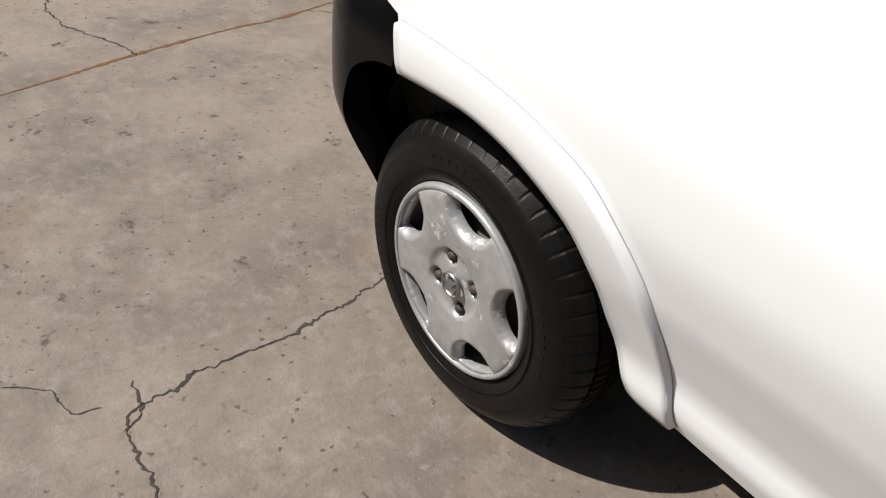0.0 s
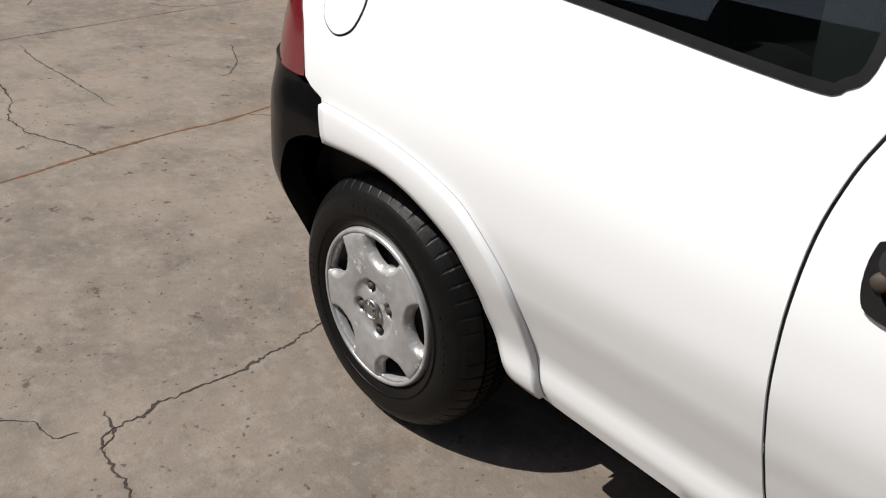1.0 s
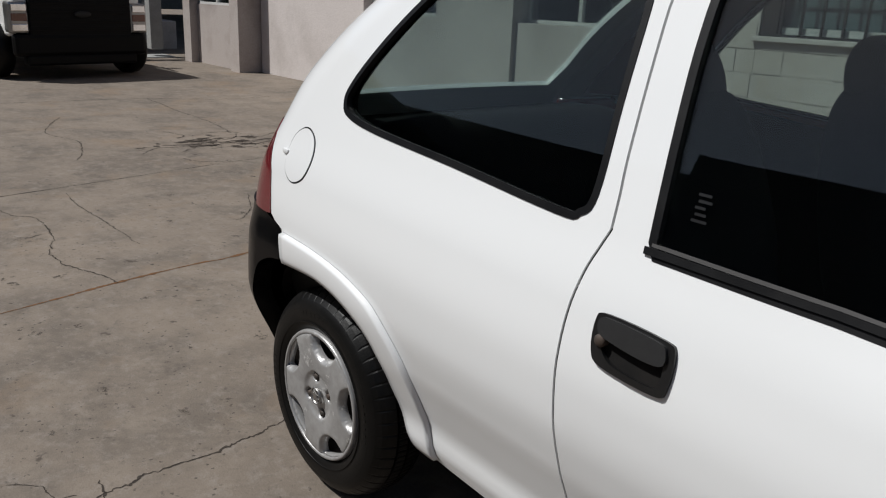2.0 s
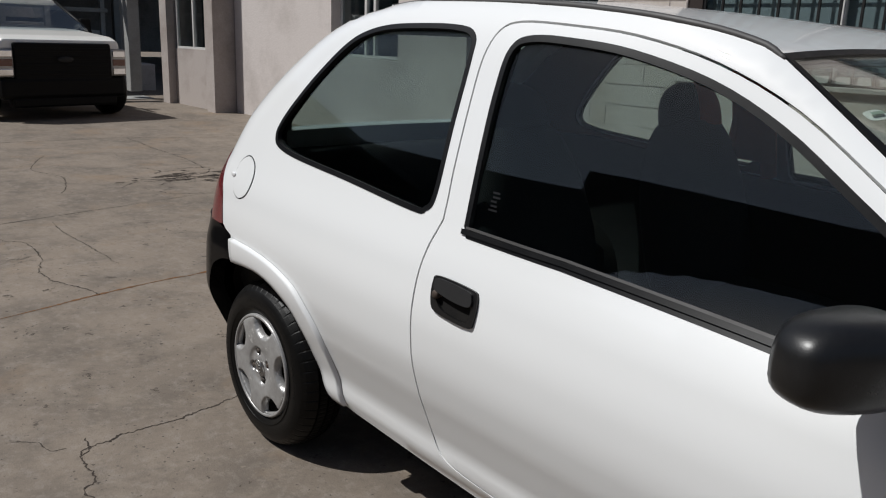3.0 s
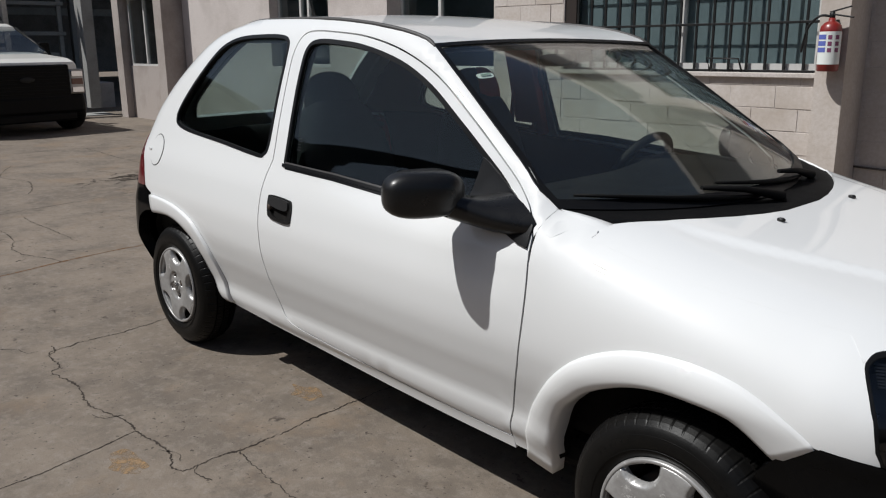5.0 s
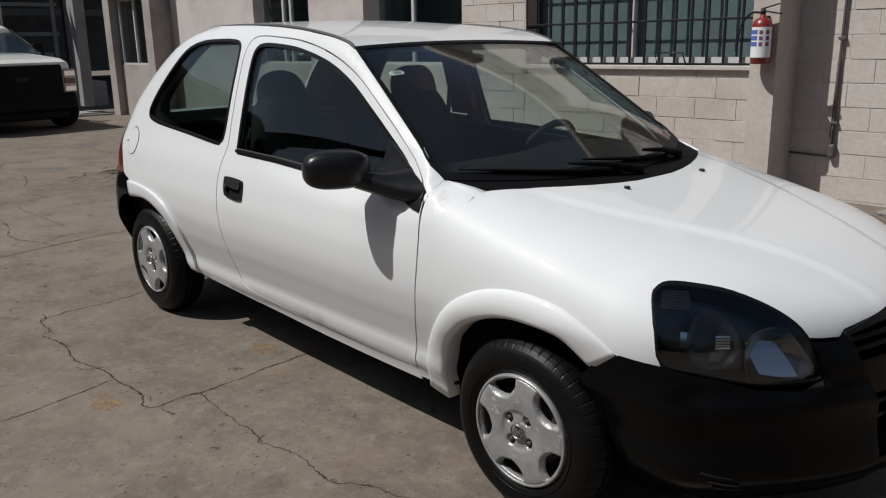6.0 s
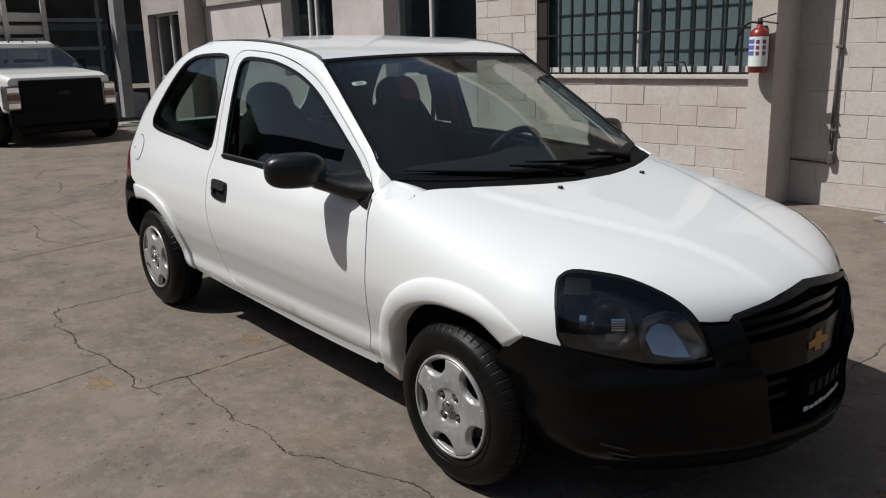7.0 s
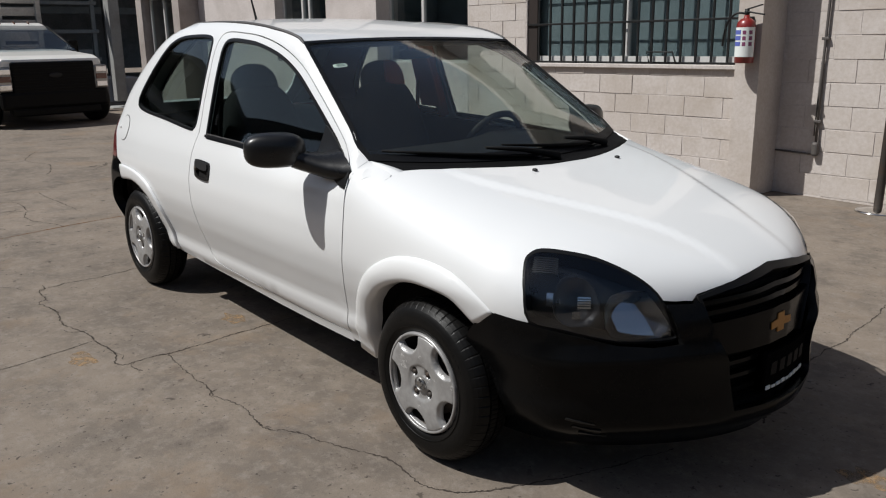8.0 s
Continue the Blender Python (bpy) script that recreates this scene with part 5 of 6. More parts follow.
front_seat(0.68, -0.36, FABRIC, "charcoal fabric front seat with rounded head restraint")
driver = front_seat(0.74, 0.36, FABRIC, "charcoal front seat with a red-brown head restraint")
bm = bmesh.new()
blob(bm, (0.70, 0.412, 1.09), (0.062, 0.092, 0.116), 2.3, 20, 14, Matrix.Rotation(radians(-14), 3, "Y"))
part("restraint_side", bm, FABRIC_RED, driver, "red-brown side of the head restraint")
bench = thing("rear_bench", "", "")
bench.parent = car
tagged(bench, "dark fabric rear bench")
bm = bmesh.new()
blob(bm, (0.12, 0, 0.48), (0.25, 0.56, 0.12), 5.0)
part("seat_cushion", bm, FABRIC, bench)
bm = bmesh.new()
blob(bm, (-0.17, 0, 0.70), (0.09, 0.56, 0.22), 5.0, 24, 12, Matrix.Rotation(radians(-18), 3, "Y"))
part("backrest", bm, FABRIC, bench)
bm = bmesh.new()
box(bm, (-0.46, -0.58, 0.855), (-0.20, 0.58, 0.88), 0.008)
part("parcel_shelf", bm, DASH, car, "black parcel shelf")
bm = bmesh.new()
rows = []
for k in range(21):
    y = -0.66 + 1.32 * k / 20
    hump = 0.035 * math.exp(-((y - 0.36) / 0.17) ** 2)
    rows.append([Vector((2.12 - 0.2 * y * y, y, 0.86)), Vector((1.98 - 0.15 * y * y, y, 0.885)), Vector((1.78, y, 0.885 + 0.3 * hump)), Vector((1.66, y, 0.895 + hump)), Vector((1.60, y, 0.86 + hump)), Vector((1.58, y, 0.74)), Vector((1.64, y, 0.55)), Vector((1.85, y, 0.40))])
mesh_grid(bm, rows)
bmesh.ops.recalc_face_normals(bm, faces=bm.faces[:])
part("dashboard", bm, DASH, car, "black plastic dashboard with an instrument hood")
steer = thing("steering_wheel", "", "")
steer.parent = car
tagged(steer, "black steering wheel")
c, tilt = Vector((1.575, 0.345, 0.845)), Matrix.Rotation(radians(-62), 3, "Y")
bm = bmesh.new()
tube(bm, [c + tilt @ Vector((0.168 * math.cos(a), 0.168 * math.sin(a), 0)) for a in (2 * math.pi * k / 32 for k in range(32))], 0.016, 10, closed=True)
part("steering_rim", bm, DASH, steer)
bm = bmesh.new()
blob(bm, c, (0.07, 0.085, 0.03), 3, 16, 8, tilt)
for a in (0.15, math.pi - 0.15, -math.pi / 2):
    tube(bm, [c, c + tilt @ Vector((0.16 * math.sin(a), 0.16 * math.cos(a), 0))], 0.014, 8)
tube(bm, [c, c + Vector((0.22, 0, -0.12))], 0.03, 10)
part("hub", bm, DASH, steer)
bm = bmesh.new()
blob(bm, (1.452, 0.0, 1.262), (0.012, 0.09, 0.021), 3.2, 18, 10)
tube(bm, [(1.455, 0, 1.268), (1.445, 0, 1.298)], 0.008, 8)
part("inner_mirror", bm, BLACK_TRIM, car, "black interior mirror")
for y in (-0.30, 0.30):
    bm = bmesh.new()
    box(bm, (1.24, y - 0.16, 1.292), (1.375, y + 0.16, 1.302), 0.004)
    part("sun_visor", bm, LINING, car, "pale grey sun visor")
# inner door trims, pillars and floor
for s in (-1, 1):
    trim_edge = [(-0.28, 0.30), (2.0, 0.30), (2.0, 0.86), (1.6, 0.865), (0.9, 0.893), (0.7, 0.90), (0.1, 0.945), (-0.28, 0.93)]
    sheet("inner_trim", trim_edge, lambda x, z: (x, s * (side(x, z) - 0.05), z), DASH, car, 0.08, 0.01, label="inner door trim")
    bm = bmesh.new()
    tube(bm, [(0.815, s * (side(0.815, z) - 0.035), z) for z in (0.90, 1.0, 1.1, 1.2, 1.3, 1.34)], 0.028, 8)
    part("pillar_trim", bm, DASH if s < 0 else FABRIC_RED, car, "inner pillar trim")
    bm = bmesh.new()
    tube(bm, [(0.80, s * 0.60, 1.26), (0.74, s * 0.585, 1.1), (0.70, s * 0.60, 0.8), (0.70, s * 0.62, 0.45)], 0.012, 6)
    part("seat_belt", bm, FABRIC if s < 0 else FABRIC_RED, car, "seat belt")
# red-brown cover on the far door pillar, widening down to the door trim
sheet("pillar_cover", [(0.735, 1.33), (0.83, 1.33), (0.86, 1.2), (0.87, 1.05), (0.87, 0.96), (0.72, 0.96)], lambda x, z: (x, side(x, z) - 0.085, z), FABRIC_RED, car, 0.06, 0.02, back=True, label="red-brown pillar cover")
bm = bmesh.new()
box(bm, (-0.4, -0.66, 0.29), (1.9, 0.66, 0.32), 0.01)
part("cabin_floor", bm, FABRIC, car, "dark carpeted floor")


# ---- yard ground ----
WALL_GREY = material("painted_render", (0.56, 0.51, 0.485), 0.85, grain=(60.0, 0.3), stain=(1.2, 0.6), dark=(0.29, 0.25, 0.225), bump=(35.0, 0.005), specular=0.2)
# stained render, darker than WALL_GREY: the bay's weaker light is in the colour
BAY_GREY = material("shaded_stained_render", (0.40, 0.355, 0.33), 0.88, grain=(60.0, 0.35), stain=(1.4, 0.8), dark=(0.22, 0.185, 0.165), bump=(35.0, 0.005), specular=0.2)
BLOCK_PAINT = material("painted_block", (0.55, 0.505, 0.475), 0.85, grain=(38.0, 0.45), stain=(1.1, 0.95), dark=(0.37, 0.31, 0.255), bump=(24.0, 0.004), random_tint=0.22, specular=0.2, placed=True)
MORTAR = material("painted_mortar", (0.55, 0.505, 0.475), 0.9, grain=(50.0, 0.6), stain=(5.0, 0.7), dark=(0.36, 0.32, 0.29), bump=(40.0, 0.006), specular=0.2)
ALU = material("white_aluminium", (0.62, 0.61, 0.59), 0.4, grain=(40.0, 0.1), stain=(5.0, 0.25), metal=0.2)
BROWN_STEEL = material("dark_brown_steel", (0.030, 0.022, 0.019), 0.6, grain=(60.0, 0.3), stain=(5.0, 0.4), dark=(0.018, 0.014, 0.012), specular=0.3)
IRON = material("black_iron", (0.008, 0.0085, 0.009), 0.5, grain=(60.0, 0.3), stain=(6.0, 0.4), dark=(0.022, 0.019, 0.017), specular=0.3)
ROOM_GLASS = glass("office_glass", (0.80, 0.84, 0.85))
BLIND = material("grey_green_blind", (0.30, 0.335, 0.335), 0.9, grain=(20.0, 0.2), stain=(1.2, 0.4), dark=(0.15, 0.17, 0.175), specular=0.1)
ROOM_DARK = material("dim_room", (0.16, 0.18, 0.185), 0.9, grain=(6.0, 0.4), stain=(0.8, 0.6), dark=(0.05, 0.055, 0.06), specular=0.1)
RED_ENAMEL = material("red_enamel", (0.20, 0.016, 0.013), 0.35, coat=0.3, grain=(60.0, 0.15), stain=(9.0, 0.25))
LABEL_BLUE = material("blue_print", (0.10, 0.13, 0.42), 0.5, grain=(60.0, 0.1), stain=(9.0, 0.1))
LABEL_RED = material("red_print", (0.20, 0.05, 0.12), 0.5, grain=(60.0, 0.1), stain=(9.0, 0.1))
PIPE = material("grey_conduit", (0.12, 0.108, 0.10), 0.6, metal=0.3, grain=(60.0, 0.3), stain=(6.0, 0.5))
SHED = material("dark_shed_steel", (0.24, 0.225, 0.215), 0.7, grain=(20.0, 0.3), stain=(1.5, 0.6), dark=(0.04, 0.04, 0.042), specular=0.2)
POST = material("grey_steel_post", (0.30, 0.30, 0.29), 0.6, grain=(30.0, 0.2), stain=(2.5, 0.5), dark=(0.14, 0.13, 0.12))



def ground_z(x):
    """The yard falls slightly towards its far end."""
    return -0.0125 * min(14.0, max(0.0, -1.9 - x))


bm = bmesh.new()
mesh_grid(bm, [[Vector((x, y, ground_z(x))) for y in (-400.0, 400.0)] for x in (-400.0, -15.9, -1.9, 400.0)], smooth=False)
bmesh.ops.recalc_face_normals(bm, faces=bm.faces[:])
if bm.faces[:][0].normal.z < 0:
    bmesh.ops.reverse_faces(bm, faces=bm.faces[:])
ground = part("ground", bm, CONCRETE, None)
tagged(ground, "worn, stained concrete yard with cracks and joints", "ground", kind="structure")


def ribbon(name, pts, width, mat, label, jag=0.014, category="crack"):
    """An uneven dark line in the slab along points on the ground."""
    rng = random.Random(int(abs(pts[0][0]) * 1000 + abs(pts[-1][1]) * 77))
    line = dense(curve([Vector((p[0], p[1])) for p in pts], 6), 0.009, closed=False)
    if len(line) > 420:
        line = line[::math.ceil(len(line) / 420)]
    shift = slow = 0.0
    wide = 1.0
    left, right_side = [], []
    for i, p in enumerate(line):
        ahead = (line[min(i + 1, len(line) - 1)] - line[max(i - 1, 0)]).normalized()
        across_way = Vector((-ahead.y, ahead.x))
        slow = 0.95 * slow + rng.uniform(-jag, jag) * 0.20
        shift = 0.35 * shift + rng.uniform(-jag, jag) * 0.27
        wide = 0.72 * wide + 0.28 * rng.choice((0.05, 0.2, 0.5, 0.9, 1.3, 2.6))
        w = 0.40 * width * wide * rng.uniform(0.5, 1.5) * (0.3 if i in (0, len(line) - 1) else 1)
        c = p + across_way * (shift + slow)
        left.append(Vector((*(c + across_way * w / 2), ground_z(c.x) + 0.0012)))
        right_side.append(Vector((*(c - across_way * w / 2), ground_z(c.x) + 0.0012)))
    bm = bmesh.new()
    mesh_grid(bm, [left, right_side], smooth=False)
    bmesh.ops.recalc_face_normals(bm, faces=bm.faces[:])
    if bm.faces[:][0].normal.z < 0:
        bmesh.ops.reverse_faces(bm, faces=bm.faces[:])
    ob = part(name, bm, mat, ground, label)
    return ob


for spot, turn in (((0.43, -1.32), 0.3), ((-0.26, -1.25), 2.2), ((1.02, -1.2), -0.6), ((1.5, -1.06), -0.9), ((0.96, -1.235), 2.8), ((-2.6, -0.88), 1.1)):
    a = Vector(spot)
    ribbon("crack", [a, a + Vector((0.05 * math.cos(turn), 0.05 * math.sin(turn))), a + Vector((0.12 * math.cos(turn + 0.5), 0.12 * math.sin(turn + 0.5)))], 0.008, CRACK, "", 0.01)
ribbon("crack", [(-0.62, 0.3), (-0.45, -0.3), (-0.37, -0.645), (-0.36, -0.72), (-0.342, -0.785), (-0.335, -0.857), (-0.325, -0.91), (-0.325, -1.035), (-0.33, -1.095), (-0.31, -1.13), (-0.302, -1.19), (-0.285, -1.226), (-0.22, -1.238), (-0.10, -1.246), (-0.04, -1.29), (0.15, -1.262), (0.33, -1.292), (0.53, -1.255), (0.66, -1.258)], 0.013, CRACK, "")
ribbon("crack", [(0.66, -1.258), (0.86, -1.232), (0.97, -1.262), (1.025, -1.248), (1.010, -1.16), (1.03, -1.05), (1.023, -0.93), (1.016, -0.82), (0.996, -0.74), (0.997, -0.58), (0.98, -0.2), (0.95, 0.4)], 0.013, CRACK, "")
ribbon("crack", [(0.66, -1.258), (0.708, -1.457), (0.745, -1.69), (0.75, -2.1), (0.78, -2.8)], 0.010, CRACK, "", 0.006)
ribbon("crack", [(1.03, -1.05), (1.06, -1.062), (1.27, -1.075), (1.47, -1.075), (1.55, -1.095), (1.64, -1.066), (1.735, -1.06), (1.84, -1.078), (1.92, -1.08), (2.02, -1.015), (2.19, -0.947), (2.40, -0.876), (2.62, -0.875), (2.8, -0.6), (2.95, -0.1)], 0.012, CRACK, "")
ribbon("crack", [(-0.475, -1.391), (-0.424, -1.325), (-0.383, -1.318), (-0.344, -1.306), (-0.334, -1.261)], 0.007, CRACK, "", 0.006)
ribbon("crack", [(-4.0, -0.9), (-3.105, -0.825), (-2.909, -0.719), (-2.528, -0.732), (-2.288, -0.804), (-2.078, -0.80), (-1.886, -0.727), (-1.738, -0.685)], 0.014, CRACK, "", 0.016)
ribbon("crack", [(-3.382, -0.426), (-3.0, -0.452), (-2.702, -0.437), (-2.382, -0.427), (-2.208, -0.426)], 0.010, CRACK, "", 0.014)
ribbon("crack", [(-2.868, 0.469), (-2.584, 0.35), (-2.383, 0.204), (-2.382, 0.132)], 0.012, CRACK, "")
ribbon("crack", [(-1.834, -0.02), (-1.70, 0.12), (-1.5, 0.2)], 0.008, CRACK, "")
ribbon("crack", [(-4.3, -0.1), (-4.9, 0.1), (-5.5, 0.0), (-6.2, 0.3)], 0.016, CRACK, "", 0.02)
ribbon("crack", [(-7.151, 1.439), (-6.277, 1.395), (-5.508, 1.403), (-4.877, 1.324)], 0.02, CRACK, "", 0.02)
ribbon("crack", [(-7.2, -0.6), (-7.25, 0.4), (-7.151, 1.439), (-6.85, 2.173), (-6.94, 3.09)], 0.018, CRACK, "", 0.02)
ribbon("crack", [(2.70, 2.7), (2.80, 1.995), (2.849, 1.649), (2.872, 1.382), (2.88, 1.113), (2.883, 0.927), (2.945, 0.616), (3.05, 0.3)], 0.012, CRACK, "")
ribbon("slab_joint", [(-1.50, -1.9), (-1.645, -1.14), (-1.69, -0.92), (-1.745, -0.68), (-1.80, -0.33), (-1.834, -0.02), (-2.15, 1.2), (-2.45, 2.4), (-2.85, 4.0)], 0.027, RUST_JOINT, "rusty brown expansion joint", 0.003)
ribbon("slab_joint", [(-3.2, -2.2), (-3.47, -0.753), (-3.595, -0.10), (-3.76, 0.734), (-3.84, 1.2), (-4.2, 2.6), (-4.5, 3.9)], 0.015, CRACK, "narrow dark expansion joint", 0.005)
ribbon("slab_joint", [(0.78, -2.8), (0.84, -3.6), (1.05, -6.0)], 0.014, CRACK, "narrow dark expansion joint", 0.004)


def patch(name, centre, size, mat, seed, label):
    """A flat stain with a ragged outline."""
    rng = random.Random(seed)
    pts = []
    for k in range(14):
        a = 2 * math.pi * k / 14
        r = rng.uniform(0.55, 1.15)
        pts.append(Vector((centre[0] + size[0] * r * math.cos(a), centre[1] + size[1] * r * math.sin(a))))
    ring = ring_curve(pts, 3)
    bm = bmesh.new()
    bm.faces.new([bm.verts.new((p.x, p.y, ground_z(p.x) + 0.0009)) for p in ring])
    bm.normal_update()
    if bm.faces[:][0].normal.z < 0:
        bmesh.ops.reverse_faces(bm, faces=bm.faces[:])
    return part(name, bm, mat, ground, label)


STAIN = ragged_stain("dark_ground_stain", (0.075, 0.062, 0.052), (0.13, 0.11, 0.092), 55.0, 0.02)
CHIP = ragged_stain("chipped_hole", (0.045, 0.037, 0.031), (0.085, 0.07, 0.058), 40.0, -0.14)
for k in range(22):
    rng = random.Random(400 + k)
    x, y = rng.uniform(-4.5, 3.2), rng.uniform(-2.6, 0.6)
    if -0.6 < x < 3.3 and y > -0.85:
        y -= 1.4
    patch("ground_stain", (x, y), (rng.uniform(0.006, 0.02), rng.uniform(0.005, 0.016)), STAIN, 500 + k, "")
for k, (x, y, a, b) in enumerate(((0.80, -0.635, 0.10, 0.055), (0.87, -1.365, 0.11, 0.07), (3.459, 0.202, 0.10, 0.06))):
    patch("ochre_stain", (x, y), (a, b), OCHRE, 3 + k, "ragged ochre stain")
for k, (x, y, a, b) in enumerate(((-0.305, -1.09, 0.15, 0.11), (0.35, -1.28, 0.14, 0.10), (0.04, -0.95, 0.09, 0.07), (-0.158, -1.172, 0.12, 0.08), (-1.1, -0.55, 0.2, 0.14), (-0.75, -1.15, 0.13, 0.10), (-0.62, -0.75, 0.10, 0.08), (1.02, -1.12, 0.14, 0.10), (-2.4, -0.85, 0.3, 0.16), (1.9, -1.02, 0.12, 0.08), (1.35, -1.2, 0.12, 0.1))):
    patch("rough_spot", (x, y), (a, b), ROUGH_SPOT, 40 + k, "worn rough spot in the concrete")
for k, (x, y) in enumerate(((-1.561, -0.583), (-1.381, -1.098), (-0.841, -1.036), (-0.574, -0.744), (-0.579, -0.879), (-0.941, -0.439), (2.98, 0.778), (3.154, 0.94), (3.032, 0.718), (-1.52, -0.65), (-2.02, -1.06), (-1.94, -1.04), (-1.9, -1.13), (-1.93, -0.87), (-2.48, 0.25), (-3.05, 0.06), (-3.28, 0.71), (-4.11, 0.67), (-1.46, -1.13), (-1.37, -0.95), (-2.52, -0.15))):
    patch("ground_stain", (x, y), (0.02 + 0.006 * (k % 3), 0.016 + 0.01 * (k % 2)), STAIN, 900 + k, "")
rng = random.Random(31)
for k in range(46):
    along = rng.gauss(0.5, 0.27)
    x, y = -4.62 + 0.16 * along + rng.gauss(0, 0.13), 0.66 + 0.75 * along + rng.gauss(0, 0.08)
    patch("slab_chip", (x, y), (rng.uniform(0.015, 0.06), rng.uniform(0.02, 0.075)), CHIP, 800 + k, "dark chipped hole in the slab")
for k in range(7):
    a = Vector((-4.65 + 0.05 * k + rng.uniform(-0.1, 0.1), 0.6 + 0.12 * k))
    ribbon("crack", [a, a + Vector((rng.uniform(-0.1, 0.15), 0.16)), a + Vector((rng.uniform(-0.15, 0.2), 0.38))], 0.020, CRACK, "", 0.02)
rng = random.Random(9)
for k in range(30):
    x, y = rng.gauss(-4.5, 0.30), rng.gauss(1.0, 0.34)
    if k % 2:
        patch("broken_patch", (x, y), (rng.uniform(0.08, 0.22), rng.uniform(0.05, 0.14)), ROUGH_SPOT, 700 + k, "crumbling patch of the slab")
    else:
        turn = rng.uniform(0, 6.28)
        a = Vector((x, y))
        ribbon("crack", [a, a + Vector((0.16 * math.cos(turn), 0.16 * math.sin(turn))), a + Vector((0.36 * math.cos(turn + 0.5), 0.36 * math.sin(turn + 0.5)))], 0.022, CRACK, "", 0.02)


# ---- office building behind the car ----
def wall_box(name, low, high, mat, label, holes=(), face="y"):
    """A wall as one mesh: a plate with rectangular openings (x0, z0, x1, z1) right through."""
    (x0, y0, z0), (x1, y1, z1) = low, high
    xs = sorted({x0, x1, *(h[0] for h in holes), *(h[2] for h in holes)})
    zs = sorted({z0, z1, *(h[1] for h in holes), *(h[3] for h in holes)})

    def solid(i, k):
        if not (0 <= i < len(xs) - 1 and 0 <= k < len(zs) - 1):
            return False
        cx, cz = (xs[i] + xs[i + 1]) / 2, (zs[k] + zs[k + 1]) / 2
        return not any(h[0] < cx < h[2] and h[1] < cz < h[3] for h in holes)
    bm = bmesh.new()
    cache = {}

    def v(x, y, z):
        if (x, y, z) not in cache:
            cache[(x, y, z)] = bm.verts.new((x, y, z))
        return cache[(x, y, z)]
    for i in range(len(xs) - 1):
        for k in range(len(zs) - 1):
            if not solid(i, k):
                continue
            a, b, c, d = xs[i], xs[i + 1], zs[k], zs[k + 1]
            bm.faces.new((v(a, y0, c), v(b, y0, c), v(b, y0, d), v(a, y0, d)))
            bm.faces.new((v(a, y1, d), v(b, y1, d), v(b, y1, c), v(a, y1, c)))
            if not solid(i - 1, k):
                bm.faces.new((v(a, y0, c), v(a, y0, d), v(a, y1, d), v(a, y1, c)))
            if not solid(i + 1, k):
                bm.faces.new((v(b, y0, d), v(b, y0, c), v(b, y1, c), v(b, y1, d)))
            if not solid(i, k - 1):
                bm.faces.new((v(b, y0, c), v(a, y0, c), v(a, y1, c), v(b, y1, c)))
            if not solid(i, k + 1):
                bm.faces.new((v(a, y0, d), v(b, y0, d), v(b, y1, d), v(a, y1, d)))
    bmesh.ops.recalc_face_normals(bm, faces=bm.faces[:])
    ob = part(name, bm, mat)
    return tagged(ob, label, "wall", kind="structure")


# the office stands in its own frame: x along the front from the pillar, y into the building
SITE = Matrix.Translation((0.67, 4.02, 0.0)) @ Matrix.Rotation(radians(1.0), 4, "Z") @ Matrix.Rotation(radians(-1.2), 4, "Y")


def sited(ob):
    ob.matrix_basis = SITE @ ob.matrix_basis
    return ob


WY, BY = 0.08, -0.24
sited(wall_box("wall_front", (-9.99, WY, -0.4), (-3.30, WY + 0.3, 4.2), WALL_GREY, "grey-pink rendered office wall", [(-7.47, 1.05, -6.12, 3.0), (-4.92, 1.05, -3.30, 3.0)]))
wall_blocks = sited(wall_box("wall_block_office", (-3.30, WY + 0.005, -0.4), (0.014, WY + 0.3, 4.2), MORTAR, "painted concrete block wall under a barred window", [(-2.40, 1.07, -0.02, 3.0)]))
wall_right = sited(wall_box("wall_block_side", (0.226, 0.405, -0.4), (8.2, 0.7, 4.2), MORTAR, "painted concrete block wall"))
sited(wall_box("wall_bay", (-11.92, BY, -0.4), (-10.27, WY + 0.3, 4.2), BAY_GREY, "rendered bay of the office", [(-11.67, -0.39, -10.33, 2.14)]))
sited(wall_box("wall_bay_panel", (-11.668, BY + 0.125, -0.4), (-10.332, WY + 0.3, 1.02), BAY_GREY, "recessed rendered panel under the bay window"))
sited(wall_box("wall_bay_corner", (-10.27, BY - 0.03, -0.4), (-10.01, WY + 0.3, 4.2), BAY_GREY, "rendered corner pier"))
sited(wall_box("lintel", (-9.99, WY - 0.05, 2.19), (-7.47, WY + 0.01, 4.2), BAY_GREY, "rendered band above the wall"))
sited(wall_box("pilaster", (-5.15, WY - 0.05, -0.4), (-4.92, WY + 0.01, 4.2), WALL_GREY, "shallow rendered pilaster"))
sited(wall_box("pillar", (0.014, 0.0, -0.4), (0.226, 0.42, 4.2), BLOCK_PAINT, "painted concrete pillar"))

bm = bmesh.new()
box(bm, (-2.44, WY - 0.035, 1.035), (0.012, WY + 0.05, 1.073), 0.006)
sited(tagged(part("window_sill", bm, MORTAR), "narrow painted sill", "sill", kind="structure"))


def block_mesh(length, high):
    bm = bmesh.new()
    box(bm, (0, -0.001, 0), (length, 0.014, high), 0.0)
    for v in bm.verts:
        if v.co.y < 0:
            v.co.x += 0.0016 if v.co.x < length / 2 else -0.0016
            v.co.z += 0.0016 if v.co.z < high / 2 else -0.0016
    mesh = bpy.data.meshes.new("block")
    bm.to_mesh(mesh)
    bm.free()
    mesh.materials.append(BLOCK_PAINT)
    return mesh


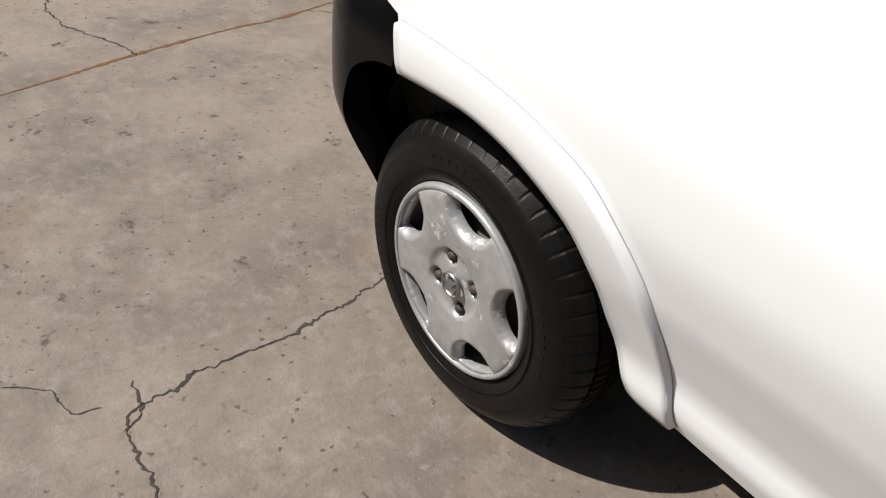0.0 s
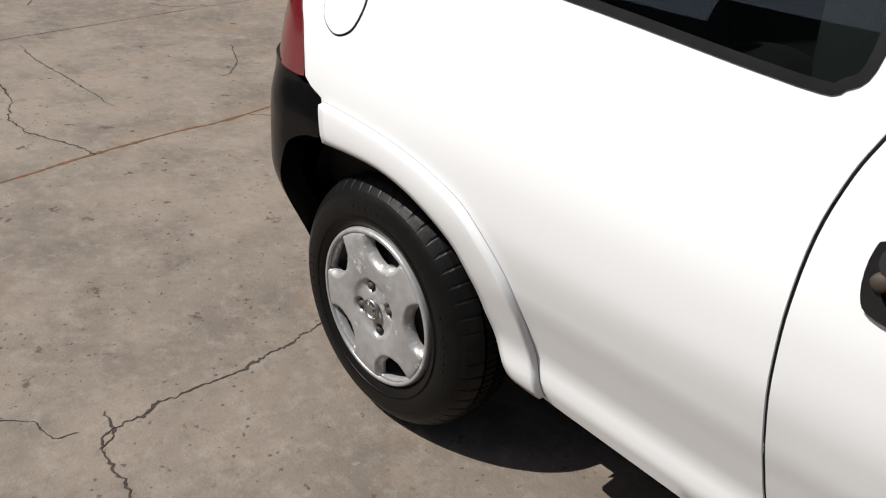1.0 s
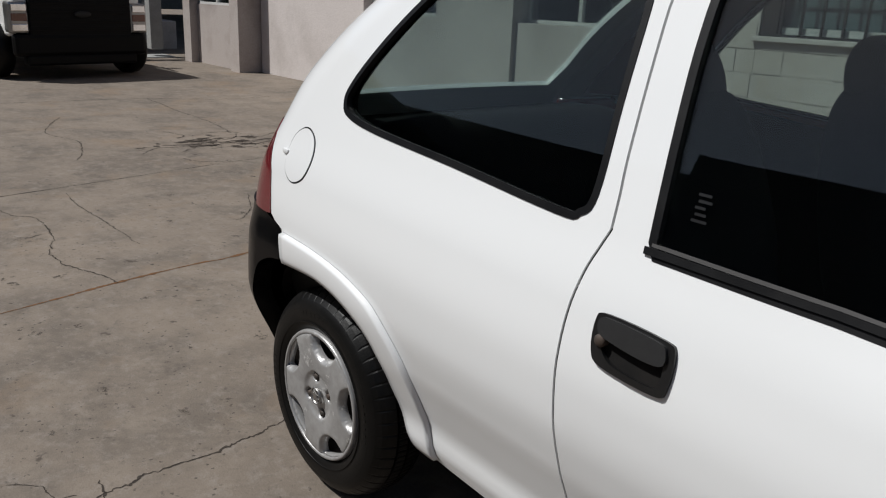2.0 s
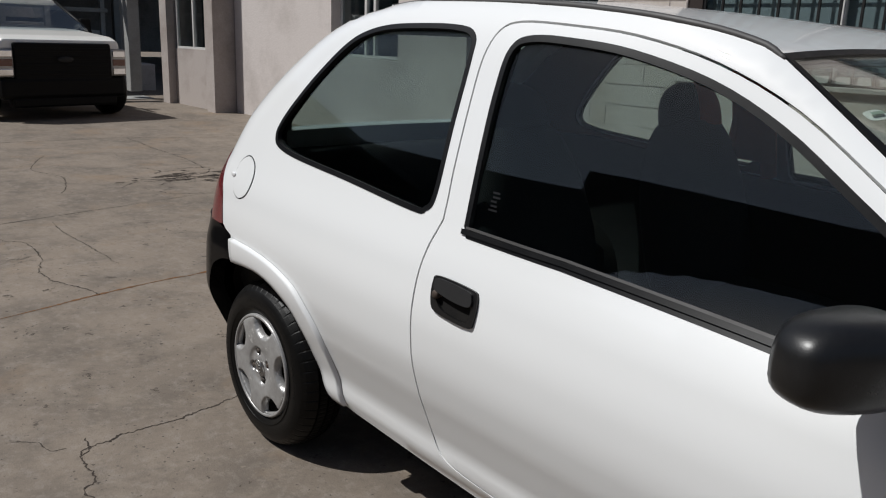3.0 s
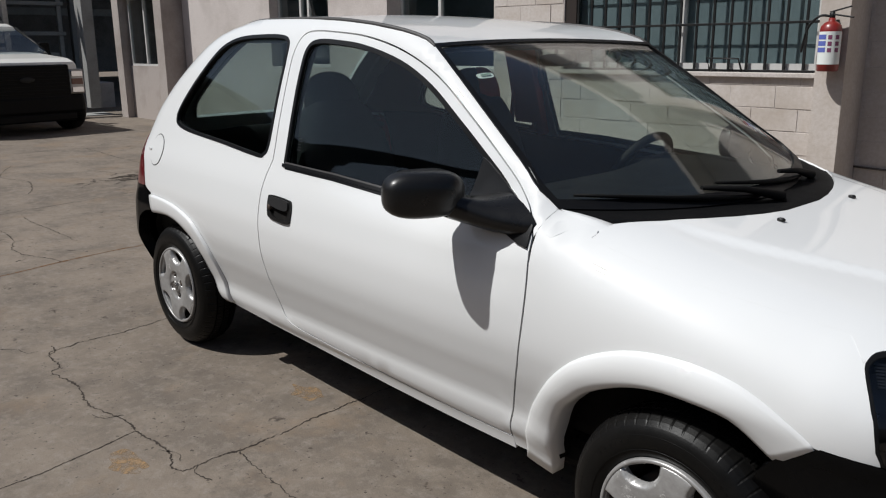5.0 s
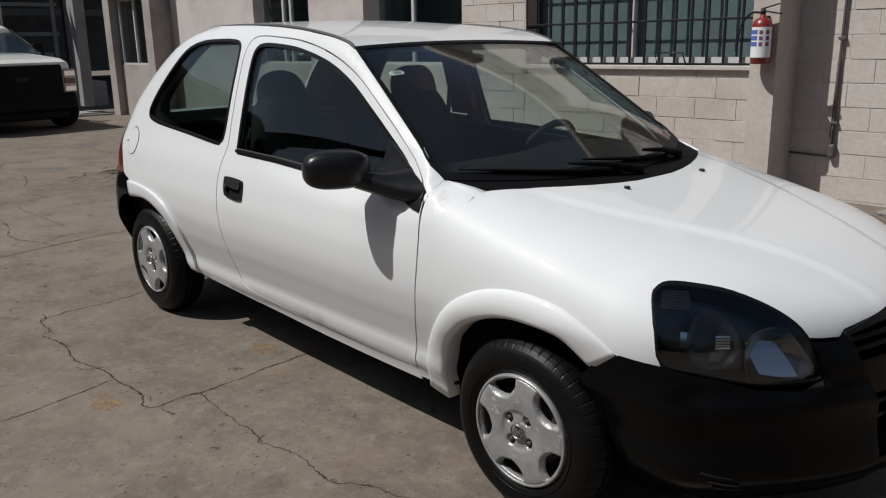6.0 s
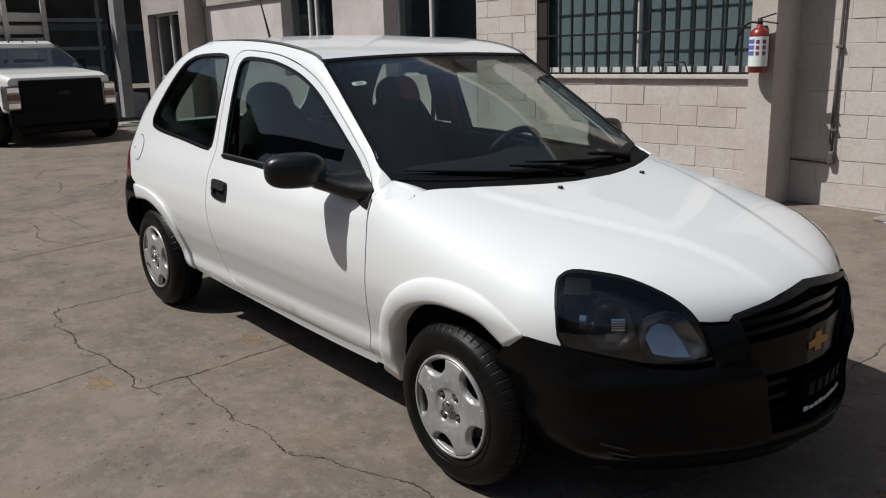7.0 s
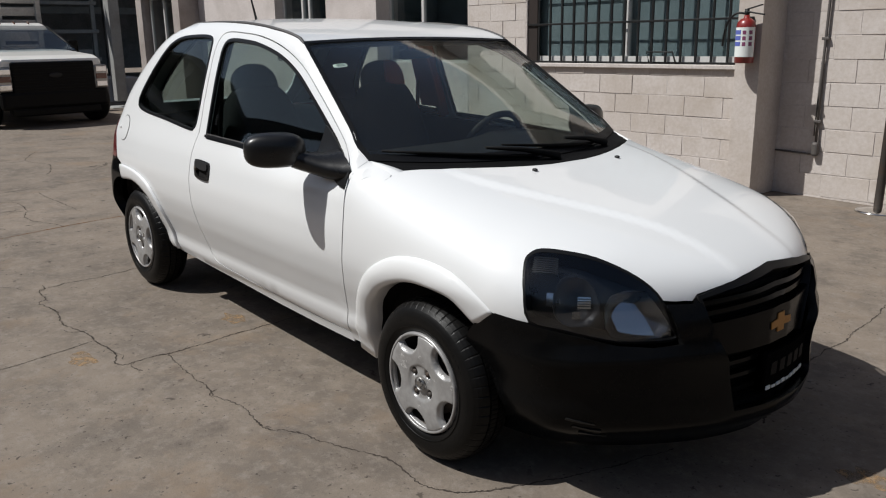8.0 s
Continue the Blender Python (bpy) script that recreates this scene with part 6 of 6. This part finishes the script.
def lay_blocks(parent, x0, x1, y, z0, z1, long, high, start):
    """Courses of blocks in running bond on a wall face, the first course's joints counted from start."""
    rng = random.Random(int(1000 + 100 * x0))
    row, z = 0, z0
    while z + 0.04 < z1:
        x = start + (long / 2 if row % 2 else 0.0)
        while x > x0:
            x -= long
        tall = min(high, z1 - z) - 0.004
        while x < x1 - 0.02:
            a, b = max(x, x0), min(x + long - 0.004, x1)
            if b - a > 0.05:
                key = (round(b - a, 2), round(tall, 2))
                if key not in BLOCKS:
                    BLOCKS[key] = block_mesh(*key)
                ob = new("block", BLOCKS[key])
                ob.location = (a, y + rng.uniform(-0.002, 0.002), z + rng.uniform(-0.002, 0.002))
                ob.rotation_euler = (rng.uniform(-0.008, 0.008), 0, rng.uniform(-0.006, 0.006))
                ob.parent = parent
            x += long
        row += 1
        z += high


# ---- windows of the office ----
def office_window(name, x0, x1, z0, z1, y, splits, label, deep=0.9):
    win = sited(thing(name, label, "window", kind="structure"))
    t = 0.035
    for k, (a, b, c, d) in enumerate(((x0, z0, x1, z0 + t), (x0, z1 - t, x1, z1), (x0, z0 + t, x0 + t, z1 - t), (x1 - t, z0 + t, x1, z1 - t))):
        bm = bmesh.new()
        box(bm, (a, y - 0.025, b), (c, y + 0.025, d), 0.004)
        part("window_frame", bm, ALU, win)
    edges = [x0 + t] + splits + [x1 - t]
    for a in splits:
        bm = bmesh.new()
        box(bm, (a - 0.022, y - 0.03, z0 + t), (a + 0.022, y + 0.02, z1 - t), 0.004)
        part("mullion", bm, ALU, win)
    for a, b in zip(edges, edges[1:]):
        bm = bmesh.new()
        box(bm, (a, y - 0.003, z0 + t), (b, y + 0.003, z1 - t))
        part("pane", bm, ROOM_GLASS, win, "dim reflecting window pane")
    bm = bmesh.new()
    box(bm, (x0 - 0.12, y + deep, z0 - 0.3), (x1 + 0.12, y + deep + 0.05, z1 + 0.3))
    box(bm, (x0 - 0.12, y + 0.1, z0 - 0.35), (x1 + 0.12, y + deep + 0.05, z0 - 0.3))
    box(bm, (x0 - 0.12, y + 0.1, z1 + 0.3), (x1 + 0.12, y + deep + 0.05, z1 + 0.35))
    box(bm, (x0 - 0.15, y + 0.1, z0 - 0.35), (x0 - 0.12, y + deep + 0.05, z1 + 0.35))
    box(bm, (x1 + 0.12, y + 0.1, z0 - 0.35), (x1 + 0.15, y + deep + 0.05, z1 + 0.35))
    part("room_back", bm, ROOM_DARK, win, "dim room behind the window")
    return win


office_window("window_1", -11.60, -10.335, 1.02, 2.138, BY + 0.16, [-10.99], "white aluminium sliding window in the bay")
office_window("window_2", -7.47, -6.12, 1.05, 3.0, WY + 0.16, [-6.92, -6.74], "white aluminium sliding window")
office_window("window_3", -4.92, -3.30, 1.05, 3.0, WY + 0.18, [-4.25], "wide white aluminium sliding window")
office_window("window_4", -2.40, -0.02, 1.073, 3.0, WY + 0.085, [-1.18], "wide white aluminium window behind bars", 0.6)
bm = bmesh.new()
box(bm, (-2.36, WY + 0.116, 1.11), (-0.06, WY + 0.120, 2.96))
sited(tagged(part("window_blind", bm, BLIND), "grey-green blind behind the barred window", "blind"))
bm = bmesh.new()
box(bm, (-2.34, WY + 0.045, 1.078), (-0.03, WY + 0.055, 1.142))
sited(tagged(part("window_rail", bm, ALU), "pale lower rail of the barred window", "window frame", kind="structure"))
bm = bmesh.new()
box(bm, (-2.398, WY + 0.02, 1.074), (-2.27, WY + 0.062, 2.99), 0.004)
sited(tagged(part("window_jamb", bm, BROWN_STEEL), "dark brown steel jamb beside the barred window", "window frame", kind="structure"))
bars = sited(thing("window_grille", "black iron bars in front of the office window", "window grille"))
for k in range(15):
    bm = bmesh.new()
    x = -2.245 + 0.152 * k
    box(bm, (x - 0.0095, WY + 0.012, 1.075), (x + 0.0095, WY + 0.03, 3.0), 0.002)
    part("bar", bm, IRON, bars)
for z in (1.084, 1.452, 1.82, 2.3):
    bm = bmesh.new()
    box(bm, (-2.40, WY + 0.004, z - 0.010), (-0.02, WY + 0.012, z + 0.010), 0.002)
    part("rail", bm, IRON, bars)
bm = bmesh.new()
tube(bm, [(-0.862, WY - 0.03, 1.083), (-0.88, WY - 0.05, 1.183), (-0.609, WY - 0.05, 1.180), (-0.585, WY - 0.03, 1.083)], 0.008, 6)
part("bracket", bm, IRON, bars, "small black iron bracket")

# ---- fire extinguisher on the pillar ----
ext = sited(thing("fire_extinguisher", "red fire extinguisher with a white label hanging on the pillar", "fire extinguisher"))
ex, ey = 0.134, -0.085
bm = bmesh.new()
lathe(bm, [(0.0, 1.095), (0.066, 1.095), (0.074, 1.103), (0.075, 1.380), (0.068, 1.415), (0.045, 1.438), (0.024, 1.448), (0.022, 1.470), (0.0, 1.470)], 36, "z", (ex, ey, 0))
part("cylinder", bm, RED_ENAMEL, ext, "red enamelled cylinder")


def wrap(name, a0, a1, z0, z1, r, mat):
    bm = bmesh.new()
    rows = [[Vector((ex + r * math.sin(a), ey - r * math.cos(a), z)) for z in (z0, z1)] for a in (radians(a0 + (a1 - a0) * k / 14) for k in range(15))]
    mesh_grid(bm, rows)
    bmesh.ops.recalc_face_normals(bm, faces=bm.faces[:])
    part(name, bm, mat, ext)


wrap("label_sheet", -95, 95, 1.145, 1.375, 0.0758, STICKER_WHITE)
for k, z in enumerate((1.320, 1.275, 1.230)):
    wrap("label_print", -62, 0, z, z + 0.034, 0.0764, LABEL_BLUE)
    wrap("label_print", 10, 30, z, z + 0.03, 0.0764, LABEL_RED)
    wrap("label_print", 48, 70, z, z + 0.03, 0.0764, LABEL_RED)
bm = bmesh.new()
lathe(bm, [(0.0, 1.460), (0.018, 1.460), (0.02, 1.490), (0.014, 1.515), (0.0, 1.515)], 16, "z", (ex, ey, 0))
box(bm, (ex - 0.02, ey - 0.012, 1.490), (ex + 0.15, ey + 0.012, 1.502), 0.004, Matrix.Translation((ex, ey, 1.496)) @ Matrix.Rotation(radians(10), 4, "Y") @ Matrix.Translation((-ex, -ey, -1.496)))
box(bm, (ex - 0.02, ey - 0.012, 1.510), (ex + 0.13, ey + 0.012, 1.520), 0.004, Matrix.Translation((ex, ey, 1.515)) @ Matrix.Rotation(radians(-14), 4, "Y") @ Matrix.Translation((-ex, -ey, -1.515)))
part("valve_handle", bm, IRON, ext, "black valve and squeeze handle")
bm = bmesh.new()
tube(bm, curve([(ex, ey, 1.480), (ex - 0.08, ey - 0.02, 1.485), (ex - 0.15, ey - 0.02, 1.420), (ex - 0.185, ey - 0.01, 1.320), (ex - 0.20, ey, 1.230)], 5), 0.009, 8)
part("hose", bm, IRON, ext, "black rubber hose")
bm = bmesh.new()
box(bm, (ex - 0.02, ey + 0.06, 1.360), (ex + 0.02, 0.002, 1.460), 0.004)
part("wall_hook", bm, IRON, ext)

# ---- conduit on the side wall ----
conduit = sited(thing("conduit_pipe", "grey electrical conduit with a junction box on the block wall", "pipe"))
bm = bmesh.new()
tube(bm, [(0.578, 0.378, 0.43), (0.572, 0.378, 1.1), (0.582, 0.378, 1.9), (0.586, 0.378, 4.0)], 0.0115, 10)
part("riser", bm, PIPE, conduit)
bm = bmesh.new()
tube(bm, [(0.552, 0.384, 0.5), (0.558, 0.384, 1.1)], 0.006, 8)
part("thin_riser", bm, PIPE, conduit)
bm = bmesh.new()
box(bm, (0.55, 0.345, 0.335), (0.605, 0.402, 0.45), 0.018)
part("junction_box", bm, PIPE, conduit)
bm = bmesh.new()
tube(bm, [(0.23, 0.388, 0.357), (0.55, 0.388, 0.347)], 0.008, 8)
part("branch", bm, PIPE, conduit)
for z in (0.62, 1.28):
    bm = bmesh.new()
    box(bm, (0.545, 0.366, z - 0.012), (0.602, 0.403, z + 0.012), 0.004)
    part("pipe_clip", bm, PIPE, conduit)

# ---- chrome barrier post ----
stand = thing("barrier_post", "polished steel barrier post with a round base", "barrier post")
bm = bmesh.new()
lathe(bm, [(0.0, 0.035), (0.03, 0.034), (0.10, 0.022), (0.155, 0.012), (0.16, 0.0), (0.0, 0.0)], 40, "z", (1.85, 4.23, 0))
part("base", bm, CHROME, stand)
bm = bmesh.new()
lathe(bm, [(0.032, 0.03), (0.032, 0.90), (0.04, 0.91), (0.04, 0.95), (0.0, 0.96)], 24, "z", (1.85, 4.23, 0))
part("pole", bm, BRAKE, stand, "dull brown pole")


# ---- pickup truck parked further back ----
TRUCK_WHITE = material("white_truck_paint", (0.72, 0.71, 0.68), 0.35, coat=0.6, grain=(30.0, 0.05), stain=(1.5, 0.12), dark=(0.5, 0.47, 0.43))
TRUCK_BLACK = material("black_truck_trim", (0.0025, 0.0025, 0.0028), 0.45, grain=(30.0, 0.3), stain=(3.0, 0.4), dark=(0.007, 0.0065, 0.006), specular=0.12)
AMBER = material("amber_lens", (0.17, 0.08, 0.055), 0.25, grain=(60.0, 0.2), stain=(6.0, 0.2))
STAKE = material("weathered_stake_paint", (0.46, 0.43, 0.39), 0.8, grain=(20.0, 0.4), stain=(2.0, 0.5), dark=(0.22, 0.20, 0.18))
truck = thing("pickup_truck", "white heavy pickup truck with a black grille and stake bed", "truck", at=pose(-9.15, 1.41, -0.095, 0, 0, 7) @ Matrix.Diagonal((0.9, 0.9, 0.84, 1.0)))


def truck_part(name, rows, mat, label="", parent=None):
    bm = bmesh.new()
    mesh_grid(bm, rows, smooth=False)
    bmesh.ops.recalc_face_normals(bm, faces=bm.faces[:])
    ob = part(name, bm, mat, parent or truck, label)
    return ob


def loft(name, sections, mat, label="", bevel=0.03, parent=None):
    """A body formed through (x, half width, low, high) sections, with bevelled edges."""
    bm = bmesh.new()
    rings = []
    for x, w, lo, hi in sections:
        rings.append([bm.verts.new(p) for p in ((x, -w, lo), (x, w, lo), (x, w * 0.985, hi - 0.06), (x, w * 0.93, hi), (x, -w * 0.93, hi), (x, -w * 0.985, hi - 0.06))])
    for a, b in zip(rings, rings[1:]):
        for i in range(6):
            bm.faces.new((a[i], a[(i + 1) % 6], b[(i + 1) % 6], b[i]))
    bm.faces.new(rings[0])
    bm.faces.new(rings[-1][::-1])
    bmesh.ops.recalc_face_normals(bm, faces=bm.faces[:])
    bmesh.ops.bevel(bm, geom=bm.edges[:], offset=bevel, segments=2, profile=0.5, affect="EDGES", clamp_overlap=True)
    return part(name, bm, mat, parent or truck, label)


loft("hood", [(0.0, 0.86, 0.62, 1.22), (-0.25, 0.90, 0.6, 1.27), (-1.25, 0.92, 0.6, 1.33)], TRUCK_WHITE, "white hood and front wings", 0.04)
loft("cab_body", [(-1.22, 0.92, 0.5, 1.33), (-2.9, 0.93, 0.5, 1.36), (-3.1, 0.93, 0.5, 1.36)], TRUCK_WHITE, "white cab sides", 0.03)
loft("cab_roof", [(-1.92, 0.79, 1.72, 1.80), (-2.2, 0.82, 1.70, 1.85), (-3.0, 0.82, 1.70, 1.85)], TRUCK_WHITE, "white cab roof", 0.025)
truck_part("front_glass", [[(-1.02, y, 1.325), (-1.95, 0.88 * y, 1.76)] for y in (-0.90, -0.45, 0, 0.45, 0.90)], ROOM_GLASS, "dark windscreen")
for s in (-1, 1):
    truck_part("side_glass", [[(-1.1, 0.91 * s, 1.335), (-2.0, 0.79 * s, 1.75)], [(-2.95, 0.91 * s, 1.335), (-2.95, 0.79 * s, 1.75)]], ROOM_GLASS, "dark side window")
    bm = bmesh.new()
    tube(bm, [(-1.02, 0.91 * s, 1.31), (-1.5, 0.855 * s, 1.54), (-1.97, 0.80 * s, 1.77)], 0.024, 8)
    part("screen_pillar", bm, TRUCK_BLACK, truck)
    bm = bmesh.new()
    box(bm, (-1.62, min(s * 0.98, s * 1.16), 1.30), (-1.52, max(s * 0.98, s * 1.16), 1.52), 0.03)
    tube(bm, [(-1.56, 0.9 * s, 1.30), (-1.56, 1.0 * s, 1.36)], 0.02, 8)
    part("door_mirror", bm, TRUCK_BLACK, truck)
    bm = bmesh.new()
    box(bm, (-0.16, min(s * 0.68, s * 0.93), 0.66), (0.045, max(s * 0.68, s * 0.93), 1.09), 0.04)
    lamp = part("headlight", bm, STEEL_GREY, truck, "tall stacked headlight")
    for z, m in ((0.74, CHROME), (0.88, AMBER), (1.01, CHROME)):
        bm = bmesh.new()
        box(bm, (0.03, min(s * 0.71, s * 0.90), z - 0.05), (0.055, max(s * 0.71, s * 0.90), z + 0.05), 0.01)
        part("lens", bm, m, lamp)
    bm = bmesh.new()
    lathe(bm, [(0.0, -0.13), (0.20, -0.13), (0.24, -0.12), (0.385, -0.125), (0.415, -0.09), (0.42, 0.0), (0.415, 0.09), (0.385, 0.125), (0.2, 0.13), (0.0, 0.13)], 48, "y", (-0.60, s * 0.92, 0.42))
    tyre = part("wheel", bm, RUBBER, truck, "large black truck tyre on a steel wheel")
    bm = bmesh.new()
    lathe(bm, [(0.0, s * 0.16), (0.05, s * 0.155), (0.10, s * 0.11), (0.18, s * 0.135), (0.215, s * 0.15), (0.22, s * 0.12)], 36, "y", (-0.60, s * 0.92, 0.42))
    part("rim", bm, STEEL_GREY, tyre, "steel wheel rim")
    bm = bmesh.new()
    lathe(bm, [(0.0, -0.2), (0.24, -0.2), (0.36, -0.2), (0.39, -0.1), (0.39, 0.1), (0.36, 0.2), (0.0, 0.2)], 40, "y", (-4.6, s * 0.78, 0.39))
    part("wheel", bm, RUBBER, truck)
bm = bmesh.new()
box(bm, (-0.02, -0.69, 0.60), (0.055, 0.69, 1.17), 0.03)
front = part("grille", bm, TRUCK_BLACK, truck, "wide black grille")
for k in range(4):
    bm = bmesh.new()
    box(bm, (0.045, -0.68, 0.70 + 0.115 * k), (0.062, 0.68, 0.755 + 0.115 * k), 0.01)
    part("slat", bm, TRUCK_BLACK, front)
bm = bmesh.new()
blob(bm, (0.085, 0, 0.93), (0.012, 0.115, 0.045), 2.0, 24, 10)
part("badge", bm, IRON, front, "dark oval badge")
bm = bmesh.new()
box(bm, (-0.08, -0.90, 0.34), (0.075, 0.90, 0.66), 0.06)
part("front_bumper", bm, TRUCK_BLACK, truck, "black steel front bumper")
bm = bmesh.new()
box(bm, (-0.10, -0.75, 0.22), (0.06, 0.75, 0.36), 0.03)
part("air_dam", bm, TRUCK_BLACK, truck, "black air dam")
bm = bmesh.new()
box(bm, (-3.0, -0.5, 0.35), (-0.2, 0.5, 0.62), 0.02)
box(bm, (-6.0, -0.95, 0.75), (-3.2, 0.95, 0.9), 0.02)
part("chassis", bm, TRUCK_BLACK, truck)
for k in range(5):
    bm = bmesh.new()
    box(bm, (-3.3, -1.15, 1.22 + 0.26 * k), (-3.25, 1.22, 1.40 + 0.26 * k), 0.01)
    part("stake_rail", bm, STAKE, truck, "grey stake bed rail")
for y in (-1.1, -0.35, 0.42, 1.17):
    bm = bmesh.new()
    box(bm, (-3.26, y - 0.05, 0.8), (-3.20, y + 0.05, 2.7), 0.01)
    part("stake_post", bm, STAKE, truck)
for k in range(5):
    bm = bmesh.new()
    tube(bm, [(-2.05, -0.5 + 0.25 * k, 1.835), (-2.12, -0.5 + 0.25 * k, 1.865)], 0.014, 8)
    part("roof_light", bm, AMBER, truck)

# ---- dark open shed behind the truck ----
shed = thing("open_shed", "dark open steel shed with grey posts and beams", "shed", kind="structure")
bm = bmesh.new()
box(bm, (-26.0, -14.0, 0.0), (-25.7, 14.0, 6.0))
part("back_wall", bm, SHED, shed, "dark back wall")
bm = bmesh.new()
box(bm, (-26.0, -14.0, 4.6), (-14.6, 14.0, 4.8))
part("roof", bm, SHED, shed, "dark sheet roof")
for x, y in ((-12.0, 3.38), (-13.2, 3.76), (-20.0, 1.0), (-20.0, -4.0), (-20.0, 6.0), (-15.0, -6.0)):
    bm = bmesh.new()
    box(bm, (x - 0.10, y - 0.10, 0), (x + 0.10, y + 0.10, 4.7), 0.01)
    part("post", bm, POST, shed, "grey steel post")
bm = bmesh.new()
box(bm, (-12.25, 3.13, -0.13), (-11.75, 3.63, -0.105), 0.005)
part("base_plate", bm, POST, shed)
for x, z, h in ((-12.6, 2.62, 0.20), (-20.0, 2.9, 0.25), (-17.5, 3.5, 0.2), (-22.5, 1.8, 0.2)):
    bm = bmesh.new()
    box(bm, (x - 0.08, -13.5, z), (x + 0.08, 4.3 if x > -16 else 13.5, z + h), 0.01)
    part("beam", bm, POST, shed, "grey steel beam")
for k in range(8):
    bm = bmesh.new()
    y = -8.0 + 1.7 * k
    tube(bm, [(-19.9, y, 2.95), (-19.9, y + 0.85, 3.5), (-19.9, y + 1.7, 2.95)], 0.04, 6)
    part("brace", bm, SHED, shed)
# racking and stacked boards at the back of the shed
rack = thing("storage_rack", "dim steel rack with stacked boards in the shed", "rack")
for y in (-2.2, 0.2, 2.6, 5.0):
    bm = bmesh.new()
    box(bm, (-18.2, y - 0.05, 0), (-18.1, y + 0.05, 3.2), 0.008)
    part("upright", bm, STAKE, rack)
for k, z in enumerate((0.55, 1.25, 1.95, 2.7)):
    bm = bmesh.new()
    box(bm, (-18.25, -2.3, z), (-18.05, 5.1, z + 0.09), 0.008)
    part("shelf_beam", bm, STAKE, rack)
rng = random.Random(31)
for k in range(14):
    y, z = rng.uniform(-2.0, 4.4), rng.choice((0.64, 1.34, 2.04))
    bm = bmesh.new()
    box(bm, (-18.2, y, z), (-17.7, y + rng.uniform(0.25, 0.6), z + rng.uniform(0.12, 0.4)), 0.01)
    tagged(part("stored_box", bm, rng.choice((STAKE, WALL_GREY, SHED))), "dusty box stored on the rack", "box", group="boxes on the rack")
bm = bmesh.new()
box(bm, (-14.6, 3.7, -0.16), (-13.6, 4.4, 0.35), 0.02)
tagged(part("pale_crate", bm, MORTAR), "pale crate on the shed floor", "crate")

# ---- plain buildings that close the yard behind the camera and at its ends ----
FACADE = material("far_facade", (0.13, 0.12, 0.11), 0.9, grain=(8.0, 0.3), stain=(0.6, 0.4), specular=0.2)
for name, low, high in (("wall_south", (-25.6, -13.6, -0.3), (-7.4, -13.0, 5.8)), ("wall_south_high", (-7.4, -13.8, -0.3), (9.0, -13.0, 6.3)), ("wall_south_low", (9.0, -13.6, 0), (20.0, -13.0, 5.2)), ("wall_east", (20.0, -13.6, 0), (20.4, 5.0, 4.0)), ("wall_west", (-26.4, -13.6, -0.3), (-26.0, -8.0, 5.0))):
    bm = bmesh.new()
    box(bm, low, high)
    tagged(part(name, bm, FACADE), "plain yard wall", "wall", kind="structure")
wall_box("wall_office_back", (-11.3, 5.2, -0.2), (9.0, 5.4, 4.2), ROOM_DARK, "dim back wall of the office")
bm = bmesh.new()
box(bm, (-11.3, 3.7, 4.3), (9.0, 5.5, 4.45))
tagged(part("office_roof", bm, WALL_GREY), "flat office roof", "roof", kind="structure")

# ---- blocks of the painted walls ----
BLOCKS = {}
lay_blocks(wall_blocks, -3.29, -2.41, WY + 0.002, -0.082, 2.4, 0.376, 0.1765, -1.616)
lay_blocks(wall_blocks, -2.40, 0.01, WY + 0.002, -0.082, 1.036, 0.376, 0.1765, -1.616)
lay_blocks(wall_right, 0.23, 3.2, 0.402, -0.185, 2.6, 0.385, 0.1865, 0.45)
